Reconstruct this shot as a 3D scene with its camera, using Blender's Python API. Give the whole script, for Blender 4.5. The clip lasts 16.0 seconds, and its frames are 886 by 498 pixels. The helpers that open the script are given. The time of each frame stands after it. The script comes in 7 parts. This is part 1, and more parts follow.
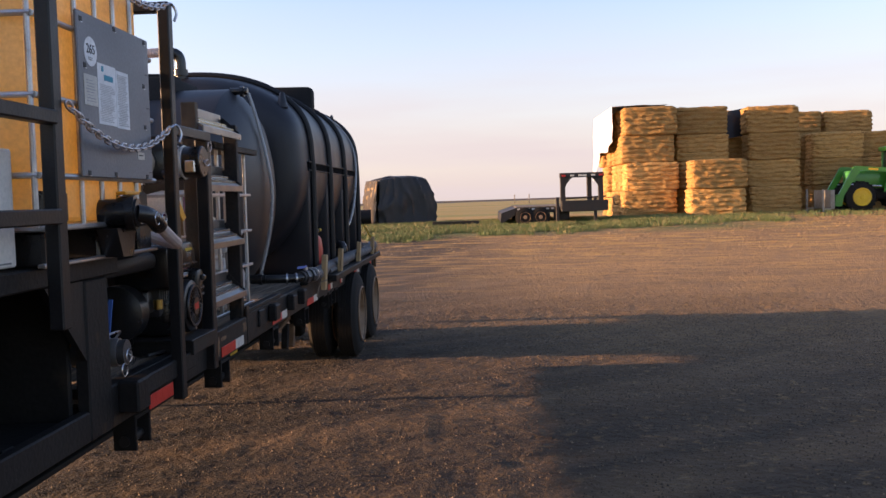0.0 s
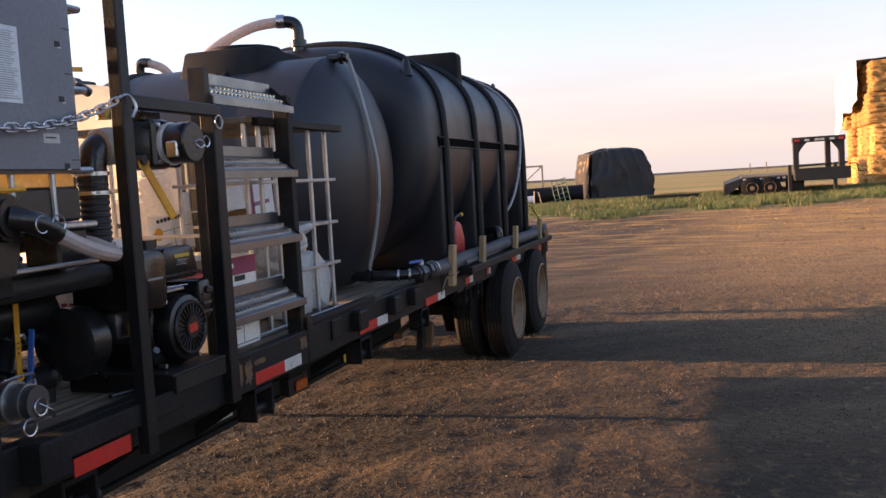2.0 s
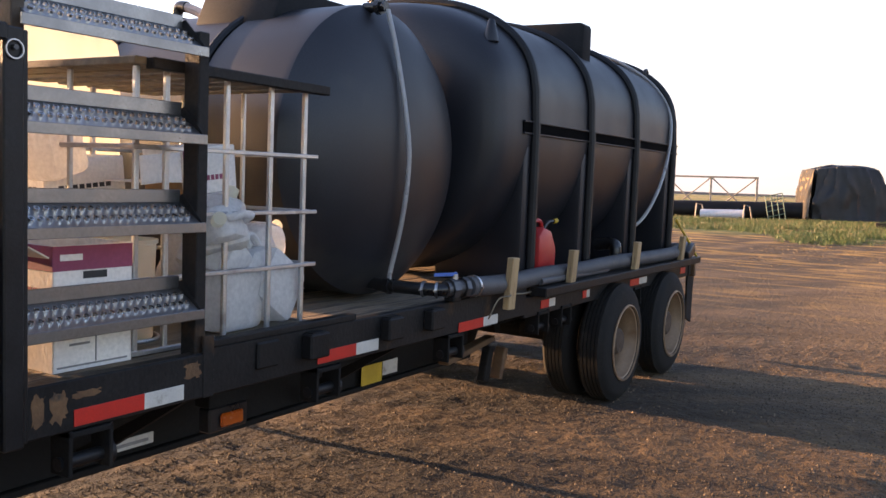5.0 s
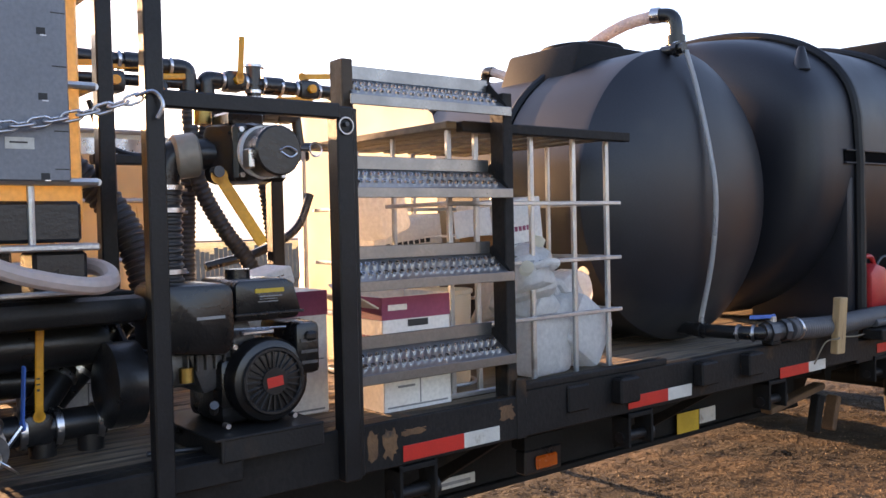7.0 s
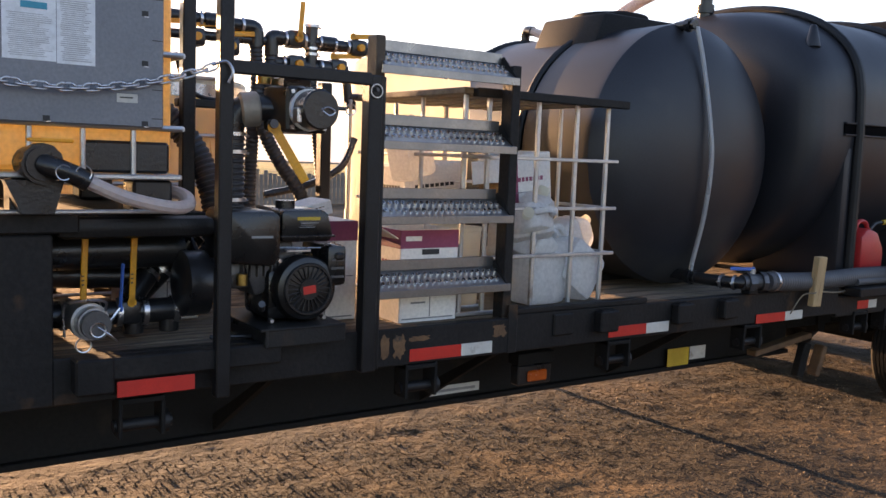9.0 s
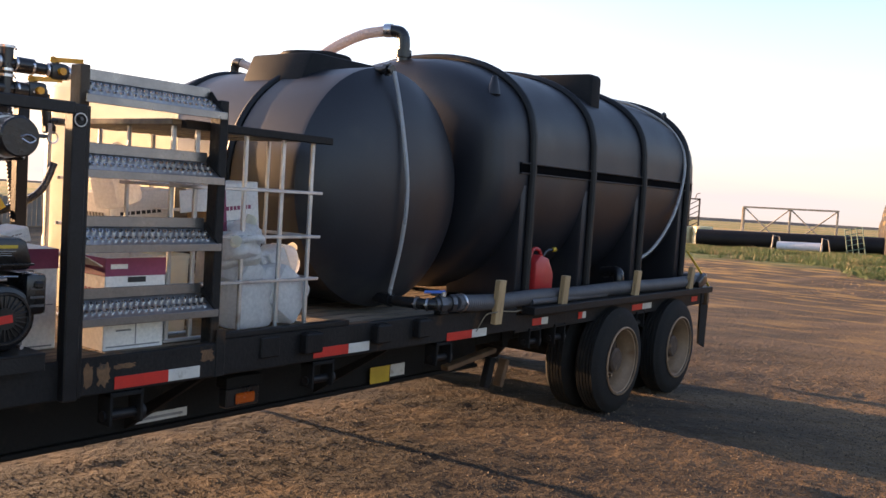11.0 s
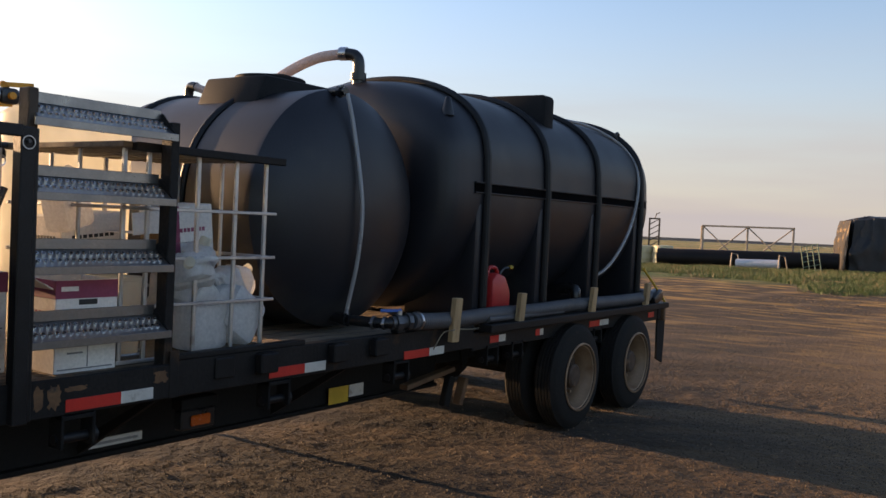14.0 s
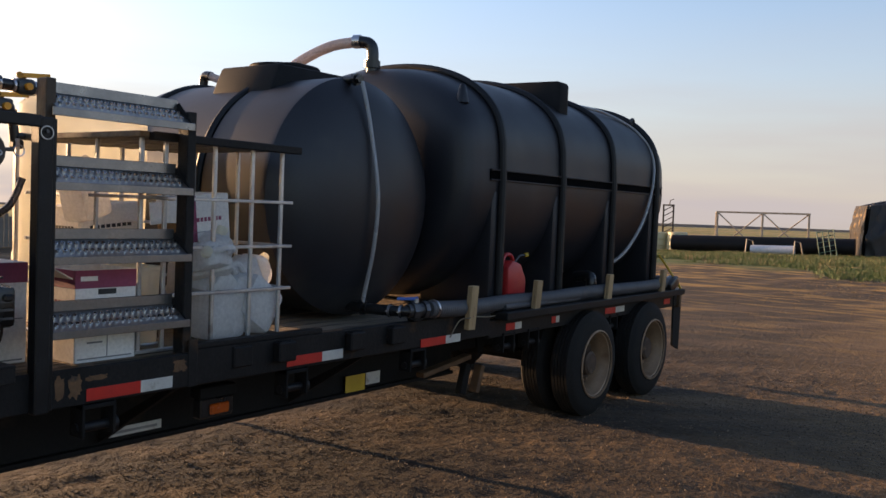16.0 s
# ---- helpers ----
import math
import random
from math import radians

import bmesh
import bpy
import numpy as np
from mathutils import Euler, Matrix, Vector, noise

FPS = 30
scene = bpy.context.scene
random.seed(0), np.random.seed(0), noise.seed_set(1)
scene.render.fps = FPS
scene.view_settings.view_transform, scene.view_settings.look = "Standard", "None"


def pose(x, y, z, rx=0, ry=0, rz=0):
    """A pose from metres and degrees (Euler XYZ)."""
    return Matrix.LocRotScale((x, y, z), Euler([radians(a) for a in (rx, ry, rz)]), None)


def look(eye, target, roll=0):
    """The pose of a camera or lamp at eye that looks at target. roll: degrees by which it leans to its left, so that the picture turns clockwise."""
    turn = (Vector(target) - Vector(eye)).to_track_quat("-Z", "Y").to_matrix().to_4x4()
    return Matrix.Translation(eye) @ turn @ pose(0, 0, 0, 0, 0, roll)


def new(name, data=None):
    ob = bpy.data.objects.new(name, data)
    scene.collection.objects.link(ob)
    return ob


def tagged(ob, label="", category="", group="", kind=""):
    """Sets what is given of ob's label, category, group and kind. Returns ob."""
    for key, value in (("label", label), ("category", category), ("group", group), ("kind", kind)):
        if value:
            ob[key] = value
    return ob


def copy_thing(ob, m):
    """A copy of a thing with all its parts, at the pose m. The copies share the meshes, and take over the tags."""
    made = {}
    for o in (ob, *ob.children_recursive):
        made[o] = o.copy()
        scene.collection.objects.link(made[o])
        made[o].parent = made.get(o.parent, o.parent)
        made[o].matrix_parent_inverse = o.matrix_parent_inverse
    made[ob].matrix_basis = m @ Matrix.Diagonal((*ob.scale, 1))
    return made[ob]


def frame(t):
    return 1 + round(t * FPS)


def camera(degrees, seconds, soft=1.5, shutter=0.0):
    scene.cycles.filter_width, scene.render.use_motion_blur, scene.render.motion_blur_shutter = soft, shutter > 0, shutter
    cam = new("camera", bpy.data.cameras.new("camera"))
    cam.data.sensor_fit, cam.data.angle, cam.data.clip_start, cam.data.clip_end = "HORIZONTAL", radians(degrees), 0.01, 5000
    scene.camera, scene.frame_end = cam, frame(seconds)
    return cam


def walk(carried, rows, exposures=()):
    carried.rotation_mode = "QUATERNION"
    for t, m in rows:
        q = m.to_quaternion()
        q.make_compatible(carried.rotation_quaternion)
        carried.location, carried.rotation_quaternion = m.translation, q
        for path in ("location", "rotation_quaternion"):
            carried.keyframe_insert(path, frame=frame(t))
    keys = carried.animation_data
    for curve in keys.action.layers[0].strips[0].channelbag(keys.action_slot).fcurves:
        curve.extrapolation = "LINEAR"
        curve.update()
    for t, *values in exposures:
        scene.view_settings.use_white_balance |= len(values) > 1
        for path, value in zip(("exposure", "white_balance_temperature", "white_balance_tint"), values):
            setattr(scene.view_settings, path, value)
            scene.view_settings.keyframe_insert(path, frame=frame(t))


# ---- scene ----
cam = camera(53.2, 16.0)
PATH = [
    (0, (1.472, 0.539, 1.697), (1.384, 2.534, 1.58), -1.4),
    (0.5, (1.631, 0.879, 1.711), (1.54, 2.875, 1.628), -2.0),
    (1, (1.828, 1.213, 1.68), (1.623, 3.199, 1.561), -2.4),
    (1.5, (1.876, 1.603, 1.665), (1.413, 3.542, 1.501), -1.9),
    (2, (2.012, 1.908, 1.7), (1.416, 3.811, 1.547), -3.2),
    (2.5, (2.17, 2.198, 1.683), (1.479, 4.07, 1.552), -3.8),
    (3, (2.173, 2.574, 1.679), (1.431, 4.428, 1.569), -1.5),
    (5.5, (2.49, 3.674, 1.674), (1.345, 5.307, 1.53), 0.9),
    (6, (2.497, 3.641, 1.638), (1.207, 5.166, 1.547), -1.2),
    (6.5, (2.473, 3.627, 1.682), (1.044, 5.024, 1.604), -0.9),
    (7, (2.522, 3.589, 1.663), (0.959, 4.836, 1.608), -1.3),
    (7.5, (2.609, 3.5, 1.696), (0.999, 4.685, 1.621), -0.4),
    (8, (2.818, 3.362, 1.724), (1.154, 4.465, 1.608), 3.3),
    (8.5, (3.011, 3.352, 1.745), (1.381, 4.504, 1.609), 3.6),
    (9, (3.244, 3.333, 1.739), (1.604, 4.458, 1.531), 2.2),
    (9.5, (3.415, 3.208, 1.804), (1.935, 4.539, 1.611), 2.2),
    (10, (3.419, 3.172, 1.801), (2.098, 4.661, 1.615), 3.8),
    (12.5, (3.558, 3.172, 1.749), (2.423, 4.817, 1.679), 2.4),
    (13, (3.551, 3.165, 1.748), (2.415, 4.811, 1.692), 2.3),
    (13.5, (3.552, 3.162, 1.752), (2.404, 4.798, 1.697), 2.7),
    (14, (3.56, 3.164, 1.751), (2.412, 4.801, 1.688), 2.7),
    (14.5, (3.566, 3.165, 1.74), (2.411, 4.797, 1.674), 2.6),
    (15, (3.558, 3.164, 1.744), (2.397, 4.791, 1.664), 2.5),
    (15.5, (3.552, 3.162, 1.751), (2.388, 4.786, 1.662), 2.4),
    (16, (3.538, 3.159, 1.747), (2.368, 4.779, 1.656), 2.3),
]
EXPOSURES = [  # seconds, stops, kelvin, tint
    (0.0, 1.4, 7300, 30), (0.6, 1.1, 7250, 22), (1.0, 0.9, 7250, 16), (1.5, 1.2, 7450, 30), (2.0, 1.55, 7500, 30), (2.5, 1.46, 7350, 28), (3.2, 1.42, 7250, 29), (5.3, 2.1, 7800, 28), (6.5, 2.3, 7850, 28), (7.5, 2.2, 7850, 28), (9.0, 1.9, 7800, 26), (10.0, 2.05, 7750, 26), (12.3, 1.05, 7300, 22), (13.2, 0.95, 7300, 21), (16.0, 0.97, 7300, 22)]
LEAN = Matrix.Rotation(0.008, 4, "Y")  # the trailer leans a very little towards its near side
walk(cam, [(t, LEAN @ look(eye, target, roll)) for t, eye, target, roll in PATH],
     exposures=EXPOSURES)

# ---- world and sun ----
SUN_DIR = Vector((-0.998, -0.058, 0.0)).normalized()
SUN_EL = radians(6.8)
world = bpy.data.worlds.new("sky")
scene.world = world
world.use_nodes = True
wn = world.node_tree
sky = wn.nodes.new("ShaderNodeTexSky")
sky.sky_type = "NISHITA"
sky.sun_disc = False
sky.sun_elevation = SUN_EL + radians(5.5)
sky.sun_rotation = math.atan2(SUN_DIR.x, SUN_DIR.y)
sky.air_density, sky.dust_density, sky.ozone_density = 1.0, 0.8, 2.6
wn.nodes["Background"].inputs[1].default_value = 0.138
wn.links.new(sky.outputs[0], wn.nodes["Background"].inputs[0])
sun_data = bpy.data.lights.new("sun", "SUN")
sun_data.energy, sun_data.angle, sun_data.color = 5.0, radians(0.6), (1.0, 0.68, 0.38)
sun = new("sun", sun_data)
to_sun = (SUN_DIR * math.cos(SUN_EL) + Vector((0, 0, math.sin(SUN_EL))))
sun.matrix_world = look(to_sun * 60, (0, 0, 0))


# ---- materials ----
def mat(name, a, b=None, rough=0.6, metal=0.0, scale=8.0, fine=60.0, bump=0.1, dirt=None, dirt_at=0.55, dirt_scale=3.0,
        stretch=(1, 1, 1), trans=0.0, pieces=0.0, rough_var=0.15, coat=0.0, sss=0.0, glow=0.0, spec=0.5):
    """Two colours mixed by broad and fine noise, dirt in patches, fine relief."""
    m = bpy.data.materials.new(name)
    m.use_nodes = True
    nt = m.node_tree
    N, L = nt.nodes, nt.links
    bs = N["Principled BSDF"]
    tc = N.new("ShaderNodeTexCoord")
    mp = N.new("ShaderNodeMapping")
    mp.inputs["Scale"].default_value = stretch
    L.new(tc.outputs["Object"], mp.inputs[0])
    b = b or tuple(c * 0.75 for c in a)

    def noise_node(s, detail=4.0):
        n = N.new("ShaderNodeTexNoise")
        n.inputs["Scale"].default_value = s
        n.inputs["Detail"].default_value = detail
        L.new(mp.outputs[0], n.inputs["Vector"])
        return n

    def mix(fac, c1, c2):
        x = N.new("ShaderNodeMix")
        x.data_type = "RGBA"
        L.new(fac, x.inputs[0])
        for s, c in ((x.inputs[6], c1), (x.inputs[7], c2)):
            if isinstance(c, tuple):
                s.default_value = (*c, 1)
            else:
                L.new(c, s)
        return x.outputs[2]

    def ramp(out, lo, hi):
        r = N.new("ShaderNodeMapRange")
        r.inputs["From Min"].default_value, r.inputs["From Max"].default_value = lo, hi
        L.new(out, r.inputs[0])
        return r.outputs[0]

    n1, n2 = noise_node(scale), noise_node(fine, 3.0)
    col = mix(ramp(n1.outputs[0], 0.35, 0.65), a, b)
    col = mix(ramp(n2.outputs[0], 0.3, 0.9), col, tuple(c * 0.7 for c in a))
    if pieces:
        oi = N.new("ShaderNodeObjectInfo")
        hs = N.new("ShaderNodeHueSaturation")
        mr = N.new("ShaderNodeMapRange")
        mr.inputs["To Min"].default_value, mr.inputs["To Max"].default_value = 1 - pieces, 1 + pieces
        L.new(oi.outputs["Random"], mr.inputs[0])
        L.new(mr.outputs[0], hs.inputs["Value"])
        L.new(col, hs.inputs["Color"])
        col = hs.outputs[0]
    if dirt:
        n3 = noise_node(dirt_scale, 6.0)
        col = mix(ramp(n3.outputs[0], dirt_at, dirt_at + 0.12), col, dirt)
    L.new(col, bs.inputs["Base Color"])
    rr = N.new("ShaderNodeMapRange")
    rr.inputs["To Min"].default_value, rr.inputs["To Max"].default_value = max(0.03, rough - rough_var), min(1, rough + rough_var)
    L.new(n1.outputs[0], rr.inputs[0])
    L.new(rr.outputs[0], bs.inputs["Roughness"])
    bs.inputs["Metallic"].default_value = metal
    bs.inputs["Transmission Weight"].default_value = trans
    bs.inputs["Coat Weight"].default_value = coat
    bs.inputs["Specular IOR Level"].default_value = spec
    if sss:
        bs.inputs["Subsurface Weight"].default_value = sss
        bs.inputs["Subsurface Radius"].default_value = (0.1, 0.07, 0.04)
    if glow:  # thin plastic: light passes through the wall
        tr = N.new("ShaderNodeBsdfTranslucent")
        L.new(col, tr.inputs["Color"])
        mx = N.new("ShaderNodeMixShader")
        mx.inputs[0].default_value = glow
        L.new(bs.outputs[0], mx.inputs[1])
        L.new(tr.outputs[0], mx.inputs[2])
        L.new(mx.outputs[0], N["Material Output"].inputs["Surface"])
    if bump:
        bp = N.new("ShaderNodeBump")
        bp.inputs["Strength"].default_value = bump
        bp.inputs["Distance"].default_value = 0.01
        L.new(n2.outputs[0], bp.inputs["Height"])
        L.new(bp.outputs[0], bs.inputs["Normal"])
    return m


BLACK_PAINT = mat("black_frame_paint", (0.010, 0.010, 0.011), (0.018, 0.017, 0.016), 0.48, 0, 5, 80, 0.15, (0.04, 0.027, 0.018), 0.68, 5, spec=0.25)
POST_PAINT = mat("black_post_paint", (0.008, 0.008, 0.009), (0.014, 0.014, 0.015), 0.42, 0, 6, 90, 0.1, (0.035, 0.026, 0.02), 0.68, 9, spec=0.28)
RAIL_PAINT = mat("worn_rail_paint", (0.009, 0.009, 0.0095), (0.02, 0.018, 0.017), 0.55, 0, 4, 50, 0.25, (0.10, 0.05, 0.022), 0.645, 3.2, spec=0.18)
CHASSIS = mat("chassis_paint", (0.007, 0.007, 0.007), (0.013, 0.012, 0.011), 0.75, 0, 4, 50, 0.2, (0.03, 0.022, 0.016), 0.62, 3, spec=0.2)
TANK_POLY = mat("black_polyethylene", (0.0115, 0.0125, 0.0165), (0.018, 0.019, 0.0245), 0.44, 0, 2.5, 120, 0.05, (0.028, 0.027, 0.027), 0.62, 1.6, rough_var=0.12, spec=0.42)
BAND = mat("black_band", (0.008, 0.008, 0.009), None, 0.5, 0, 5, 100, 0.1, spec=0.3)
GROOVE_SHADE = mat("painted_groove_shade", (0.003, 0.003, 0.0035), None, 0.9, 0, 5, 100, 0.0, spec=0.03)
DUSTY_POLY = mat("dusty_black_moulding", (0.016, 0.0165, 0.018), (0.026, 0.026, 0.027), 0.7, 0, 2.5, 90, 0.08, rough_var=0.08, spec=0.08)
TYRE = mat("tyre_rubber", (0.013, 0.0125, 0.012), (0.02, 0.018, 0.016), 0.85, 0, 6, 70, 0.3, (0.04, 0.032, 0.024), 0.64, 6, spec=0.2)
# disc made darker to stand for the shade deep inside the rim
DISC = mat("dirty_shaded_disc", (0.085, 0.05, 0.03), (0.05, 0.03, 0.02), 0.75, 0.1, 9, 50, 0.3, (0.15, 0.09, 0.05), 0.62, 8)
RIM = mat("dusty_rim_paint", (0.30, 0.19, 0.115), (0.2, 0.12, 0.07), 0.55, 0.1, 6, 40, 0.2, (0.17, 0.09, 0.045), 0.6, 7)
DECK_WOOD = mat("weathered_deck_plank", (0.27, 0.195, 0.13), (0.16, 0.12, 0.085), 0.85, 0, 6, 40, 0.5, (0.05, 0.04, 0.032), 0.5, 3, (6, 0.6, 6), pieces=0.25)
STAKE_WOOD = mat("pale_lumber", (0.42, 0.28, 0.14), (0.32, 0.2, 0.1), 0.75, 0, 5, 40, 0.3, (0.16, 0.1, 0.06), 0.64, 8, (8, 8, 0.8), pieces=0.15)
OLD_WOOD = mat("grey_old_board", (0.2, 0.16, 0.11), (0.09, 0.075, 0.06), 0.85, 0, 4, 40, 0.4, None, 0, 3, (5, 0.7, 5), pieces=0.2)
GALV = mat("galvanised_steel", (0.55, 0.55, 0.55), (0.42, 0.42, 0.43), 0.38, 0.9, 12, 120, 0.12, (0.25, 0.22, 0.2), 0.64, 6)
TREAD = mat("galvanised_tread", (0.42, 0.42, 0.42), (0.32, 0.32, 0.32), 0.34, 0.95, 6, 90, 0.06)
TREAD_CUP = mat("polished_cup", (0.75, 0.75, 0.75), (0.6, 0.6, 0.6), 0.18, 1.0, 30, 90, 0.0)
TREAD_LIP = mat("galvanised_lip", (0.3, 0.3, 0.3), (0.22, 0.22, 0.222), 0.32, 0.9, 6, 90, 0.06)
ZINC = mat("bright_zinc", (0.62, 0.62, 0.64), (0.5, 0.5, 0.52), 0.3, 1.0, 20, 120, 0.1)
GREY_PANEL = mat("grey_plate", (0.17, 0.18, 0.2), (0.145, 0.155, 0.17), 0.5, 0.3, 3, 90, 0.08, (0.22, 0.21, 0.2), 0.68, 4)
TOTE_YELLOW = mat("amber_filled_bottle", (0.85, 0.68, 0.36), (0.8, 0.6, 0.27), 0.35, 0, 2, 60, 0.04, glow=0.65)
TOTE_EMPTY = mat("milky_bottle", (0.78, 0.68, 0.5), (0.7, 0.58, 0.4), 0.4, 0, 2, 60, 0.04, glow=0.65)
WHITE_POLY = mat("white_poly", (0.95, 0.92, 0.8), (0.94, 0.9, 0.76), 0.42, 0, 3, 4, 0.03, (0.8, 0.74, 0.6), 0.68, 3, glow=0.8)
JUG = mat("white_jug", (0.9, 0.89, 0.87), (0.85, 0.84, 0.82), 0.38, 0, 4, 50, 0.05, glow=0.55)
BLACK_PLASTIC = mat("black_plastic_fitting", (0.009, 0.009, 0.010), (0.015, 0.015, 0.016), 0.3, 0, 8, 90, 0.1)
HOSE_BLACK = mat("black_ribbed_hose", (0.022, 0.022, 0.025), (0.034, 0.034, 0.036), 0.48, 0, 6, 60, 0.15)
HOSE_GREY = mat("grey_ribbed_hose", (0.075, 0.075, 0.08), (0.055, 0.055, 0.06), 0.55, 0, 5, 60, 0.15, (0.12, 0.1, 0.08), 0.64, 5)
HOSE_CLEAR = mat("translucent_hose", (0.72, 0.62, 0.58), (0.62, 0.5, 0.46), 0.35, 0, 3, 50, 0.08, glow=0.4)
HOSE_SIGHT = mat("clear_sight_tube", (0.42, 0.42, 0.42), (0.32, 0.32, 0.32), 0.3, 0, 4, 60, 0.05, trans=0.2)
HANDLE_YELLOW = mat("yellow_handle", (0.78, 0.33, 0.012), (0.68, 0.26, 0.01), 0.42, 0, 10, 80, 0.08, (0.2, 0.1, 0.02), 0.7, 12)
BLUE_HANDLE = mat("blue_handle", (0.03, 0.13, 0.45), None, 0.4, 0, 10, 80, 0.08)
RED_TAPE = mat("red_reflector", (0.6, 0.022, 0.012), (0.5, 0.018, 0.01), 0.45, 0, 12, 200, 0.15, (0.12, 0.03, 0.02), 0.68, 12)
WHITE_TAPE = mat("white_reflector", (0.6, 0.58, 0.52), (0.48, 0.46, 0.42), 0.45, 0, 12, 200, 0.15, (0.25, 0.22, 0.18), 0.62, 14)
YELLOW_TAPE = mat("yellow_label", (0.6, 0.38, 0.03), None, 0.5, 0, 10, 80, 0.1)
AMBER = mat("amber_lens", (0.5, 0.09, 0.01), (0.4, 0.06, 0.01), 0.25, 0, 30, 90, 0.1, coat=0.5)
CARTON = mat("white_carton", (0.82, 0.79, 0.74), (0.76, 0.72, 0.67), 0.75, 0, 4, 60, 0.1, (0.5, 0.42, 0.33), 0.7, 5)
CARTON_IN = mat("brown_cardboard", (0.36, 0.23, 0.12), None, 0.85, 0, 4, 60, 0.1)
MAROON = mat("maroon_print", (0.3, 0.06, 0.12), (0.25, 0.05, 0.1), 0.7, 0, 6, 60, 0.05)
BLUE_INK = mat("blue_ink", (0.03, 0.07, 0.28), None, 0.7, 0, 6, 60, 0)
TEAL_INK = mat("teal_ink", (0.02, 0.3, 0.42), None, 0.7, 0, 6, 60, 0)
GREY_INK = mat("grey_ink", (0.25, 0.25, 0.25), None, 0.7, 0, 6, 60, 0)
PALE_INK = mat("pale_grey_ink", (0.42, 0.43, 0.45), None, 0.7, 0, 6, 60, 0)
BLACK_INK = mat("black_ink", (0.03, 0.03, 0.03), None, 0.7, 0, 6, 60, 0)
GREEN_INK = mat("green_ink", (0.25, 0.36, 0.06), None, 0.7, 0, 6, 60, 0)
PAPER = mat("paper_label", (0.72, 0.74, 0.76), (0.64, 0.66, 0.68), 0.5, 0, 6, 60, 0.03, (0.5, 0.48, 0.42), 0.72, 9)
PAPER_OLD = mat("aged_label", (0.55, 0.54, 0.5), (0.48, 0.46, 0.42), 0.6, 0, 8, 60, 0.03, (0.35, 0.3, 0.2), 0.62, 12)
ENGINE_BLACK = mat("engine_black", (0.005, 0.005, 0.0055), (0.009, 0.009, 0.0095), 0.3, 0, 8, 90, 0.08, (0.05, 0.042, 0.035), 0.68, 7)
ENGINE_GREY = mat("engine_cast_metal", (0.12, 0.12, 0.125), (0.07, 0.07, 0.072), 0.45, 0.7, 14, 90, 0.2)
BRASS = mat("brass", (0.5, 0.32, 0.1), None, 0.35, 1.0, 12, 90, 0.1)
RED_PLASTIC = mat("red_plastic", (0.5, 0.025, 0.025), (0.42, 0.02, 0.02), 0.4, 0, 5, 80, 0.05)
RUST_SPOT = mat("flaked_rust", (0.17, 0.085, 0.035), (0.1, 0.05, 0.025), 0.8, 0, 18, 70, 0.4, (0.03, 0.025, 0.02), 0.6, 16)
STILE = mat("brown_stile_steel", (0.11, 0.08, 0.055), (0.06, 0.045, 0.035), 0.6, 0.2, 8, 60, 0.3, (0.13, 0.07, 0.035), 0.66, 6, spec=0.3)
RUST_BAR = mat("rusty_tan_steel", (0.16, 0.085, 0.04), (0.09, 0.05, 0.028), 0.75, 0.1, 8, 60, 0.3)
HAY = mat("straw_bale", (0.55, 0.31, 0.11), (0.36, 0.185, 0.06), 0.9, 0, 9.0, 50, 1.0, (0.26, 0.13, 0.045), 0.56, 4.0, (1, 1, 6), pieces=0.25, spec=0.15)
TARP_WHITE = mat("white_tarp", (0.55, 0.57, 0.62), (0.46, 0.48, 0.53), 0.5, 0, 1.5, 12, 0.4)
TARP_TAN = mat("torn_tan_tarp", (0.05, 0.038, 0.028), (0.03, 0.024, 0.018), 0.5, 0, 4.0, 14, 0.9, (0.26, 0.17, 0.08), 0.57, 4, spec=0.2)
TARP_BLACK = mat("black_tarp", (0.012, 0.011, 0.012), (0.02, 0.018, 0.018), 0.5, 0, 2.0, 8, 0.7, spec=0.4)
TRACTOR_GREEN = mat("green_tractor_paint", (0.035, 0.24, 0.03), (0.03, 0.2, 0.025), 0.35, 0, 4, 60, 0.05, coat=0.3)
TRACTOR_YELLOW = mat("yellow_wheel_paint", (0.72, 0.46, 0.02), (0.62, 0.38, 0.02), 0.4, 0, 4, 60, 0.05)
GLASS_DARK = mat("dark_cab_glass", (0.02, 0.025, 0.03), None, 0.08, 0, 4, 60, 0)
CULVERT = mat("black_culvert_pipe", (0.006, 0.0055, 0.006), (0.012, 0.010, 0.010), 0.55, 0, 2, 40, 0.2, spec=0.2)
PALE_STEEL = mat("pale_weathered_steel", (0.34, 0.3, 0.25), (0.26, 0.21, 0.16), 0.6, 0.3, 6, 40, 0.15)
GREEN_STEEL = mat("faded_green_steel", (0.1, 0.16, 0.11), (0.07, 0.11, 0.075), 0.6, 0.1, 6, 40, 0.15)
PALE_DRUM = mat("pale_drum", (0.62, 0.55, 0.34), (0.5, 0.42, 0.24), 0.5, 0, 2, 30, 0.1)
RUST_TRAILER = mat("rusty_black_steel", (0.016, 0.013, 0.012), (0.03, 0.021, 0.017), 0.6, 0.1, 3, 30, 0.2)
FENCE_WOOD = mat("grey_fence_board", (0.2, 0.17, 0.14), (0.14, 0.12, 0.1), 0.85, 0, 3, 20, 0.2)
FIELD_HILL = mat("distant_hill", (0.3, 0.22, 0.19), (0.22, 0.19, 0.2), 0.95, 0, 0.01, 0.06, 0, (0.4, 0.27, 0.19), 0.52, 0.006, (1, 1, 4))


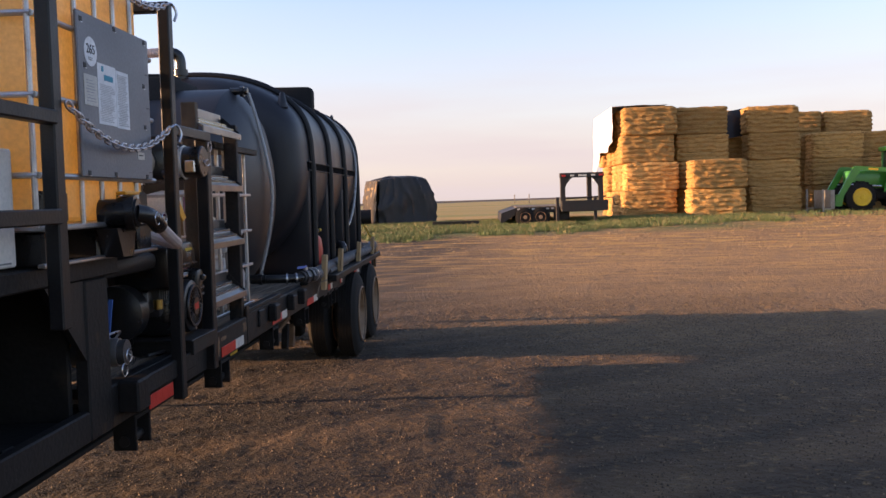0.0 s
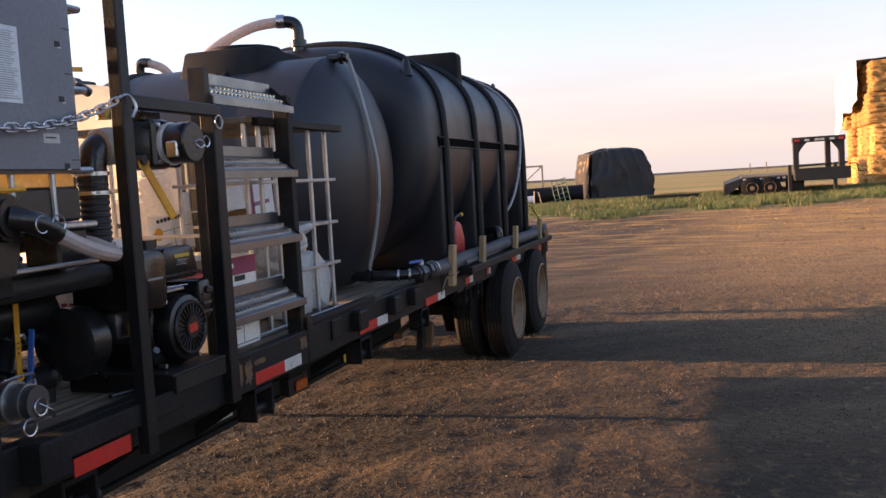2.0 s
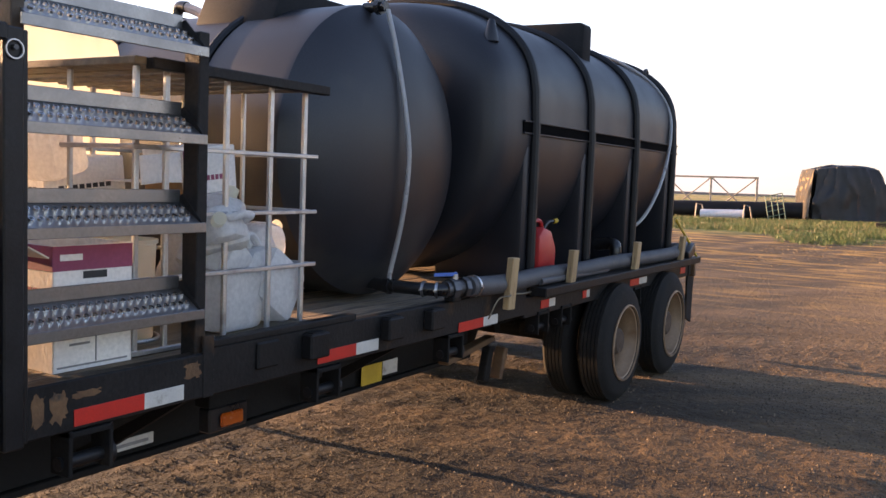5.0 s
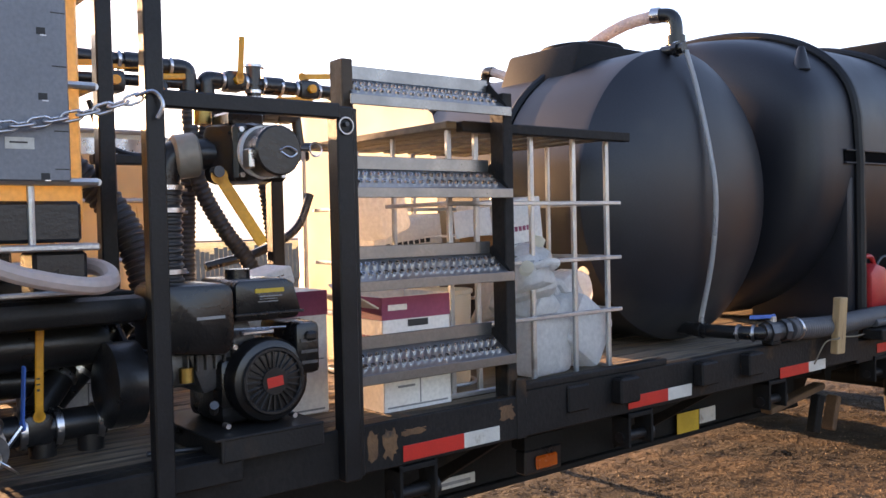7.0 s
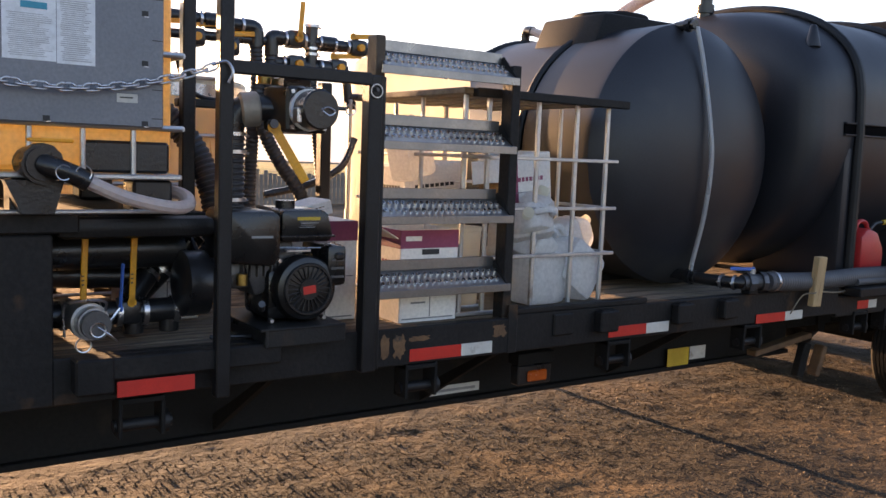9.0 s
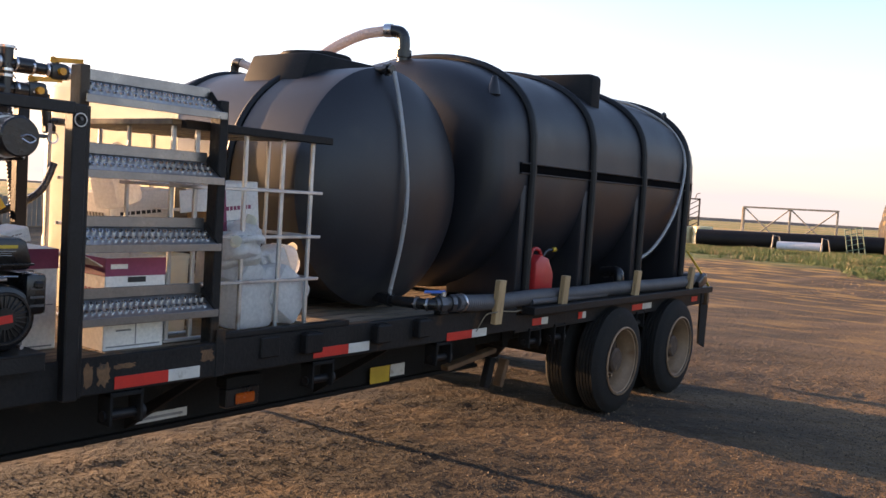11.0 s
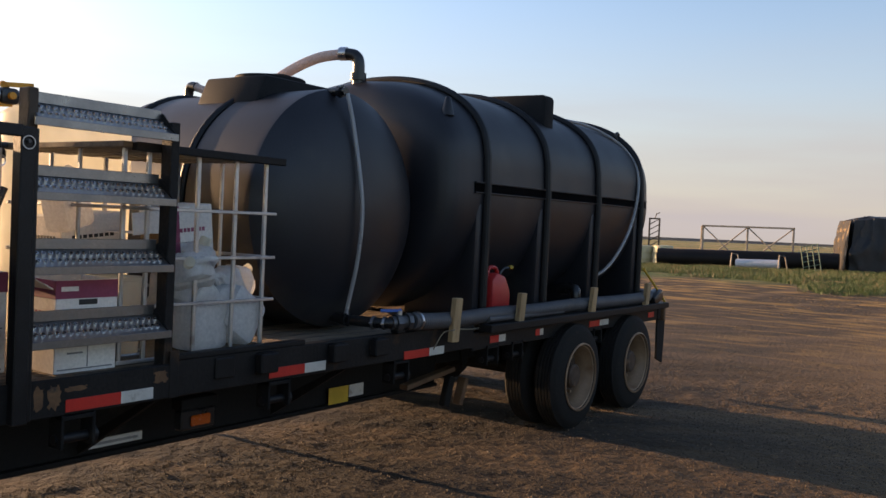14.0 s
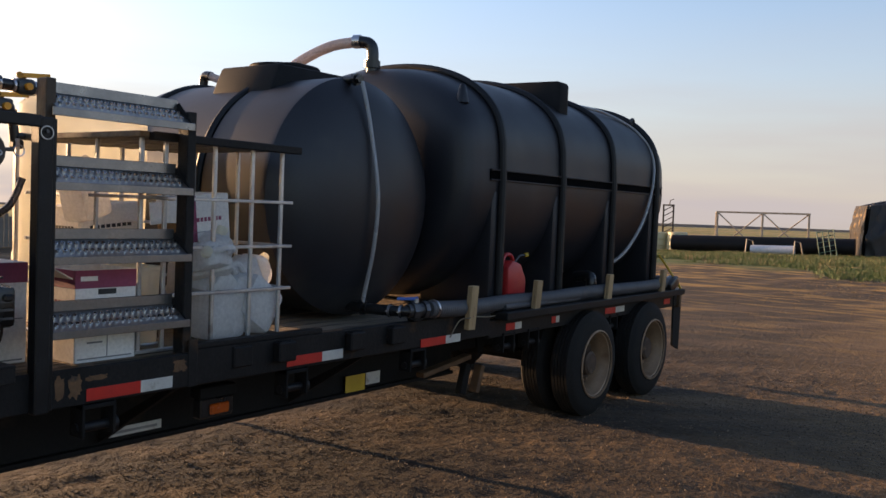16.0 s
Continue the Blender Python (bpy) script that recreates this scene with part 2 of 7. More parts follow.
def vary_islands(m, tint):
    """Each loose piece takes its own share of a second colour."""
    N, L = m.node_tree.nodes, m.node_tree.links
    bs = N["Principled BSDF"]
    g, p, x = N.new("ShaderNodeNewGeometry"), N.new("ShaderNodeMath"), N.new("ShaderNodeMix")
    p.operation, p.inputs[1].default_value = "POWER", 5.0
    x.data_type = "RGBA"
    L.new(g.outputs["Random Per Island"], p.inputs[0])
    L.new(p.outputs[0], x.inputs[0])
    L.new(bs.inputs["Base Color"].links[0].from_socket, x.inputs[6])
    x.inputs[7].default_value = (*tint, 1)
    L.new(x.outputs[2], bs.inputs["Base Color"])


def leaf_material(name, a, b):
    m = mat(name, a, b, 0.6, 0, 0.6, 9, 0)
    return m


GRASS = leaf_material("grass_blade", (0.05, 0.105, 0.018), (0.10, 0.14, 0.03))
vary_islands(GRASS, (0.17, 0.16, 0.05))
DRY_GRASS = leaf_material("dry_grass_blade", (0.32, 0.23, 0.09), (0.24, 0.17, 0.07))
STONE = mat("gravel_stone", (0.065, 0.043, 0.025), (0.04, 0.027, 0.017), 0.9, 0, 30, 120, 0.3)


vary_islands(STONE, (0.25, 0.175, 0.11))
STRAW = mat("loose_straw", (0.33, 0.21, 0.09), (0.26, 0.16, 0.065), 0.8, 0, 6, 40, 0)


def ground_material():
    m = bpy.data.materials.new("packed_dirt_yard")
    m.use_nodes = True
    nt = m.node_tree
    N, L = nt.nodes, nt.links
    bs = N["Principled BSDF"]
    tc = N.new("ShaderNodeTexCoord")

    def nz(scale, detail, stretch=(1, 1, 1), turn=0.0):
        mp = N.new("ShaderNodeMapping")
        mp.inputs["Scale"].default_value = stretch
        mp.inputs["Rotation"].default_value = (0, 0, turn)
        L.new(tc.outputs["Object"], mp.inputs[0])
        n = N.new("ShaderNodeTexNoise")
        n.inputs["Scale"].default_value, n.inputs["Detail"].default_value = scale, detail
        L.new(mp.outputs[0], n.inputs["Vector"])
        return n.outputs[0]

    def rng(o, lo, hi, a=0.0, b=1.0):
        r = N.new("ShaderNodeMapRange")
        for k, v in zip(("From Min", "From Max", "To Min", "To Max"), (lo, hi, a, b)):
            r.inputs[k].default_value = v
        L.new(o, r.inputs[0])
        return r.outputs[0]

    def mix(f, c1, c2):
        x = N.new("ShaderNodeMix")
        x.data_type = "RGBA"
        L.new(f, x.inputs[0])
        for s, c in ((x.inputs[6], c1), (x.inputs[7], c2)):
            if isinstance(c, tuple):
                s.default_value = (*c, 1)
            else:
                L.new(c, s)
        return x.outputs[2]

    def add2(o, noise_out, amount):
        r = N.new("ShaderNodeMath")
        r.operation = "MULTIPLY_ADD"
        r.inputs[1].default_value = amount
        L.new(noise_out, r.inputs[0])
        L.new(o, r.inputs[2])
        return r.outputs[0]

    broad = nz(0.22, 5)
    streak = nz(0.9, 6, (0.25, 1.6, 1), 0.35)
    grit = nz(70, 9)
    clod = nz(16, 8)
    geo = N.new("ShaderNodeSeparateXYZ")
    L.new(tc.outputs["Object"], geo.inputs[0])
    peb = N.new("ShaderNodeTexVoronoi")
    peb.inputs["Scale"].default_value = 38
    L.new(tc.outputs["Object"], peb.inputs["Vector"])
    col = mix(rng(broad, 0.35, 0.65), (0.062, 0.039, 0.02), (0.04, 0.027, 0.016))
    col = mix(rng(streak, 0.5, 0.7, 0, 0.8), col, (0.095, 0.061, 0.033))
    # paler, dusty dirt towards the stacks, with low sunlight put into its colour
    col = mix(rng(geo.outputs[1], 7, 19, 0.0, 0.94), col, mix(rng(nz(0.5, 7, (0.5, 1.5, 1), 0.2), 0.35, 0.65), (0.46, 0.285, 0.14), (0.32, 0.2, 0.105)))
    col = mix(rng(clod, 0.5, 0.68, 0, 0.5), col, (0.036, 0.024, 0.015))
    col = mix(rng(grit, 0.42, 0.7, 0, 0.85), col, (0.036, 0.024, 0.015))
    col = mix(rng(peb.outputs["Distance"], 0.0, 0.2, 0.5, 0.0), col, (0.14, 0.095, 0.058))
    col = mix(rng(nz(4.5, 10), 0.52, 0.7, 0, 0.5), col, (0.06, 0.04, 0.024))
    col = mix(rng(nz(11, 9), 0.58, 0.7, 0, 0.5), col, (0.27, 0.175, 0.09))
    # near ground darkened along the trailer, for the shade among backlit clods
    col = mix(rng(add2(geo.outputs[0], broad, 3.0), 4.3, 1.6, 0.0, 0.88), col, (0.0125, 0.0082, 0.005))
    # faint wheel tracks that swing round behind the trailer
    for scale, lo, amount, seed in ((0.16, 0.6, 0.38, 2.1), (0.41, 0.5, 0.26, 3.3)):
        mp = N.new("ShaderNodeMapping")
        mp.inputs["Location"].default_value = (7.0 + seed, -27.0, 0)
        L.new(tc.outputs["Object"], mp.inputs[0])
        wv = N.new("ShaderNodeTexWave")
        wv.wave_type, wv.rings_direction = "RINGS", "Z"
        for k, v in zip(("Scale", "Distortion", "Detail", "Detail Scale", "Detail Roughness"), (scale, 5.0, 3.0, 0.12, 0.5)):
            wv.inputs[k].default_value = v
        L.new(mp.outputs[0], wv.inputs["Vector"])
        tm = N.new("ShaderNodeMath")
        tm.operation = "MULTIPLY"
        L.new(rng(wv.outputs["Fac"], lo, 1.0, 0.0, amount), tm.inputs[0])
        L.new(rng(nz(0.33 * seed, 5), 0.36, 0.58), tm.inputs[1])
        col = mix(tm.outputs[0], col, (0.2, 0.13, 0.076))
    col = mix(rng(nz(1.1, 7), 0.58, 0.74, 0.0, 0.4), col, (0.045, 0.032, 0.022))
    # straw litter drawn in beyond the wheel tracks
    far = rng(geo.outputs[1], 14, 30)
    litter = rng(nz(1.6, 9, (0.5, 1.8, 1), 0.2), 0.5, 0.66)
    mul = N.new("ShaderNodeMath")
    mul.operation = "MULTIPLY"
    L.new(far, mul.inputs[0])
    L.new(litter, mul.inputs[1])
    col = mix(mul.outputs[0], col, (0.52, 0.32, 0.13))
    # green verge
    verge = rng(geo.outputs[1], 27.5, 30)
    patchy = rng(nz(0.45, 5), 0.38, 0.5)
    left = rng(geo.outputs[0], 13, 9)
    m1, m2 = N.new("ShaderNodeMath"), N.new("ShaderNodeMath")
    m1.operation = m2.operation = "MULTIPLY"
    L.new(verge, m1.inputs[0])
    L.new(patchy, m1.inputs[1])
    L.new(m1.outputs[0], m2.inputs[0])
    L.new(left, m2.inputs[1])
    col = mix(m2.outputs[0], col, (0.075, 0.1, 0.028))
    # fields beyond the yard
    field = rng(geo.outputs[1], 36, 46)
    meadow = mix(rng(nz(0.02, 4, (0.3, 2, 1)), 0.42, 0.58), (0.2, 0.19, 0.07), (0.36, 0.25, 0.12))
    col = mix(field, col, meadow)
    hs = N.new("ShaderNodeHueSaturation")
    hs.inputs["Saturation"].default_value, hs.inputs["Value"].default_value = 1.16, 1.06
    L.new(col, hs.inputs["Color"])
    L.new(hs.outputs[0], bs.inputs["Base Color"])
    bs.inputs["Roughness"].default_value = 0.95
    bp = N.new("ShaderNodeBump")
    bp.inputs["Strength"].default_value, bp.inputs["Distance"].default_value = 0.9, 0.035
    height = add2(rng(clod, 0.3, 0.7, 0, 0.8), grit, 0.55)
    height = add2(height, nz(5.5, 6), 1.1)
    height = add2(height, nz(34, 4), 0.3)
    L.new(height, bp.inputs["Height"])
    L.new(bp.outputs[0], bs.inputs["Normal"])
    return m


GROUND = ground_material()

# ---- building helpers ----
BASE = {}
YARD = Matrix.Translation((-0.55, 0, -0.26))  # the far side of the yard, as one


def thing(name, label, category, base=(0, 0, 0), group="", kind="", deck=True, turn=0.0):
    """A top-level thing: an empty at its base. Its parts are built in deck (or ground) coordinates."""
    root = new(name)
    root.empty_display_size = 0.1
    root.matrix_basis = (LEAN if deck else YARD) @ Matrix.Translation(base)
    BASE[root.name] = Matrix.Translation(base).inverted()
    return tagged(root, label, category, group, kind)


def top(ob):
    while ob.parent:
        ob = ob.parent
    return ob


def part(name, bm, material, parent, label="", smooth=True):
    me = bpy.data.meshes.new(name)
    bm.transform(BASE[top(parent).name])
    bm.to_mesh(me)
    bm.free()
    if smooth:
        me.shade_smooth()
        me.set_sharp_from_angle(angle=radians(35))
    me.materials.append(material)
    ob = new(name, me)
    ob.parent = parent
    return tagged(ob, label)


def share(name, me, parent, m):
    ob = new(name, me)
    ob.parent = parent
    ob.matrix_basis = BASE[top(parent).name] @ m
    return ob


def solo(name, bm, material, label, category, base=(0, 0, 0), group="", kind="", deck=True, smooth=True):
    """A thing of one mesh."""
    bm.transform(Matrix.Translation(base).inverted())
    me = bpy.data.meshes.new(name)
    bm.to_mesh(me)
    bm.free()
    if smooth:
        me.shade_smooth()
        me.set_sharp_from_angle(angle=radians(35))
    me.materials.append(material)
    ob = new(name, me)
    ob.matrix_basis = (LEAN if deck else YARD) @ Matrix.Translation(base)
    return tagged(ob, label, category, group, kind)


def box(lo, hi, bevel=0.004, bm=None, rot=None):
    """A box between two corners, its edges rounded; rot turns it about its middle."""
    one = bmesh.new()
    lo, hi = Vector(lo), Vector(hi)
    bmesh.ops.create_cube(one, size=1)
    size = Vector([abs(v) for v in hi - lo])
    bmesh.ops.scale(one, vec=size, verts=one.verts)
    bevel = min(bevel, min(size) * 0.45)
    if bevel > 0:
        bmesh.ops.bevel(one, geom=one.edges[:], offset=bevel, segments=2 if bevel > 0.012 else 1, profile=0.5, affect="EDGES")
    if rot is not None:
        one.transform(rot)
    bmesh.ops.translate(one, vec=(lo + hi) / 2, verts=one.verts)
    return merge(one, bm)


def merge(one, bm):
    if bm is None:
        return one
    me = bpy.data.meshes.new("tmp")
    one.to_mesh(me)
    one.free()
    bm.from_mesh(me)
    bpy.data.meshes.remove(me)
    return bm


def frame_along(d):
    d = Vector(d).normalized()
    up = Vector((0, 0, 1)) if abs(d.z) < 0.95 else Vector((1, 0, 0))
    a = d.cross(up).normalized()
    return a, d.cross(a).normalized()


def lathe(p0, axis, profile, seg=24, bm=None):
    """Rings of (distance along axis, radius) from p0, closed at both ends, or into a ring where the profile comes back to its start."""
    bm = bm or bmesh.new()
    ring_shape = profile[0] == profile[-1]
    p0, axis = Vector(p0), Vector(axis).normalized()
    a, b = frame_along(axis)
    rings = []
    for d, r in profile:
        c = p0 + axis * d
        rings.append([bm.verts.new(c + (a * math.cos(2 * math.pi * k / seg) + b * math.sin(2 * math.pi * k / seg)) * max(r, 1e-4)) for k in range(seg)])
    for r0, r1 in zip(rings, rings[1:]):
        for k in range(seg):
            bm.faces.new((r0[k], r0[(k + 1) % seg], r1[(k + 1) % seg], r1[k]))
    if ring_shape:
        bmesh.ops.remove_doubles(bm, verts=rings[0] + rings[-1], dist=1e-5)
    else:
        bm.faces.new(rings[0][::-1])
        bm.faces.new(rings[-1])
    bmesh.ops.recalc_face_normals(bm, faces=bm.faces)
    return bm


def cyl(p0, p1, r, seg=16, bm=None, r1=None, bevel=0.0):
    p0, p1 = Vector(p0), Vector(p1)
    d = (p1 - p0).length
    r1 = r if r1 is None else r1
    prof = [(0, r), (d, r1)] if not bevel else [(0, r - bevel), (bevel, r), (d - bevel, r1), (d, r1 - bevel)]
    return lathe(p0, p1 - p0, prof, seg, bm)


def smooth_path(pts, n=8):
    """Catmull-Rom through the points."""
    P = [Vector(p) for p in pts]
    P = [P[0] * 2 - P[1], *P, P[-1] * 2 - P[-2]]
    out = []
    for i in range(1, len(P) - 2):
        for k in range(n):
            t = k / n
            a, b, c, d = P[i - 1:i + 3]
            out.append(0.5 * (2 * b + (c - a) * t + (2 * a - 5 * b + 4 * c - d) * t * t + (3 * b - a - 3 * c + d) * t ** 3))
    return out + [P[-2]]


def sweep(pts, r, seg=10, bm=None, ribs=None):
    """A tube along points; ribs: (pitch, depth) of its corrugations."""
    bm = bm or bmesh.new()
    pts = [Vector(p) for p in pts]
    if ribs:
        pitch, depth = ribs
        fine, acc = [], 0.0
        for p, q in zip(pts, pts[1:]):
            n = max(1, int((q - p).length / (pitch / 4)))
            fine += [p.lerp(q, k / n) for k in range(n)]
        pts = fine + [pts[-1]]
    rings, up = [], None
    for i, p in enumerate(pts):
        d = (pts[min(i + 1, len(pts) - 1)] - pts[max(i - 1, 0)]).normalized()
        if up is None:
            a, b = frame_along(d)
        else:
            a = (up - d * up.dot(d)).normalized()
            b = d.cross(a)
        up = a
        rr = r - (ribs[1] if ribs and i % 4 in (0, 1) else 0)
        rings.append([bm.verts.new(p + (a * math.cos(2 * math.pi * k / seg) + b * math.sin(2 * math.pi * k / seg)) * rr) for k in range(seg)])
    for r0, r1 in zip(rings, rings[1:]):
        for k in range(seg):
            bm.faces.new((r0[k], r0[(k + 1) % seg], r1[(k + 1) % seg], r1[k]))
    bm.faces.new(rings[0][::-1])
    bm.faces.new(rings[-1])
    bmesh.ops.recalc_face_normals(bm, faces=bm.faces)
    return bm


def prism(outline, axis, lo, hi, bm=None, bevel=0.0):
    """A flat outline (pairs) pushed along an axis: 'x' takes (y, z), 'y' takes (x, z), 'z' takes (x, y)."""
    one = bmesh.new()
    put = {"x": lambda u, v, w: (w, u, v), "y": lambda u, v, w: (u, w, v), "z": lambda u, v, w: (u, v, w)}[axis]
    a = [one.verts.new(put(u, v, lo)) for u, v in outline]
    b = [one.verts.new(put(u, v, hi)) for u, v in outline]
    n = len(a)
    for k in range(n):
        one.faces.new((a[k], a[(k + 1) % n], b[(k + 1) % n], b[k]))
    one.faces.new(a[::-1])
    one.faces.new(b)
    bmesh.ops.recalc_face_normals(one, faces=one.faces)
    if bevel:
        bmesh.ops.bevel(one, geom=one.edges[:], offset=bevel, segments=2, profile=0.5, affect="EDGES")
    return merge(one, bm)


def text_mesh(body, size, m, material, name, parent, depth=0.0008):
    cu = bpy.data.curves.new(name, "FONT")
    cu.body, cu.size, cu.extrude, cu.align_x, cu.align_y = body, size, depth, "CENTER", "CENTER"
    tmp = bpy.data.objects.new("tmp_text", cu)
    scene.collection.objects.link(tmp)
    me = bpy.data.meshes.new_from_object(tmp.evaluated_get(bpy.context.evaluated_depsgraph_get()))
    bpy.data.objects.remove(tmp)
    me.materials.clear()
    me.materials.append(material)
    me.name = name
    return share(name, me, parent, m)


FACE_X = Matrix(((0, 0, 1, 0), (1, 0, 0, 0), (0, 1, 0, 0), (0, 0, 0, 1)))  # flat drawing: reads along y, faces +x


def on_x(x, y, z, tilt=0.0):
    return Matrix.Translation((x, y, z)) @ FACE_X @ Matrix.Rotation(radians(tilt), 4, "Z")


# ---- ground ----
def smoothstep(a, b, v):
    t = min(1.0, max(0.0, (v - a) / (b - a)))
    return t * t * (3 - 2 * t)


def ground_z(x, y):
    near = -0.033 - 0.008 * min(4.5, max(-4.0, x))
    s = smoothstep(11, 36, y)
    left = smoothstep(-3, -14, x) * 0.35 if x < -3 else 0.0
    z = near * (1 - s) + (0.56 - left * 0.6) * s
    z -= 0.0058 * max(0.0, math.hypot(x, y) - 120)  # the fields fall away beyond the yard
    if -3 < x < 7 and 4 < y < 14:
        z += 0.012 * noise.noise((x * 3.1, y * 3.1, 8)) + 0.011 * noise.noise((x * 7.5, y * 7.5, 5))
    if 1 < y < 60 and -20 < x < 30:
        z += 0.012 * noise.noise((x * 0.7, y * 0.7, 0)) + 0.03 * noise.noise((x * 0.16, y * 0.16, 3)) * s
    return z


def axis_steps(stops):
    out = []
    for a, b, n in stops:
        out += [a + (b - a) * k / n for k in range(n)]
    return out + [stops[-1][1]]


def make_ground():
    xs = axis_steps([(-4000, -400, 6), (-400, -40, 12), (-40, -12, 28), (-12, -3, 45), (-3, 7, 170), (7, 16, 45), (16, 45, 40), (45, 400, 12), (400, 4000, 6)])
    ys = axis_steps([(-4000, -200, 5), (-200, -10, 10), (-10, 0, 12), (0, 4, 24), (4, 14, 170), (14, 18, 24), (18, 45, 90), (45, 120, 25), (120, 600, 16), (600, 4500, 8)])
    verts = [(x, y, ground_z(x, y)) for y in ys for x in xs]
    n = len(xs)
    faces = [(j * n + i, j * n + i + 1, (j + 1) * n + i + 1, (j + 1) * n + i) for j in range(len(ys) - 1) for i in range(n - 1)]
    me = bpy.data.meshes.new("ground")
    me.from_pydata(verts, [], faces)
    me.shade_smooth()
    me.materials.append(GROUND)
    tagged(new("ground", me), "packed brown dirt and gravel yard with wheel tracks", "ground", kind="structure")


make_ground()


def make_hills():
    """Low ridges on the skyline."""
    bm = bmesh.new()
    for far, base_h, seed in ((1400, 1.6, 1.0), (2600, 6.0, 5.0)):
        prev = None
        for k in range(241):
            a = radians(-120 + k)
            d = Vector((math.sin(a), math.cos(a), 0)) * far
            h = -0.0058 * (far - 120) + base_h + 0.45 * base_h * noise.noise((k * 0.045, seed, 0)) + 0.1 * base_h * noise.noise((k * 0.3, seed, 2))
            row = [bm.verts.new(d + Vector((0, 0, -60))), bm.verts.new(d + Vector((0, 0, h))), bm.verts.new(d * 1.25 + Vector((0, 0, h - 12)))]
            if prev:
                for q in (0, 1):
                    bm.faces.new((prev[q], row[q], row[q + 1], prev[q + 1]))
            prev = row
    ob = solo("backdrop", bm, FIELD_HILL, "low hazy brown hills on the skyline", "hills", kind="structure", deck=False)
    return ob


make_hills()


def make_haze():
    """A far glowing sheet that paints pale haze low over the skyline, thinning upwards."""
    m = bpy.data.materials.new("skyline_haze")
    m.use_nodes = True
    N, L = m.node_tree.nodes, m.node_tree.links
    N.remove(N["Principled BSDF"])
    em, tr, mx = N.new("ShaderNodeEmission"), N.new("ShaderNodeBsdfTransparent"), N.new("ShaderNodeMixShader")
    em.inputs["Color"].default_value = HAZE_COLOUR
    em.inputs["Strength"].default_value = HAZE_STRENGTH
    tc, sp, r = N.new("ShaderNodeTexCoord"), N.new("ShaderNodeSeparateXYZ"), N.new("ShaderNodeMapRange")
    mp, nz = N.new("ShaderNodeMapping"), N.new("ShaderNodeTexNoise")
    mp.inputs["Scale"].default_value = (1, 1, 9)
    nz.inputs["Scale"].default_value, nz.inputs["Detail"].default_value = 0.0009, 5
    L.new(tc.outputs["Object"], mp.inputs[0])
    L.new(mp.outputs[0], nz.inputs["Vector"])
    L.new(tc.outputs["Object"], sp.inputs[0])
    r.interpolation_type = "SMOOTHSTEP"
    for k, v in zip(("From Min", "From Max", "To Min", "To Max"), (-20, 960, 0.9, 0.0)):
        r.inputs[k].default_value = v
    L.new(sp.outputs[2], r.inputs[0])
    w = N.new("ShaderNodeMapRange")
    for k, v in zip(("From Min", "From Max", "To Min", "To Max"), (0.3, 0.7, 0.8, 1.15)):
        w.inputs[k].default_value = v
    L.new(nz.outputs[0], w.inputs[0])
    mul = N.new("ShaderNodeMath")
    mul.operation = "MULTIPLY"
    mul.use_clamp = True
    L.new(r.outputs[0], mul.inputs[0])
    L.new(w.outputs[0], mul.inputs[1])
    L.new(mul.outputs[0], mx.inputs[0])
    L.new(tr.outputs[0], mx.inputs[1])
    L.new(em.outputs[0], mx.inputs[2])
    L.new(mx.outputs[0], N["Material Output"].inputs["Surface"])
    bm = bmesh.new()
    prev = None
    for k in range(90):
        a = radians(-84 + 2 * k)
        d = Vector((math.sin(a), math.cos(a), 0)) * 3400
        row = [bm.verts.new(d + Vector((0, 0, z))) for z in (-60, 1200)]
        if prev:
            bm.faces.new((prev[0], row[0], row[1], prev[1]))
        prev = row
    solo("backdrop", bm, m, "glowing sheet painted as pale pinkish haze low over the skyline", "sky haze", kind="structure", deck=False)


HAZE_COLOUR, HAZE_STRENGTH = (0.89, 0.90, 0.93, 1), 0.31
make_haze()

# ---- the flatbed trailer ----
FAR_X = -2.44
DECK_Z = 0.97
trailer = thing("flatbed_trailer", "worn black steel flatbed trailer with a weathered plank deck", "trailer", (-1.2, 8.0, -0.03))


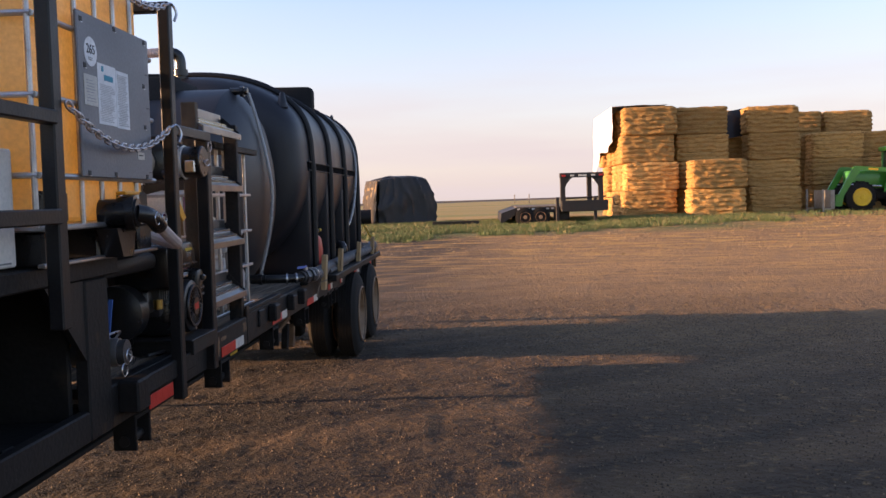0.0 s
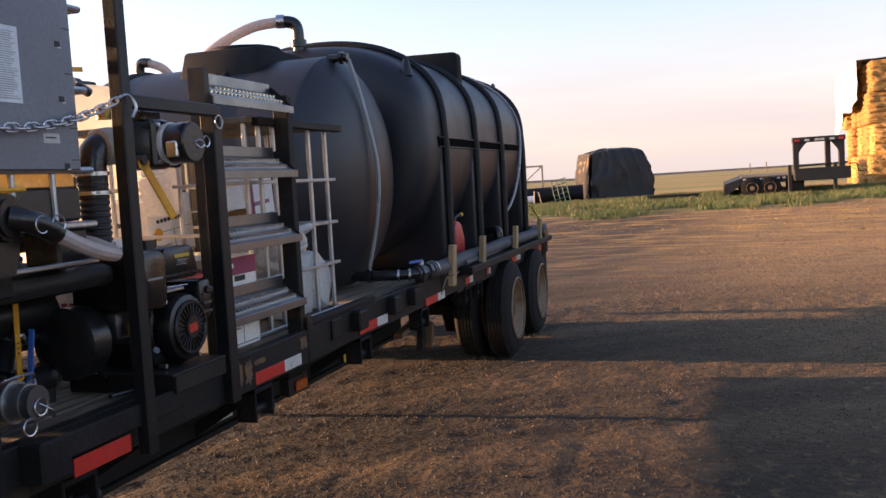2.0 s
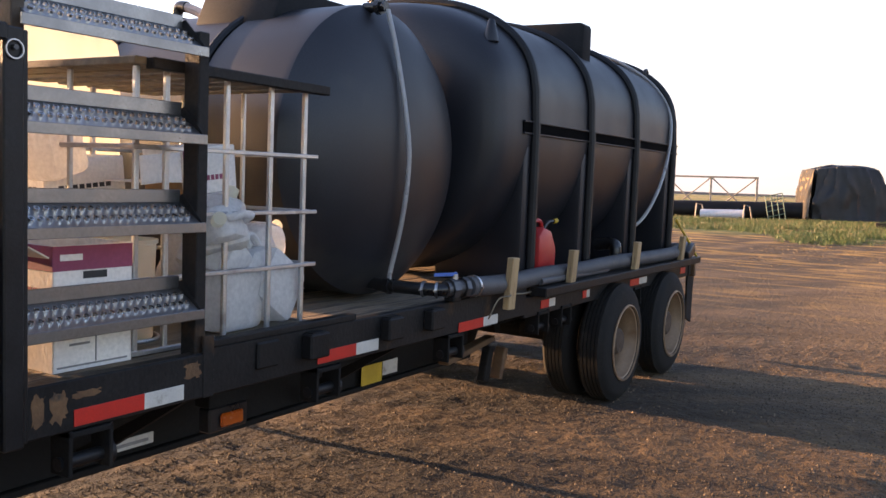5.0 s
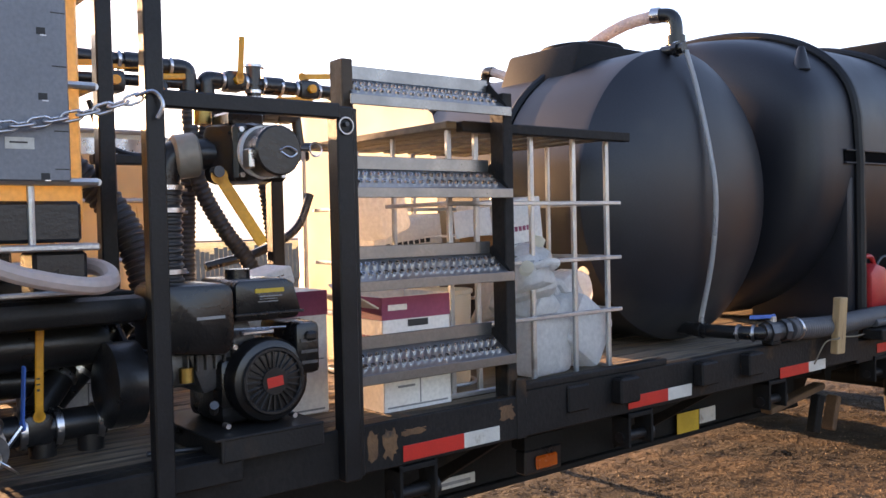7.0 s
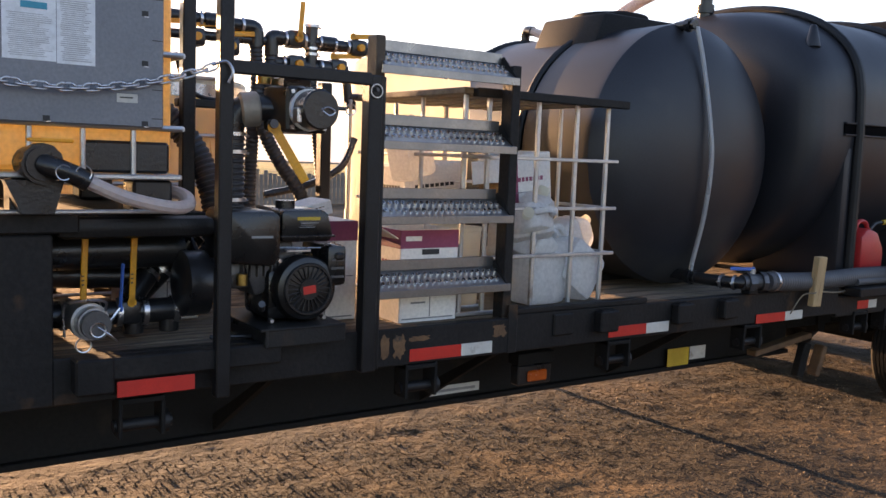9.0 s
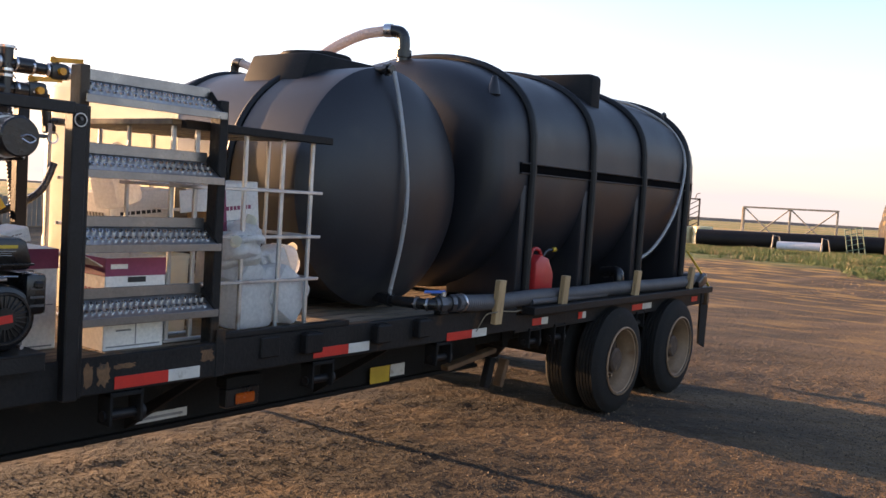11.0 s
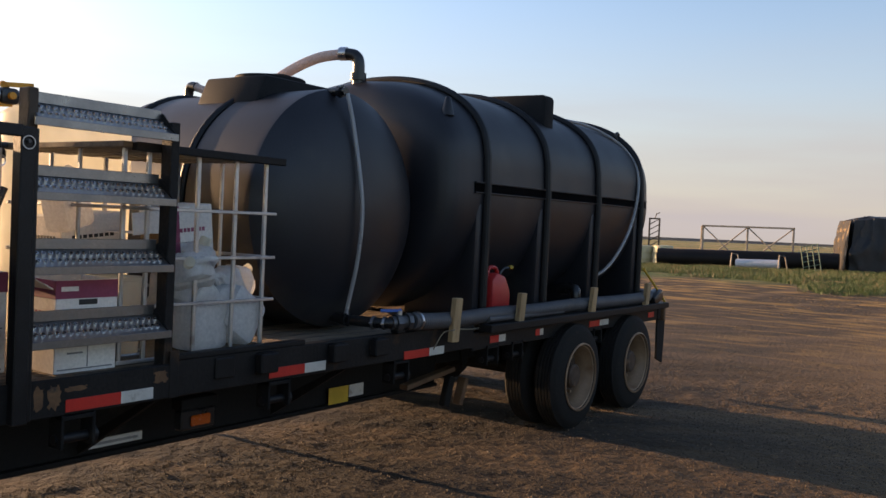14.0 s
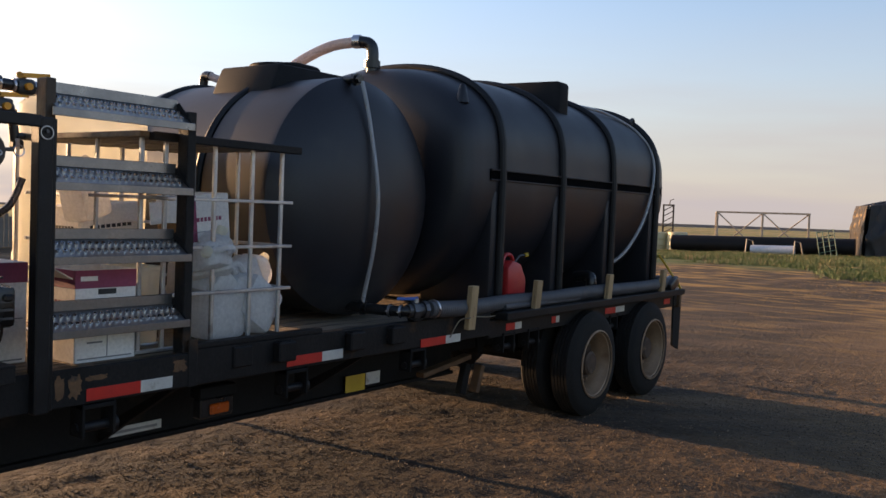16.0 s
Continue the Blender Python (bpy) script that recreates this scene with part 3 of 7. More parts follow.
def make_trailer():
    for side, x in (("near", 0.0), ("far", FAR_X)):
        s = 1 if side == "near" else -1
        rail = box((x - 0.06 * s, 3.93, 0.815), (x, 6.0, 0.985), 0.006)
        part("side_rail", rail, RAIL_PAINT, trailer, "black rail with rust patches")
        part("side_rail", box((x - 0.05 * s, 6.0, 0.815), (x - 0.003 * s, 8.7, 1.0), 0.006), RAIL_PAINT, trailer, "black rail with rust patches")
        part("rail_cap", box((x - 0.055 * s, 6.0, 1.0), (x, 6.9, 1.028), 0.004), RAIL_PAINT, trailer)
        part("side_rail", box((x - 0.05 * s, 8.7, 0.79), (x - 0.012 * s, 12.36, 0.925), 0.006), RAIL_PAINT, trailer, "black rail with rust patches")
        outer = box((x - 0.02 * s, 8.78, 0.93), (x + 0.10 * s, 12.4, 0.99), 0.006)
        part("rub_rail", outer, RAIL_PAINT, trailer, "outboard rail over the wheels")
    for y0, y1, z in ((5.40, 5.68, 0.857), (6.62, 6.90, 0.862), (7.845, 8.13, 0.842)):
        part("red_reflector_tape", box((0.0, y0, z - 0.028), (0.0035, y1, z + 0.028), 0.001), RED_TAPE, trailer, "scuffed red reflector tape")
        part("white_reflector_tape", box((0.0, y1, z - 0.028), (0.0035, y1 + 0.178, z + 0.028), 0.001), WHITE_TAPE, trailer, "dirty white reflector tape")
    part("red_reflector_tape", box((0.07, 4.13, 0.842), (0.076, 4.41, 0.9), 0.001), RED_TAPE, trailer, "scuffed red reflector tape")
    for y0, a, b in ((8.94, 0.13, 0.10), (9.66, 0.07, 0.06), (10.68, 0.22, 0.2), (12.1, 0.16, 0.0)):
        part("red_reflector_tape", box((-0.012, y0, 0.83), (-0.008, y0 + a, 0.885), 0.001), RED_TAPE, trailer, "scuffed red reflector tape")
        if b:
            part("white_reflector_tape", box((-0.012, y0 + a, 0.83), (-0.008, y0 + a + b, 0.885), 0.001), WHITE_TAPE, trailer, "dirty white reflector tape")
    # stake pockets along the rail
    for y in (6.30, 6.58, 7.16, 7.55):
        d = 0.012 if y == 6.30 else 0.055
        p = box((-0.004, y - 0.065, 0.875), (d, y + 0.065, 0.985), 0.008)
        if d > 0.02:
            box((0.0, y - 0.045, 0.985), (d - 0.01, y + 0.045, 0.99), 0.002, p)
        part("stake_pocket", p, RAIL_PAINT, trailer)
    # strap winches hung under the rail
    for y in (4.24, 5.47, 6.71, 7.83, 8.98, 9.36, 10.86):
        w = box((-0.10, y - 0.085, 0.66), (0.0, y - 0.07, 0.815), 0.003)
        box((-0.10, y + 0.07, 0.66), (0.0, y + 0.085, 0.815), 0.003, w)
        box((-0.10, y - 0.085, 0.79), (0.0, y + 0.085, 0.81), 0.003, w)
        hook = part("strap_winch", w, CHASSIS, trailer, "black slider winch")
        drum = cyl((-0.05, y - 0.095, 0.70), (-0.05, y + 0.12, 0.70), 0.024, 12)
        cyl((-0.05, y + 0.085, 0.70), (-0.05, y + 0.105, 0.70), 0.045, 12, drum)
        part("winch_drum", drum, BLACK_PAINT, hook)
    # an unseen strip added on the far rail to cast a thin ground shadow
    part("strap_tail", box((FAR_X - 0.02, 7.835, 0.03), (FAR_X + 0.0, 7.905, 0.82), 0.004), BLACK_PAINT, trailer, "hanging strip added for its thin shadow")
    # main beams, cross members
    for x0 in (-0.8, -1.77):
        b = box((x0 + 0.03, 1.2, 0.4), (x0 + 0.1, 9.2, 0.8), 0.004)
        part("main_beam", b, CHASSIS, trailer, "deep black frame beam")
        part("beam_flange", box((x0, 1.2, 0.37), (x0 + 0.13, 9.2, 0.4), 0.004), CHASSIS, trailer)
        part("beam_flange", box((x0, 1.2, 0.79), (x0 + 0.13, 12.3, 0.82), 0.004), CHASSIS, trailer)
        part("main_beam", box((x0 + 0.03, 9.2, 0.55), (x0 + 0.1, 12.3, 0.79), 0.004), CHASSIS, trailer)
    for k in range(19):
        y = 1.5 + k * 0.58
        part("cross_member", box((FAR_X + 0.06, y, 0.835), (-0.06, y + 0.07, 0.925), 0.004), CHASSIS, trailer)
    for y in (4.75, 5.9, 7.3):
        part("outrigger_brace", prism([(-0.67, 0.42), (-0.05, 0.80), (-0.05, 0.83), (-0.67, 0.5)], "y", y, y + 0.03), CHASSIS, trailer)
    # deck planks
    n, y0, y1 = 17, 3.96, 12.36
    w = (abs(FAR_X) - 0.13) / n
    me = None
    for k in range(n):
        x = -0.065 - w * (k + 0.5)
        if me is None:
            bm = box((-w / 2 + 0.004, y0, 0.925), (w / 2 - 0.004, y1, DECK_Z), 0.004)
            me = bpy.data.meshes.new("deck_plank")
            bm.to_mesh(me)
            bm.free()
            me.materials.append(DECK_WOOD)
        share("deck_plank", me, trailer, Matrix.Translation((x, 0, random.uniform(-0.004, 0.0))))
    # marker lamp, plates
    lamp = part("marker_lamp", box((-0.36, 6.27, 0.545), (-0.29, 6.50, 0.655), 0.008), BLACK_PLASTIC, trailer, "black lamp box with an amber lens")
    box_lens = box((-0.29, 6.325, 0.565), (-0.272, 6.46, 0.625), 0.008)
    part("lens", box_lens, AMBER, lamp, "amber lens")
    part("lamp_bracket", box((-0.37, 6.26, 0.658), (-0.282, 6.51, 0.72), 0.004), CHASSIS, trailer)
    plate = part("data_plate", box((-0.7, 5.98, 0.425), (-0.694, 6.32, 0.475), 0.001), PAPER_OLD, trailer, "small white plate with faded print")
    part("plate_print", box((-0.694, 6.0, 0.44), (-0.6925, 6.29, 0.455), 0), GREY_INK, plate)
    part("yellow_label", box((-0.67, 7.86, 0.40), (-0.666, 8.07, 0.52), 0.001), YELLOW_TAPE, trailer, "faded yellow label")
    part("white_label", box((-0.67, 8.08, 0.43), (-0.666, 8.24, 0.52), 0.001), WHITE_TAPE, trailer, "dirty white label")
    # bumper tube with its end block
    tube = box((0.0, 4.03, 0.905), (0.07, 4.76, 0.985), 0.006)
    part("side_bumper", tube, RAIL_PAINT, trailer, "scraped black square tube")
    part("bumper_block", box((-0.005, 3.99, 0.86), (0.085, 4.12, 0.99), 0.008), RAIL_PAINT, trailer)
    # step-up to the raised front deck
    for x, s in ((0.0, 1), (FAR_X, -1)):
        p = box((x - 0.05 * s, 3.74, 0.815), (x + 0.002 * s, 3.935, 1.42), 0.006)
        box((x - 0.05 * s, 1.0, 0.815), (x, 3.74, 0.93), 0.006, p)
        part("step_plate", p, RAIL_PAINT, trailer, "tall black side plate")
        g = prism([(3.45, 1.42), (3.74, 1.42), (3.74, 1.12)], "x", x - 0.03 * s, x - 0.005 * s)
        part("gusset", g, BLACK_PAINT, trailer)
        part("upper_beam", box((x - 0.07 * s, 1.0, 1.425), (x + 0.012 * s, 4.02, 1.495), 0.006), RAIL_PAINT, trailer, "rusty-edged upper beam")
        if s == 1:
            part("upper_tube", box((x - 0.09 * s, 3.95, 1.40), (x - 0.01 * s, 4.52, 1.48), 0.03), BLACK_PAINT, trailer)
    part("upper_deck", box((FAR_X + 0.08, 1.0, 1.44), (-1.2, 3.96, 1.49), 0.004), CHASSIS, trailer)
    part("upper_deck", box((-1.2, 1.0, 1.44), (-0.08, 4.5, 1.49), 0.004), CHASSIS, trailer)
    part("step_wall", box((FAR_X + 0.06, 3.70, 0.83), (-0.06, 3.73, 1.43), 0.004), CHASSIS, trailer)
    # two unseen panels added to keep sun from under the raised deck
    part("far_skirt", box((FAR_X + 0.03, 1.0, 0.9), (FAR_X + 0.055, 3.70, 1.43), 0.004), CHASSIS, trailer)
    part("front_wall", box((FAR_X + 0.06, 0.98, 0.83), (-0.06, 1.0, 1.43), 0.004), CHASSIS, trailer)
    rnd = random.Random(4)
    for y, w, h in ((5.275, 0.028, 0.12), (5.345, 0.035, 0.13), (5.90, 0.05, 0.07), (5.45, 0.06, 0.03), (7.52, 0.04, 0.06), (4.6, 0.09, 0.03), (6.62, 0.05, 0.05), (7.6, 0.03, 0.09)):
        zc = 0.93 if h < 0.1 else 0.905
        pts = []
        for k in range(26):
            a = k * math.pi / 13
            c, s_ = math.cos(a), math.sin(a)
            pts.append((y + w * math.copysign(abs(c) ** 0.5, c) * rnd.uniform(0.55, 1.0), zc + h / 2 * math.copysign(abs(s_) ** 0.5, s_) * rnd.uniform(0.6, 1.0)))
        part("rust_patch", prism(pts, "x", -0.004, 0.0012), RUST_SPOT, trailer, "bare rust where paint has flaked", False)
    part("toolbox_floor", box((FAR_X + 0.06, 1.0, 0.83), (-0.06, 3.70, 0.90), 0.004), CHASSIS, trailer)
    # axles and hangers
    for y in (10.27, 11.52):
        part("axle", cyl((-2.3, y, 0.43), (-0.14, y, 0.43), 0.065, 16), CHASSIS, trailer)
        for x in (-0.73, -1.7):
            sp = box((x - 0.04, y - 0.5, 0.56), (x + 0.04, y + 0.5, 0.60), 0.006)
            box((x - 0.035, y - 0.35, 0.52), (x + 0.035, y + 0.35, 0.56), 0.006, sp)
            box((x - 0.05, y - 0.07, 0.40), (x + 0.05, y + 0.07, 0.62), 0.008, sp)
            part("leaf_spring", sp, CHASSIS, trailer)
    for x in (-0.73, -1.7):
        # unseen plate added between the wheels to close the gap in their shadow
        part("equaliser", prism([(10.62, 0.6), (11.2, 0.6), (11.16, 0.3), (11.0, 0.1), (10.8, 0.1), (10.66, 0.3)], "x", x - 0.06, x + 0.06, None, 0.02), CHASSIS, trailer)
        for y in (9.62, 10.9, 12.1):
            part("spring_hanger", prism([(y - 0.09, 0.8), (y + 0.09, 0.8), (y + 0.04, 0.5), (y - 0.04, 0.5)], "x", x - 0.05, x + 0.05), CHASSIS, trailer)
    r = box((-0.5, 8.46, 0.50), (-0.42, 9.1, 0.54), 0.006, None, Matrix.Rotation(0.12, 4, "X"))
    part("torque_arm", r, RUST_BAR, trailer, "tan rusty steel arm")
    part("arm_leg", box((-0.5, 9.22, 0.24), (-0.42, 9.27, 0.47), 0.006, None, Matrix.Rotation(-0.35, 4, "X")), RUST_BAR, trailer, "tan rusty steel leg")
    part("arm_leg", box((-0.5, 9.02, 0.25), (-0.44, 9.1, 0.5), 0.006, None, Matrix.Rotation(-0.3, 4, "X")), CHASSIS, trailer)
    part("tail_bar", box((FAR_X, 12.36, 0.80), (0.0, 12.44, 0.97), 0.008), RAIL_PAINT, trailer)
    for x in (-0.02, FAR_X + 0.02):
        s = 1 if x > -1 else -1
        flap = prism([(12.40, 0.80), (12.62, 0.78), (12.60, 0.30), (12.42, 0.36)], "x", x - 0.02 * s, x)
        part("mudflap", flap, TYRE, trailer, "ragged black mudflap")
    part("tail_lamp_plate", box((-0.06, 12.45, 0.78), (0.03, 12.5, 0.94), 0.006), RUST_BAR, trailer)


make_trailer()


def wheel_meshes():
    R, W = 0.465, 0.255
    prof = [(0.0, 0.285), (0.004, 0.33), (0.012, 0.40), (0.03, 0.437), (0.05, 0.452)]
    for k in range(5):
        a = 0.055 + k * 0.03
        prof += [(a, R), (a + 0.022, R), (a + 0.024, R - 0.012), (a + 0.029, R - 0.012)]
    prof += [(0.205, 0.452), (0.225, 0.437), (0.243, 0.40), (0.251, 0.33), (W, 0.285), (0.2, 0.28), (0.05, 0.28), (0.0, 0.285)]
    tyre = lathe((0, 0, 0), (-1, 0, 0), prof, 48)
    outer = lathe((0, 0, 0), (-1, 0, 0), [(-0.014, 0.290), (-0.010, 0.302), (-0.002, 0.302), (0.004, 0.288), (0.012, 0.272), (0.06, 0.262), (0.075, 0.250), (0.18, 0.242), (0.20, 0.242), (0.20, 0.27), (0.02, 0.283), (-0.014, 0.290)], 48)
    disc = lathe((0, 0, 0), (-1, 0, 0), [(0.17, 0.244), (0.155, 0.215), (0.15, 0.13), (0.12, 0.115), (0.06, 0.105), (0.045, 0.085), (0.045, 0.0), (0.185, 0.0), (0.185, 0.244)], 40)
    return tyre, outer, disc


def make_wheels():
    for y in (10.27, 11.52):
        for side in (1, -1):
            for inner in (0, 1):
                x0 = 0.125 if side == 1 else FAR_X - 0.125
                x = x0 - side * inner * 0.29
                w = new("wheel")
                w.parent = trailer
                w.matrix_basis = BASE[trailer.name] @ Matrix.Translation((x, y, 0.432)) @ Matrix.Rotation(0 if side == 1 else math.pi, 4, "Z") @ Matrix.Rotation(random.random() * 6, 4, "X")
                tagged(w, "dual trailer wheel with dusty tan rim")
                tyre, rim, disc = wheel_meshes()
                for nm, bm, mt in (("tyre", tyre, TYRE), ("rim", rim, RIM), ("wheel_disc", disc, DISC)):
                    me = bpy.data.meshes.new(nm)
                    bm.to_mesh(me)
                    bm.free()
                    me.shade_smooth()
                    me.set_sharp_from_angle(angle=radians(35))
                    me.materials.append(mt)
                    ob = new(nm, me)
                    ob.parent = w
                if inner == 0:
                    for k in range(8):
                        a = k * math.pi / 4
                        me = bpy.data.meshes.get("lug_nut")
                        if me is None:
                            bm = cyl((0, 0, 0), (0.03, 0, 0), 0.016, 6)
                            me = bpy.data.meshes.new("lug_nut")
                            bm.to_mesh(me)
                            bm.free()
                            me.materials.append(RIM)
                        ob = new("lug_nut", me)
                        ob.parent = w
                        ob.matrix_basis = Matrix.Translation((-0.152, 0.17 * math.cos(a), 0.17 * math.sin(a)))


make_wheels()


# ---- tanks on the deck ----
def make_cross_tank():
    cy, cz, r = 7.68, 1.80, 0.80
    t = thing("horizontal_tank", "black round poly tank lying across the deck with end domes", "tank", (-1.4, cy, DECK_Z))
    dome = [(0.0, 0.0), (0.015, 0.22), (0.05, 0.42), (0.10, 0.58), (0.155, 0.68), (0.20, 0.735), (0.235, 0.775), (0.26, r)]
    length = 2.18
    prof = [(d, q) for d, q in dome] + [(0.30, r + 0.004), (0.85, r + 0.004), (0.86, r - 0.012), (0.93, r - 0.012), (0.94, r + 0.004),
            (1.72, r + 0.004), (1.73, r - 0.012), (1.80, r - 0.012), (1.81, r + 0.004)] + [(length - d, q) for d, q in dome[::-1]]
    part("tank_body", lathe((-0.24, cy, cz), (-1, 0, 0), prof, 72), TANK_POLY, t)
    for x in (-1.135, -2.005):
        ring = [Vector((x, cy + (r + 0.004) * math.cos(a), cz + (r + 0.004) * math.sin(a))) for a in [k * 2 * math.pi / 60 for k in range(61)]]
        part("strap", sweep(ring, 0.024, 8), BAND, t, "black hold-down strap")
    # saddles under the tank, widened to block sun across the deck
    for x in (-0.95, -1.95):
        pts = [(cy - 0.64, DECK_Z)] + [(cy + 0.812 * math.sin(a), cz - 0.812 * math.cos(a)) for a in [radians(-51 + 6 * k) for k in range(18)]] + [(cy + 0.64, DECK_Z)]
        pts = [(u, max(v, DECK_Z + 0.001)) for u, v in pts]
        part("saddle", prism(pts, "x", x - 0.05, x + 0.05), BLACK_PAINT, t)
    base = prism([(cy - 0.45, cz + 0.6), (cy + 0.45, cz + 0.6), (cy + 0.33, cz + 0.885), (cy - 0.33, cz + 0.885)], "x", -1.5, -0.9, None, 0.025)
    m = part("manway", base, DUSTY_POLY, t, "raised black manway neck")
    lid = cyl((-1.2, cy, cz + 0.88), (-1.2, cy, cz + 0.92), 0.255, 32, None, None, 0.01)
    cyl((-1.12, cy, cz + 0.92), (-1.12, cy, cz + 0.94), 0.08, 16, lid)
    part("lid", lid, DUSTY_POLY, m)
    # fittings and sight tube on the end dome
    f = cyl((-0.50, 7.56, 2.575), (-0.36, 7.56, 2.575), 0.028, 12)
    cyl((-0.42, 7.56, 2.575), (-0.39, 7.56, 2.575), 0.042, 8, f)
    part("top_fitting", f, BLACK_PLASTIC, t)
    f = cyl((-0.46, 7.62, 1.07), (-0.28, 7.62, 1.07), 0.035, 12)
    cyl((-0.34, 7.62, 1.07), (-0.31, 7.62, 1.07), 0.05, 8, f)
    part("bottom_fitting", f, BLACK_PLASTIC, t)
    part("sight_tube", sweep(smooth_path([(-0.36, 7.575, 2.56), (-0.30, 7.58, 2.35), (-0.225, 7.585, 2.0), (-0.20, 7.59, 1.75), (-0.235, 7.60, 1.45), (-0.31, 7.61, 1.15), (-0.33, 7.62, 1.07)]), 0.014, 8), HOSE_SIGHT, t, "cloudy clear sight tube")
    e = sweep(smooth_path([(-2.1, cy, cz + 0.74), (-2.1, cy, cz + 0.86), (-2.075, cy, cz + 0.905), (-2.01, cy, cz + 0.90)], 5), 0.036, 12)
    cyl((-2.1, cy, cz + 0.79), (-2.1, cy, cz + 0.83), 0.05, 8, e)
    part("vent_elbow", e, BLACK_PLASTIC, t)
    part("vent_hose", sweep(smooth_path([(-2.02, cy, cz + 0.90), (-1.93, cy + 0.04, cz + 0.86), (-1.88, cy + 0.1, cz + 0.78)]), 0.032, 10), HOSE_CLEAR, t, "pale suction hose")


make_cross_tank()


def make_leg_tank():
    cx, w, y0, y1 = -1.25, 1.10, 8.50, 12.42
    t = thing("leg_tank", "large black poly leg tank with moulded bands and side groove", "tank", (cx, 10.4, DECK_Z))

    def section(y, sx, sz, seg=96):
        """The tank's outline at y: upright flanks with a crease, a round crown, a drawn-in belly."""
        pts = []
        for k in range(seg):
            a = 2 * math.pi * k / seg
            c, s = math.cos(a), math.sin(a)
            if s <= 0:
                x, z = w * math.copysign(abs(c) ** 0.86, c), -1.0 * abs(s) ** 0.95 * (0.5 + 0.5 * sz)
            elif s < 0.26:
                x, z = math.copysign(w - 0.015 * s / 0.26, c), 0.27 * s / 0.26 * (0.4 + 0.6 * sz)
            else:
                u = (math.asin(s) - math.asin(0.26)) / (math.pi / 2 - math.asin(0.26)) * math.pi / 2
                x, z = math.copysign((w - 0.022) * math.cos(u) ** 0.92, c), 0.27 * (0.4 + 0.6 * sz) + 0.635 * math.sin(u) ** 0.96 * sz
            pts.append(Vector((cx + x * sx, y, 2.0 + z)))
        return pts

    bm = bmesh.new()
    cap = [(0.0, 0.0, 0.0), (0.004, 0.5, 0.38), (0.012, 0.76, 0.54), (0.03, 0.872, 0.67), (0.06, 0.936, 0.775), (0.1, 0.97, 0.85), (0.16, 0.988, 0.91), (0.26, 0.997, 0.955), (0.45, 1.0, 0.99), (0.7, 1.0, 1.0)]
    ys = [(y0 + d, a, b) for d, a, b in cap] + [(y0 + 0.7 + k * 0.21, 1.0, 1.0) for k in range(1, 12)] + [(y1 - d, a, b) for d, a, b in cap[::-1]]
    rings = [[bm.verts.new(p) for p in section(y, max(a, 0.002), max(b, 0.002))] for y, a, b in ys]
    for r0, r1 in zip(rings, rings[1:]):
        for k in range(96):
            bm.faces.new((r0[k], r0[(k + 1) % 96], r1[(k + 1) % 96], r1[k]))
    bmesh.ops.recalc_face_normals(bm, faces=bm.faces)
    part("tank_body", bm, TANK_POLY, t)
    for side in (1, -1):
        xs = cx + side * (w + 0.003)
        sl = box((xs - 0.012, 8.84, 1.978), (xs + 0.014, 12.2, 1.99), 0.003)
        box((xs - 0.012, 8.84, 2.055), (xs + 0.014, 12.2, 2.068), 0.003, sl)
        part("groove_lip", sl, TANK_POLY, t)
        # proud dark strip stands in for the shade inside the groove
        part("side_groove", box((xs - 0.012, 8.84, 1.99), (xs + 0.003, 12.2, 2.055), 0.003), GROOVE_SHADE, t, "dark strip painted for the shade in a groove")
    for y in (9.0, 9.98, 11.0, 12.05):
        top_arc = [p for p in section(y, 1.012, 1.012)]
        arc = sorted([p for p in top_arc if p.z > 1.98], key=lambda p: p.x)
        pts = [Vector((cx - w - 0.015, y, 1.0)), Vector((cx - w - 0.015, y, 1.5))] + arc + [Vector((cx + w + 0.015, y, 1.5)), Vector((cx + w + 0.015, y, 1.0))]
        part("band", sweep(pts, 0.035, 10), BAND, t, "black hoop band")
        for side in (1, -1):
            xo, xi = cx + side * (w - 0.005), cx + side * 0.42
            leg = prism([(xo, 1.95), (xo, DECK_Z + 0.01), (xi, DECK_Z + 0.01), (xi, 1.25), (cx + side * 0.85, 1.5)], "y", y - 0.11, y + 0.11, None, 0.035)
            part("moulded_leg", leg, TANK_POLY, t)
    h = prism([(-0.36, 2.5), (-0.36, 2.915), (-0.39, 2.945), (-1.6, 2.96), (-1.7, 2.6)], "y", 10.27, 10.44, None, 0.025)
    part("fill_well", h, DUSTY_POLY, t, "raised black fill well")
    part("lifting_lug", cyl((-0.34, 8.70, 2.55), (-0.34, 8.70, 2.70), 0.055, 16, None, 0.022, 0.008), TANK_POLY, t)
    lug = bmesh.new()
    ring = [(-0.44, 12.03 + 0.035 * math.cos(a), 2.745 + 0.035 * math.sin(a)) for a in [k * 2 * math.pi / 16 for k in range(17)]]
    sweep(ring, 0.017, 8, lug)
    prism([(11.93, 2.62), (12.13, 2.62), (12.075, 2.735), (12.0, 2.735), (12.03, 2.70)], "x", -0.455, -0.425, lug)
    part("lifting_lug", lug, TANK_POLY, t, "black triangular lifting eye")
    ratchet = [Vector(p) for p in ((-0.62, 11.0, 2.82), (-0.55, 11.6, 2.80), (-0.33, 11.95, 2.62), (-0.16, 12.0, 2.3), (-0.13, 11.8, 1.8), (-0.16, 11.4, 1.4), (-0.3, 11.1, 1.2))]
    part("sight_tube", sweep(smooth_path(ratchet), 0.016, 8), HOSE_SIGHT, t, "cloudy clear sight tube")


make_leg_tank()


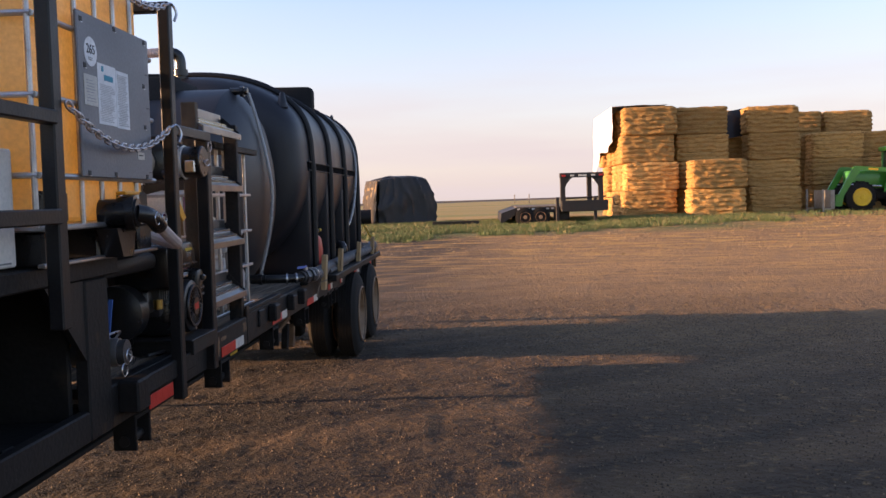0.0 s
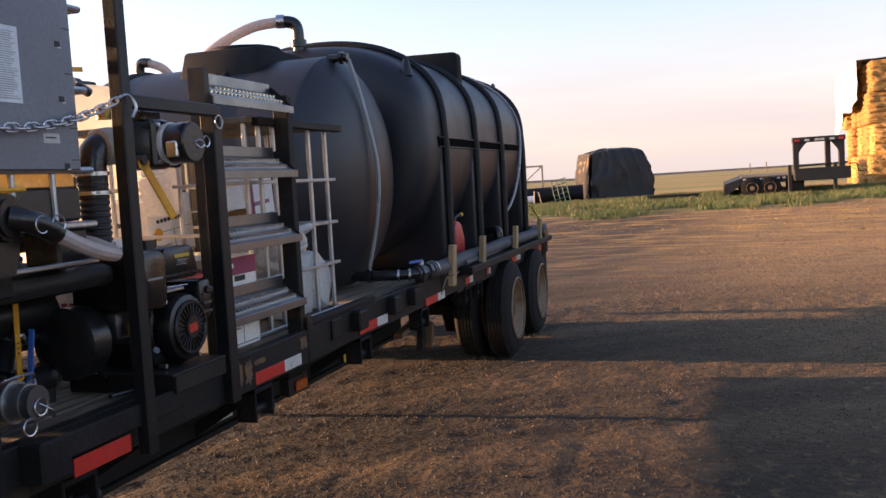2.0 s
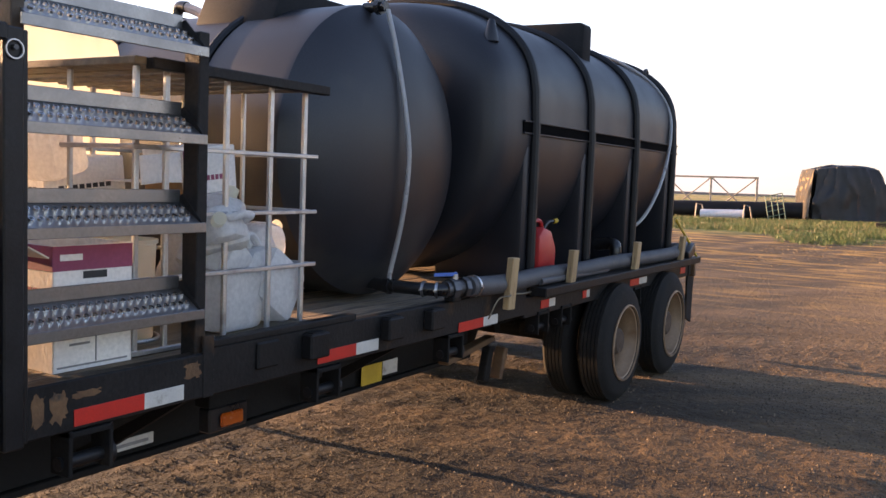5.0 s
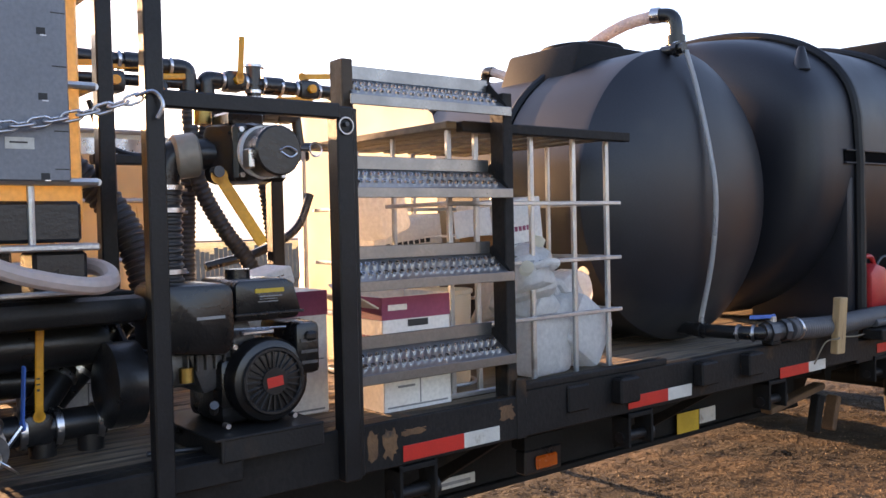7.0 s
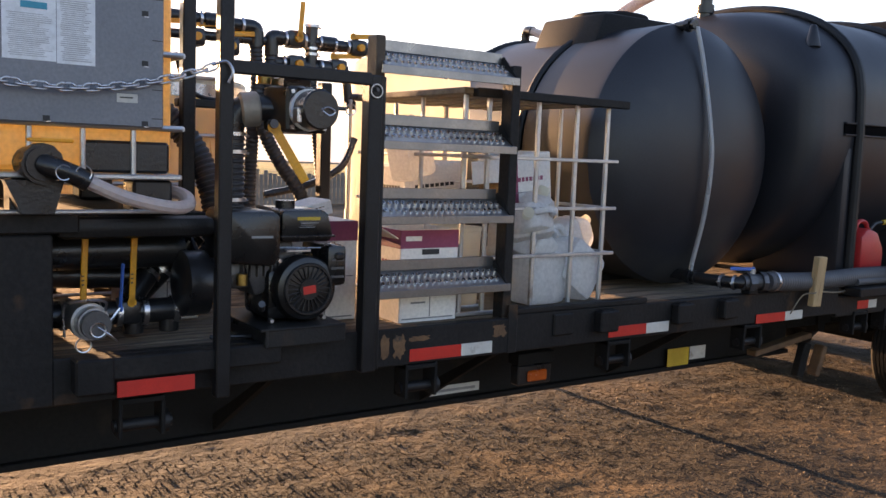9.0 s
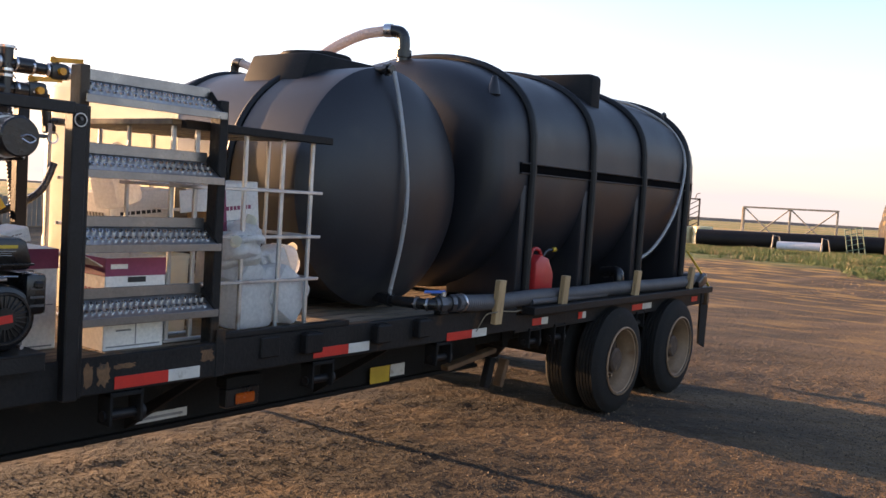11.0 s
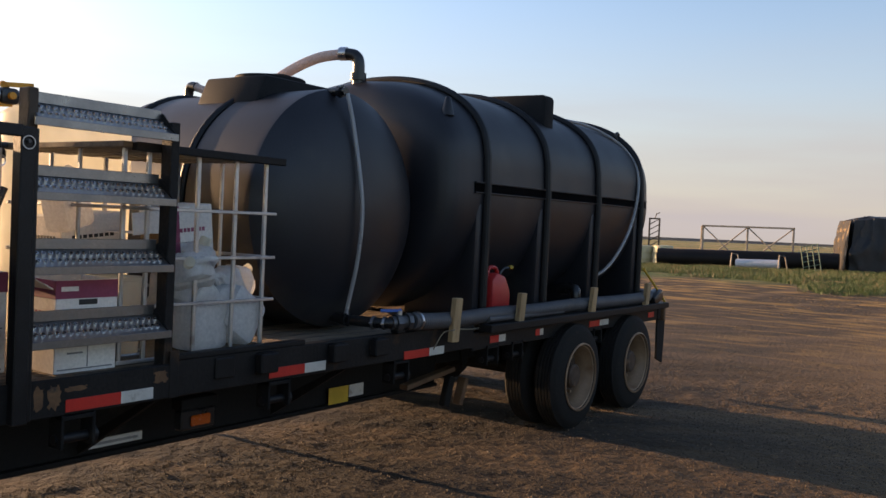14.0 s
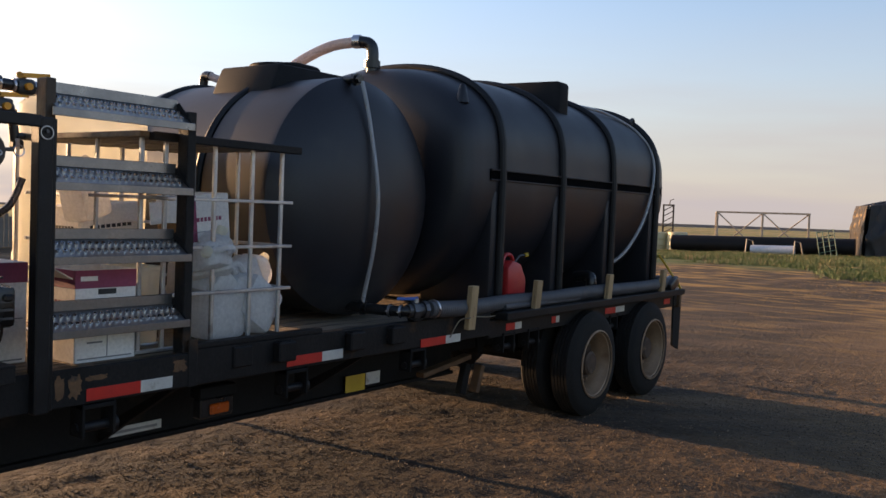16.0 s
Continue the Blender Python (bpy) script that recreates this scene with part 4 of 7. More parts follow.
def make_fill_pipe():
    t = thing("fill_hose", "pale suction hose on a black elbow over the tanks", "hose", (-1.35, 8.75, 2.84))
    t.matrix_basis = Matrix.Translation((0.045, 0, 0.02)) @ t.matrix_basis
    e = sweep(smooth_path([(-1.34, 8.75, 2.82), (-1.34, 8.75, 2.99), (-1.37, 8.74, 3.06), (-1.46, 8.71, 3.08)], 6), 0.05, 14)
    cyl((-1.34, 8.75, 2.86), (-1.34, 8.75, 2.92), 0.068, 12, e)
    part("elbow", e, BLACK_PLASTIC, t)
    part("clamp", cyl((-1.44, 8.715, 3.08), (-1.50, 8.695, 3.08), 0.056, 14), ZINC, t, "zinc band clamp")
    part("hose_run", sweep(smooth_path([(-1.46, 8.71, 3.08), (-1.7, 8.62, 3.04), (-1.95, 8.5, 2.9), (-2.15, 8.4, 2.7), (-2.35, 8.35, 2.45), (-2.45, 8.35, 2.0)]), 0.045, 12, None, (0.02, 0.003)), HOSE_CLEAR, t, "pale translucent hose")


make_fill_pipe()


# ---- distance ----
def gz(x, y):
    """The height of the ground in the far yard's own frame."""
    return ground_z(x - 0.55, y) + 0.26


def bale_mesh(size, seed):
    """A large square bale: flakes and strings make its sides uneven."""
    L, D, H = size
    bm = bmesh.new()
    bmesh.ops.create_cube(bm, size=1)
    bmesh.ops.subdivide_edges(bm, edges=bm.edges[:], cuts=27, use_grid_fill=True)
    for v in bm.verts:
        x, y, z = v.co
        k = 1 - 0.06 * (abs(x * 2) ** 6 + abs(y * 2) ** 6) * (1 if abs(z) < 0.49 else 1.5)
        layer = abs(math.sin((z + 0.5) * math.pi * 6 + 0.7 * noise.noise((x * 3, y * 3, seed)))) ** 0.5
        flake = 0.035 * noise.noise((x * 9 + seed, y * 9, z * 7)) + 0.03 * noise.noise((x * 23 + seed, y * 23, z * 17)) + 0.05 * (layer - 0.8) + 0.03 * noise.noise((x * 4, y * 4, z * 30 + seed))
        v.co = Vector((x * L * k, y * D * k, z * H * (1 - 0.012 * (abs(x * 2) ** 4)))) + Vector((x, y, 0)) * flake * 2.2 + Vector((0, 0, 0.04 * noise.noise((x * 7, y * 7, seed + z))))
    me = bpy.data.meshes.new("straw_bale")
    bm.to_mesh(me)
    bm.free()
    me.shade_smooth()
    me.set_sharp_from_angle(angle=radians(50))
    me.materials.append(HAY)
    return me


BALES = [bale_mesh((2.44, 1.24, 1.19), k * 3.7) for k in range(4)]


def bale(x, y, level, yaw=0.0, h=1.19, base=None, label="golden square straw bale in a tall stack"):
    z = gz(x, y) if base is None else base
    ob = new("straw_bale", BALES[random.randrange(4)])
    ob.matrix_basis = YARD @ Matrix.Translation((x + random.uniform(-0.09, 0.09), y + random.uniform(-0.12, 0.08), z + h * (level + 0.5) - 0.03)) @ Matrix.Rotation(radians(yaw - 1.5 + random.uniform(-2.0, 2.0)), 4, "Z")
    tagged(ob, label, "straw bale", "stacked straw bales")


def make_stacks():
    # main stack: bale sides face the yard, ends face the low sun
    for col, x in enumerate((9.35, 11.85)):
        for lv in range(4):
            bale(x + (0.1 if lv > 1 else 0.0) * (0.0), 39.6 + (0.8 if col else 0.0), lv, base=0.80)
    for row, y in enumerate((40.85, 42.1, 43.35, 44.6)):
        for lv in range(4 if row < 2 else 3):
            bale(9.35 - 0.05 * row, y, lv, base=0.80)
    for lv in range(2):
        bale(11.95, 38.2, lv, base=0.80, label="golden square straw bale in a low pile")
    for x, y, n in ((15.15, 41.2, 4), (13.6, 43.0, 4), (18.0, 43.5, 3), (18.3, 42.2, 3), (20.6, 42.5, 3), (17.6, 45.0, 4), (22.4, 41.6, 4), (20.0, 45.4, 4)):
        for lv in range(n):
            bale(x, y, lv, base=0.80)


make_stacks()


def cloth(name, grid, material, label, category):
    """A draped sheet from a grid of points, with thickness."""
    bm = bmesh.new()
    rows = [[bm.verts.new(p) for p in row] for row in grid]
    for r0, r1 in zip(rows, rows[1:]):
        for k in range(len(r0) - 1):
            bm.faces.new((r0[k], r0[k + 1], r1[k + 1], r1[k]))
    bmesh.ops.recalc_face_normals(bm, faces=bm.faces)
    bmesh.ops.solidify(bm, geom=bm.faces[:], thickness=0.012)
    return solo(name, bm, material, label, category, grid[0][0], deck=False)


def make_tarps():
    grid = []
    for i in range(15):
        u = i / 14
        row = []
        for j in range(13):
            v = j / 12
            y = 39.75 + 6.3 * v
            if u < 0.5:
                x, z = 10.3 - u * 4.76, 5.68 + 0.03 * math.sin(v * 9)
            else:
                x = 7.92 - 0.16 * math.sin(v * 14) * (u - 0.5) - 0.06
                z = 5.66 - (u - 0.5) * (2.7 + 0.8 * math.sin(v * 5.5 + 0.4) + 4.0 * v * v)
            row.append((x + 0.04 * noise.noise((u * 7, v * 7, 1)), y, z + 0.03 * noise.noise((u * 6, v * 6, 4))))
        grid.append(row)
    cloth("white_tarp", grid, TARP_WHITE, "white tarp draped over the top of the straw stack", "tarp")
    for x, y, z in ((13.6, 42.3, 5.6),):
        g = [[(x - 0.9 + 1.9 * i / 8, y - 0.1 - 0.05 * math.sin(i * 1.9) - 0.3 * (j / 6), z - 0.25 - 1.25 * (j / 6) + 0.3 * (i / 8)) for j in range(7)] for i in range(9)]
        cloth("dark_tarp", g, TARP_BLACK, "dark striped tarp hanging on the straw stack", "tarp")


make_tarps()


def make_covered_stack():
    """Bales under a black tarp on the grass, turned a little away from the low sun."""
    L, D, H = 2.75, 1.95, 2.48
    zb = gz(-1.6, 40) - 0.04
    place = Matrix.Translation((-1.62, 40.4, zb - 0.3)) @ Matrix.Rotation(radians(25), 4, "Z")
    bm = bmesh.new()
    bmesh.ops.create_cube(bm, size=1)
    bmesh.ops.subdivide_edges(bm, edges=bm.edges[:], cuts=31, use_grid_fill=True)
    for v in bm.verts:
        x, y, z = v.co
        up = z + 0.5
        k = 1 - 0.2 * up ** 4 - 0.05 * (abs(2 * x) ** 6 * abs(2 * y) ** 6)
        # slack folds run down the sides, sharper towards the hem
        n = noise.noise((x * 5 + y * 3, y * 4, z * 1.6))
        fold = (1 - abs(n) * 2.2) ** 3 if abs(n) < 0.45 else 0.0
        fold = 0.07 * fold + 0.12 * noise.noise((x * 3, y * 3, z * 2 + 4)) + 0.025 * noise.noise((x * 12, y * 12, z * 5))
        hem = 0.07 * max(0.0, 0.35 - up) * (1 + noise.noise((x * 9, y * 9, 2)))
        v.co = place @ Vector((x * L * (k + fold + hem), y * D * (k + fold + hem), H * up * (1 - 0.06 * abs(2 * x) ** 3 - 0.03 * abs(2 * y) ** 3) + 0.4 * fold * up))
    solo("hay_cover", bm, TARP_BLACK, "creased black tarp wrapped over a hay pile", "tarp", (-1.62, 40.4, zb), deck=False)
    g = []
    for i in range(17):
        u = i / 16 - 0.5
        row = []
        for j in range(15):
            up = 1.0 - j / 14 * (0.86 + 0.12 * noise.noise((i * 0.8, 1.0, 0)))
            kx = 0.5 * (1 - 0.13 * up ** 3) * L + 0.09 + 0.05 * noise.noise((i * 0.6, j * 0.5, 3)) + 0.03 * noise.noise((i * 1.7, j * 1.4, 3))
            row.append(place @ Vector((-kx, u * D * 0.97 * (1 - 0.13 * up ** 3), H * up * 0.93)))
        g.append(row)
    cloth("tan_tarp", g, TARP_TAN, "torn tan tarp over the end of the hay pile", "tarp")


make_covered_stack()


def make_gooseneck():
    zb = gz(5.5, 35.5)
    t = thing("gooseneck_trailer", "black gooseneck flatbed trailer parked on the grass", "trailer", (5.0, 38.0, zb), deck=False)
    t.matrix_basis = Matrix.Translation((0.2, 0, -0.12)) @ t.matrix_basis
    f = RUST_TRAILER
    for x in (4.92, 6.38):
        part("neck_post", box((x, 35.0, zb + 0.62), (x + 0.19, 35.2, zb + 2.0), 0.01), f, t)
    part("inner_post", box((5.98, 35.3, zb + 0.62), (6.16, 35.48, zb + 1.9), 0.01), f, t)
    for x in (4.74, 6.2):
        leg = part("landing_leg", box((x, 35.05, zb + 0.2), (x + 0.12, 35.17, zb + 1.12), 0.01), f, t)
        part("foot", cyl((x + 0.06, 35.11, zb - 0.02), (x + 0.06, 35.11, zb + 0.2), 0.04, 10), f, leg)
        part("foot", box((x - 0.03, 35.02, zb - 0.02), (x + 0.15, 35.2, zb + 0.01), 0.004), f, leg)
    part("neck_top", box((4.90, 34.95, zb + 1.86), (6.60, 35.22, zb + 2.04), 0.01), f, t)
    for x, s in ((5.11, 1), (6.38, -1)):
        part("corner_brace", prism([(x, zb + 1.86), (x + s * 0.28, zb + 1.86), (x + s * 0.2, zb + 1.80), (x + s * 0.06, zb + 1.62), (x, zb + 1.5)], "y", 35.0, 35.06), RUST_TRAILER, t)
    part("neck_beam", box((4.95, 34.98, zb + 0.55), (6.75, 35.25, zb + 0.97), 0.01), f, t)
    part("neck_rail", cyl((5.0, 35.3, zb + 1.05), (6.7, 35.3, zb + 1.1), 0.03, 8), f, t)
    for k, x in enumerate((4.98, 5.3, 5.62, 5.78, 6.1, 6.4)):
        part("reflector_tape", box((x, 34.93, zb + 1.9), (x + 0.15, 34.948, zb + 1.97), 0.001), RED_TAPE if k in (0, 5) else WHITE_TAPE, t)
    part("deck_frame", box((3.2, 35.4, zb + 0.53), (6.3, 41.5, zb + 0.74), 0.01), f, t)
    part("deck_boards", box((3.22, 35.42, zb + 0.744), (6.28, 41.48, zb + 0.78), 0.005), OLD_WOOD, t)
    for k in range(9):
        part("reflector_tape", box((3.25 + 0.19 * k, 35.38, zb + 0.66), (3.36 + 0.19 * k, 35.396, zb + 0.72), 0.001), WHITE_TAPE, t)
    part("beaver_tail", prism([(3.2, zb + 0.74), (3.2, zb + 0.5), (2.62, zb + 0.12), (2.58, zb + 0.2), (2.62, zb + 0.55)], "y", 35.4, 41.4), f, t)
    for y in (35.2, 40.9):
        for x in (3.55, 4.15):
            w = lathe((x, y, zb + 0.37), (0, 1, 0), [(0, 0.2), (0.01, 0.3), (0.04, 0.38), (0.2, 0.38), (0.23, 0.3), (0.24, 0.2)], 24)
            tw = part("wheel", w, TYRE, t)
            part("rim", lathe((x, y - 0.01, zb + 0.37), (0, 1, 0), [(0, 0.0), (0, 0.07), (0.03, 0.09), (0.03, 0.18), (0, 0.2), (0.03, 0.21)], 20), RIM, tw)
    part("tool_box", box((4.7, 35.5, zb + 0.22), (5.3, 35.9, zb + 0.55), 0.02), f, t)
    part("winch_handle", sweep([(6.7, 35.1, zb + 1.05), (6.95, 35.1, zb + 1.05), (7.0, 35.1, zb + 0.78), (7.15, 35.1, zb + 0.76)], 0.025, 6), f, t)
    zs = gz(1.0, 34.5)
    b = box((0.15, 34.45, zs - 0.02), (1.95, 34.62, zs + 0.2), 0.012)
    box((0.15, 34.40, zs + 0.17), (1.95, 34.67, zs + 0.2), 0.005, b)
    solo("steel_beam", b, RUST_TRAILER, "dark steel beam lying in the grass", "beam", (1.0, 34.5, zs), deck=False)
    for x, y in ((8.4, 118.0), (6.6, 121.0)):
        zf = gz(x, y)
        solo("fence_post", cyl((x, y, zf - 0.05), (x, y, zf + 1.2), 0.06, 8), FENCE_WOOD, "grey wooden fence post in the far field", "fence post", (x, y, zf), "far fence posts", deck=False)


make_gooseneck()


def make_tractor():
    x0, y0 = 18.35, 39.4
    zb = 0.78
    t = thing("tractor", "green tractor with yellow wheels and a front loader", "tractor", (x0, y0, zb), deck=False)

    def wheel(cx, cy, r, w):
        lugs = lathe((cx, cy, zb + r), (0, 1, 0), [(0, 0.55 * r), (0.02, 0.8 * r), (0.06, 0.93 * r), (0.08, r), (w - 0.08, r), (w - 0.06, 0.93 * r), (w - 0.02, 0.8 * r), (w, 0.55 * r)], 40)
        for k in range(22):
            a = 2 * math.pi * k / 22
            box((cx - 0.03, cy + 0.03, zb + r - 0.05 + 0.0), (cx + 0.03, cy + w - 0.03, zb + r + 0.05), 0.01, lugs, None)
            lugs.verts.ensure_lookup_table()
            new_v = lugs.verts[-24:]
            bmesh.ops.translate(lugs, vec=(r * math.cos(a), 0, r * math.sin(a)), verts=new_v)
        tw = part("wheel", lugs, TYRE, t)
        rim = lathe((cx, cy - 0.04, zb + r), (0, 1, 0), [(0.0, 0.0), (0.0, 0.14 * r), (0.03, 0.18 * r), (0.035, 0.48 * r), (0.0, 0.56 * r), (0.01, 0.62 * r), (0.06, 0.62 * r)], 32)
        part("rim", rim, TRACTOR_YELLOW, tw)

    wheel(18.05, y0 - 0.9, 0.62, 0.42)
    wheel(18.05, y0 + 0.55, 0.62, 0.42)
    wheel(20.35, y0 - 1.0, 0.95, 0.5)
    wheel(20.35, y0 + 0.6, 0.95, 0.5)
    part("hood", box((17.75, y0 - 0.42, zb + 0.95), (19.7, y0 + 0.42, zb + 1.75), 0.09), TRACTOR_GREEN, t)
    part("chassis", box((17.6, y0 - 0.3, zb + 0.5), (20.6, y0 + 0.3, zb + 0.97), 0.04), BLACK_PAINT, t)
    part("cab", box((19.6, y0 - 0.75, zb + 1.1), (21.0, y0 + 0.75, zb + 2.55), 0.08), GLASS_DARK, t, "dark glazed cab")
    part("cab_roof", box((19.45, y0 - 0.85, zb + 2.55), (21.1, y0 + 0.85, zb + 2.75), 0.06), TRACTOR_GREEN, t)
    for y in (y0 - 0.76, y0 + 0.7):
        part("cab_post", box((19.56, y, zb + 1.1), (19.64, y + 0.06, zb + 2.56), 0.01), TRACTOR_GREEN, t)
        arm = prism([(16.95, zb + 0.45), (17.15, zb + 0.4), (18.0, zb + 1.75), (19.5, zb + 1.6), (19.5, zb + 1.78), (17.85, zb + 1.93), (17.75, zb + 1.9)], "y", y - 0.05, y + 0.07)
        part("loader_arm", arm, TRACTOR_GREEN, t)
        part("loader_post", prism([(19.0, zb + 0.8), (19.25, zb + 0.8), (19.5, zb + 1.8), (19.25, zb + 1.8)], "y", y - 0.05, y + 0.07), TRACTOR_GREEN, t)
        part("ram", cyl((17.6, y, zb + 1.15), (18.9, y, zb + 1.05), 0.04, 10), ZINC, t)
        part("bracket", prism([(16.95, zb + 0.25), (17.25, zb + 0.25), (17.35, zb + 0.75), (17.0, zb + 0.75)], "y", y - 0.04, y + 0.06), TRACTOR_GREEN, t)
        part("yellow_mark", box((18.35, y - 0.055, zb + 1.73), (18.75, y - 0.05, zb + 1.82), 0.001, None, Matrix.Rotation(0.09, 4, "Y")), TRACTOR_YELLOW, t)
    part("fork_frame", box((16.72, y0 - 0.95, zb + 0.15), (16.9, y0 + 0.95, zb + 0.95), 0.02), PALE_STEEL, t, "pale steel bale fork frame")
    for y in (y0 - 0.95, y0 + 0.9):
        part("fork_upright", box((16.38, y, zb - 0.02), (16.46, y + 0.06, zb + 1.0), 0.01), PALE_STEEL, t)
        part("fork_brace", box((16.46, y, zb + 0.1), (16.74, y + 0.06, zb + 0.2), 0.01), PALE_STEEL, t)


make_tractor()


def make_left_clutter():
    y = 38.0
    zb = gz(-6, y) 
    zp = zb - 0.06
    axis = Vector((6.7, 0.8, 0.12))
    a = Vector((-9.5, y, zp + 0.35))
    solo("culvert_pipe", lathe(a, axis, [(0, 0.30), (0.0, 0.345), (6.8, 0.345), (6.8, 0.30)], 28), CULVERT, "long black culvert pipe lying on the grass", "pipe", (-6, y, zp), deck=False)
    t = thing("truss_frame", "pale steel truss frame standing behind the pipe", "frame", (-6.1, y + 0.9, zb), deck=False)
    yy = y + 0.9
    zt = zb + 1.62
    xs = (-8.0, -6.2, -4.45)
    for x in xs:
        part("post", box((x - 0.035, yy - 0.035, zb - 0.05), (x + 0.035, yy + 0.035, zt), 0.006), PALE_STEEL, t)
    part("top_bar", box((xs[0] - 0.04, yy - 0.04, zt - 0.03), (xs[2] + 0.04, yy + 0.04, zt + 0.04), 0.006), PALE_STEEL, t)
    for p, q in (((xs[0], zt), (xs[1] - 0.55, zb + 0.5)), ((xs[1], zt), (xs[0] + 0.5, zb + 0.5)), ((xs[1], zt), (xs[2] - 0.5, zb + 0.5)), ((xs[2], zt), (xs[1] + 0.4, zb + 0.5))):
        part("brace", cyl((p[0], yy, p[1]), (q[0], yy, q[1]), 0.026, 8), PALE_STEEL, t)
    part("back_brace", cyl((xs[0] - 0.08, yy + 0.05, zt), (xs[0] - 0.16, yy + 0.3, zb), 0.026, 8), PALE_STEEL, t)
    g = thing("cattle_panel", "green steel panel leaning on the pipe", "panel", (-3.3, y - 0.5, zb), deck=False)
    R = Matrix.Translation((-3.35, y - 0.6, zb)) @ Matrix.Rotation(radians(-14), 4, "Y") @ Matrix.Rotation(radians(-18), 4, "X")
    for k in range(4):
        x = -0.3 + 0.2 * k
        part("upright", cyl(R @ Vector((x, 0, 0)), R @ Vector((x, 0, 1.1)), 0.022, 6), GREEN_STEEL, g)
    for k in range(6):
        z = 0.1 + 0.2 * k
        part("crossbar", cyl(R @ Vector((-0.3, 0.03, z)), R @ Vector((0.3, 0.03, z)), 0.02, 6), GREEN_STEEL, g)
    r = thing("roll_carrier", "white roll in a small steel carrier", "carrier", (-5.3, y - 0.9, zb), deck=False)
    part("roll", cyl((-6.05, y - 0.9, zb + 0.22), (-4.5, y - 0.85, zb + 0.26), 0.17, 18), TARP_WHITE, r, "white plastic roll")
    for x in (-6.2, -4.45):
        fr = sweep([(x, y - 1.15, zb), (x, y - 1.0, zb + 0.6), (x + 0.1, y - 0.6, zb + 0.55), (x + 0.2, y - 0.55, zb)], 0.025, 6)
        part("side_frame", fr, PALE_STEEL, r)
    part("base_bar", box((-7.0, y - 1.1, zb), (-3.7, y - 1.02, zb + 0.08), 0.01), RUST_BAR, r)
    for k in range(3):
        x = -11.2 + 0.85 * k
        zz = gz(x, 38.5)
        d = lathe((x, 38.5, zz - 0.02), (0, 0, 1), [(0, 0.36), (0.02, 0.40), (0.28, 0.39), (0.30, 0.41), (0.56, 0.39), (0.58, 0.41), (0.82, 0.40), (0.85, 0.37), (0.85, 0.0)], 24)
        solo("plastic_drum", d, PALE_DRUM, "pale yellowish drum standing in the grass", "drum", (x, 38.5, zz), "drums in the grass", deck=False)
    m = thing("lattice_mast", "rusty lattice mast end", "mast", (-10.4, 40.0, gz(-10.4, 40)), deck=False)
    zz = gz(-10.4, 40)
    for x in (-10.75, -10.3):
        part("mast_leg", box((x - 0.03, 39.97, zz), (x + 0.03, 40.03, zz + 2.0), 0.005), RUST_TRAILER, m)
    for k in range(7):
        part("lattice", cyl((-10.75, 40, zz + 0.3 + 0.24 * k), (-10.3, 40, zz + 0.54 + 0.24 * k), 0.02, 6), RUST_TRAILER, m)
    part("hook", sweep([(-10.5, 40, zz + 2.0), (-10.45, 40, zz + 2.2), (-10.3, 40, zz + 2.25)], 0.02, 6), RUST_TRAILER, m)
    part("top_bar", box((-10.78, 39.97, zz + 1.96), (-10.27, 40.03, zz + 2.02), 0.005), RUST_TRAILER, m)


make_left_clutter()


# ---- frames and ladder on the near edge ----
def make_frame():
    t = thing("guard_frame", "black square-tube guard frame along the trailer's edge", "guard frame", (0.03, 4.5, 0.8))
    part("post", box((0.044, 4.486, 0.80), (0.096, 4.540, 2.60), 0.005), POST_PAINT, t)
    part("post", box((-0.02, 5.135, 0.815), (0.045, 5.20, 2.06), 0.005), POST_PAINT, t)
    part("crossbar", box((0.026, 4.540, 2.015), (0.068, 5.135, 2.065), 0.005), POST_PAINT, t)
    part("post", box((0.085, 3.29, 1.30), (0.135, 3.35, 2.75), 0.005), POST_PAINT, t)
    part("post", box((0.10, 2.1, 1.30), (0.17, 2.2, 2.75), 0.005), POST_PAINT, t)
    part("crossbar", box((0.10, 2.2, 1.955), (0.15, 3.29, 2.0), 0.005), POST_PAINT, t)
    part("crossbar", box((0.10, 2.2, 1.64), (0.15, 3.29, 1.69), 0.005), POST_PAINT, t)
    part("top_bar", box((-1.0, 4.49, 2.555), (0.044, 4.54, 2.60), 0.005), POST_PAINT, t)
    part("back_post", box((-0.80, 4.62, DECK_Z), (-0.74, 4.68, 2.60), 0.005), POST_PAINT, t)
    part("back_post", box((-1.06, 5.44, DECK_Z), (-1.0, 5.50, 2.10), 0.005), POST_PAINT, t)
    part("back_bar", box((-1.06, 4.68, 1.93), (-1.0, 5.44, 1.97), 0.005), POST_PAINT, t)
    part("post_foot", box((-0.035, 5.205, 0.815), (0.01, 5.235, 2.06), 0.003), POST_PAINT, t, "black hinge strip")
    a = [k * 2 * math.pi / 20 for k in range(21)]
    part("pin_ring", sweep([(0.052, 5.165 + 0.027 * math.cos(u), 1.995 + 0.027 * math.sin(u)) for u in a], 0.003, 6), ZINC, t, "zinc lynch-pin ring")
    part("pin", cyl((0.04, 5.165, 2.0), (0.06, 5.165, 2.0), 0.008, 8), ENGINE_GREY, t)


make_frame()


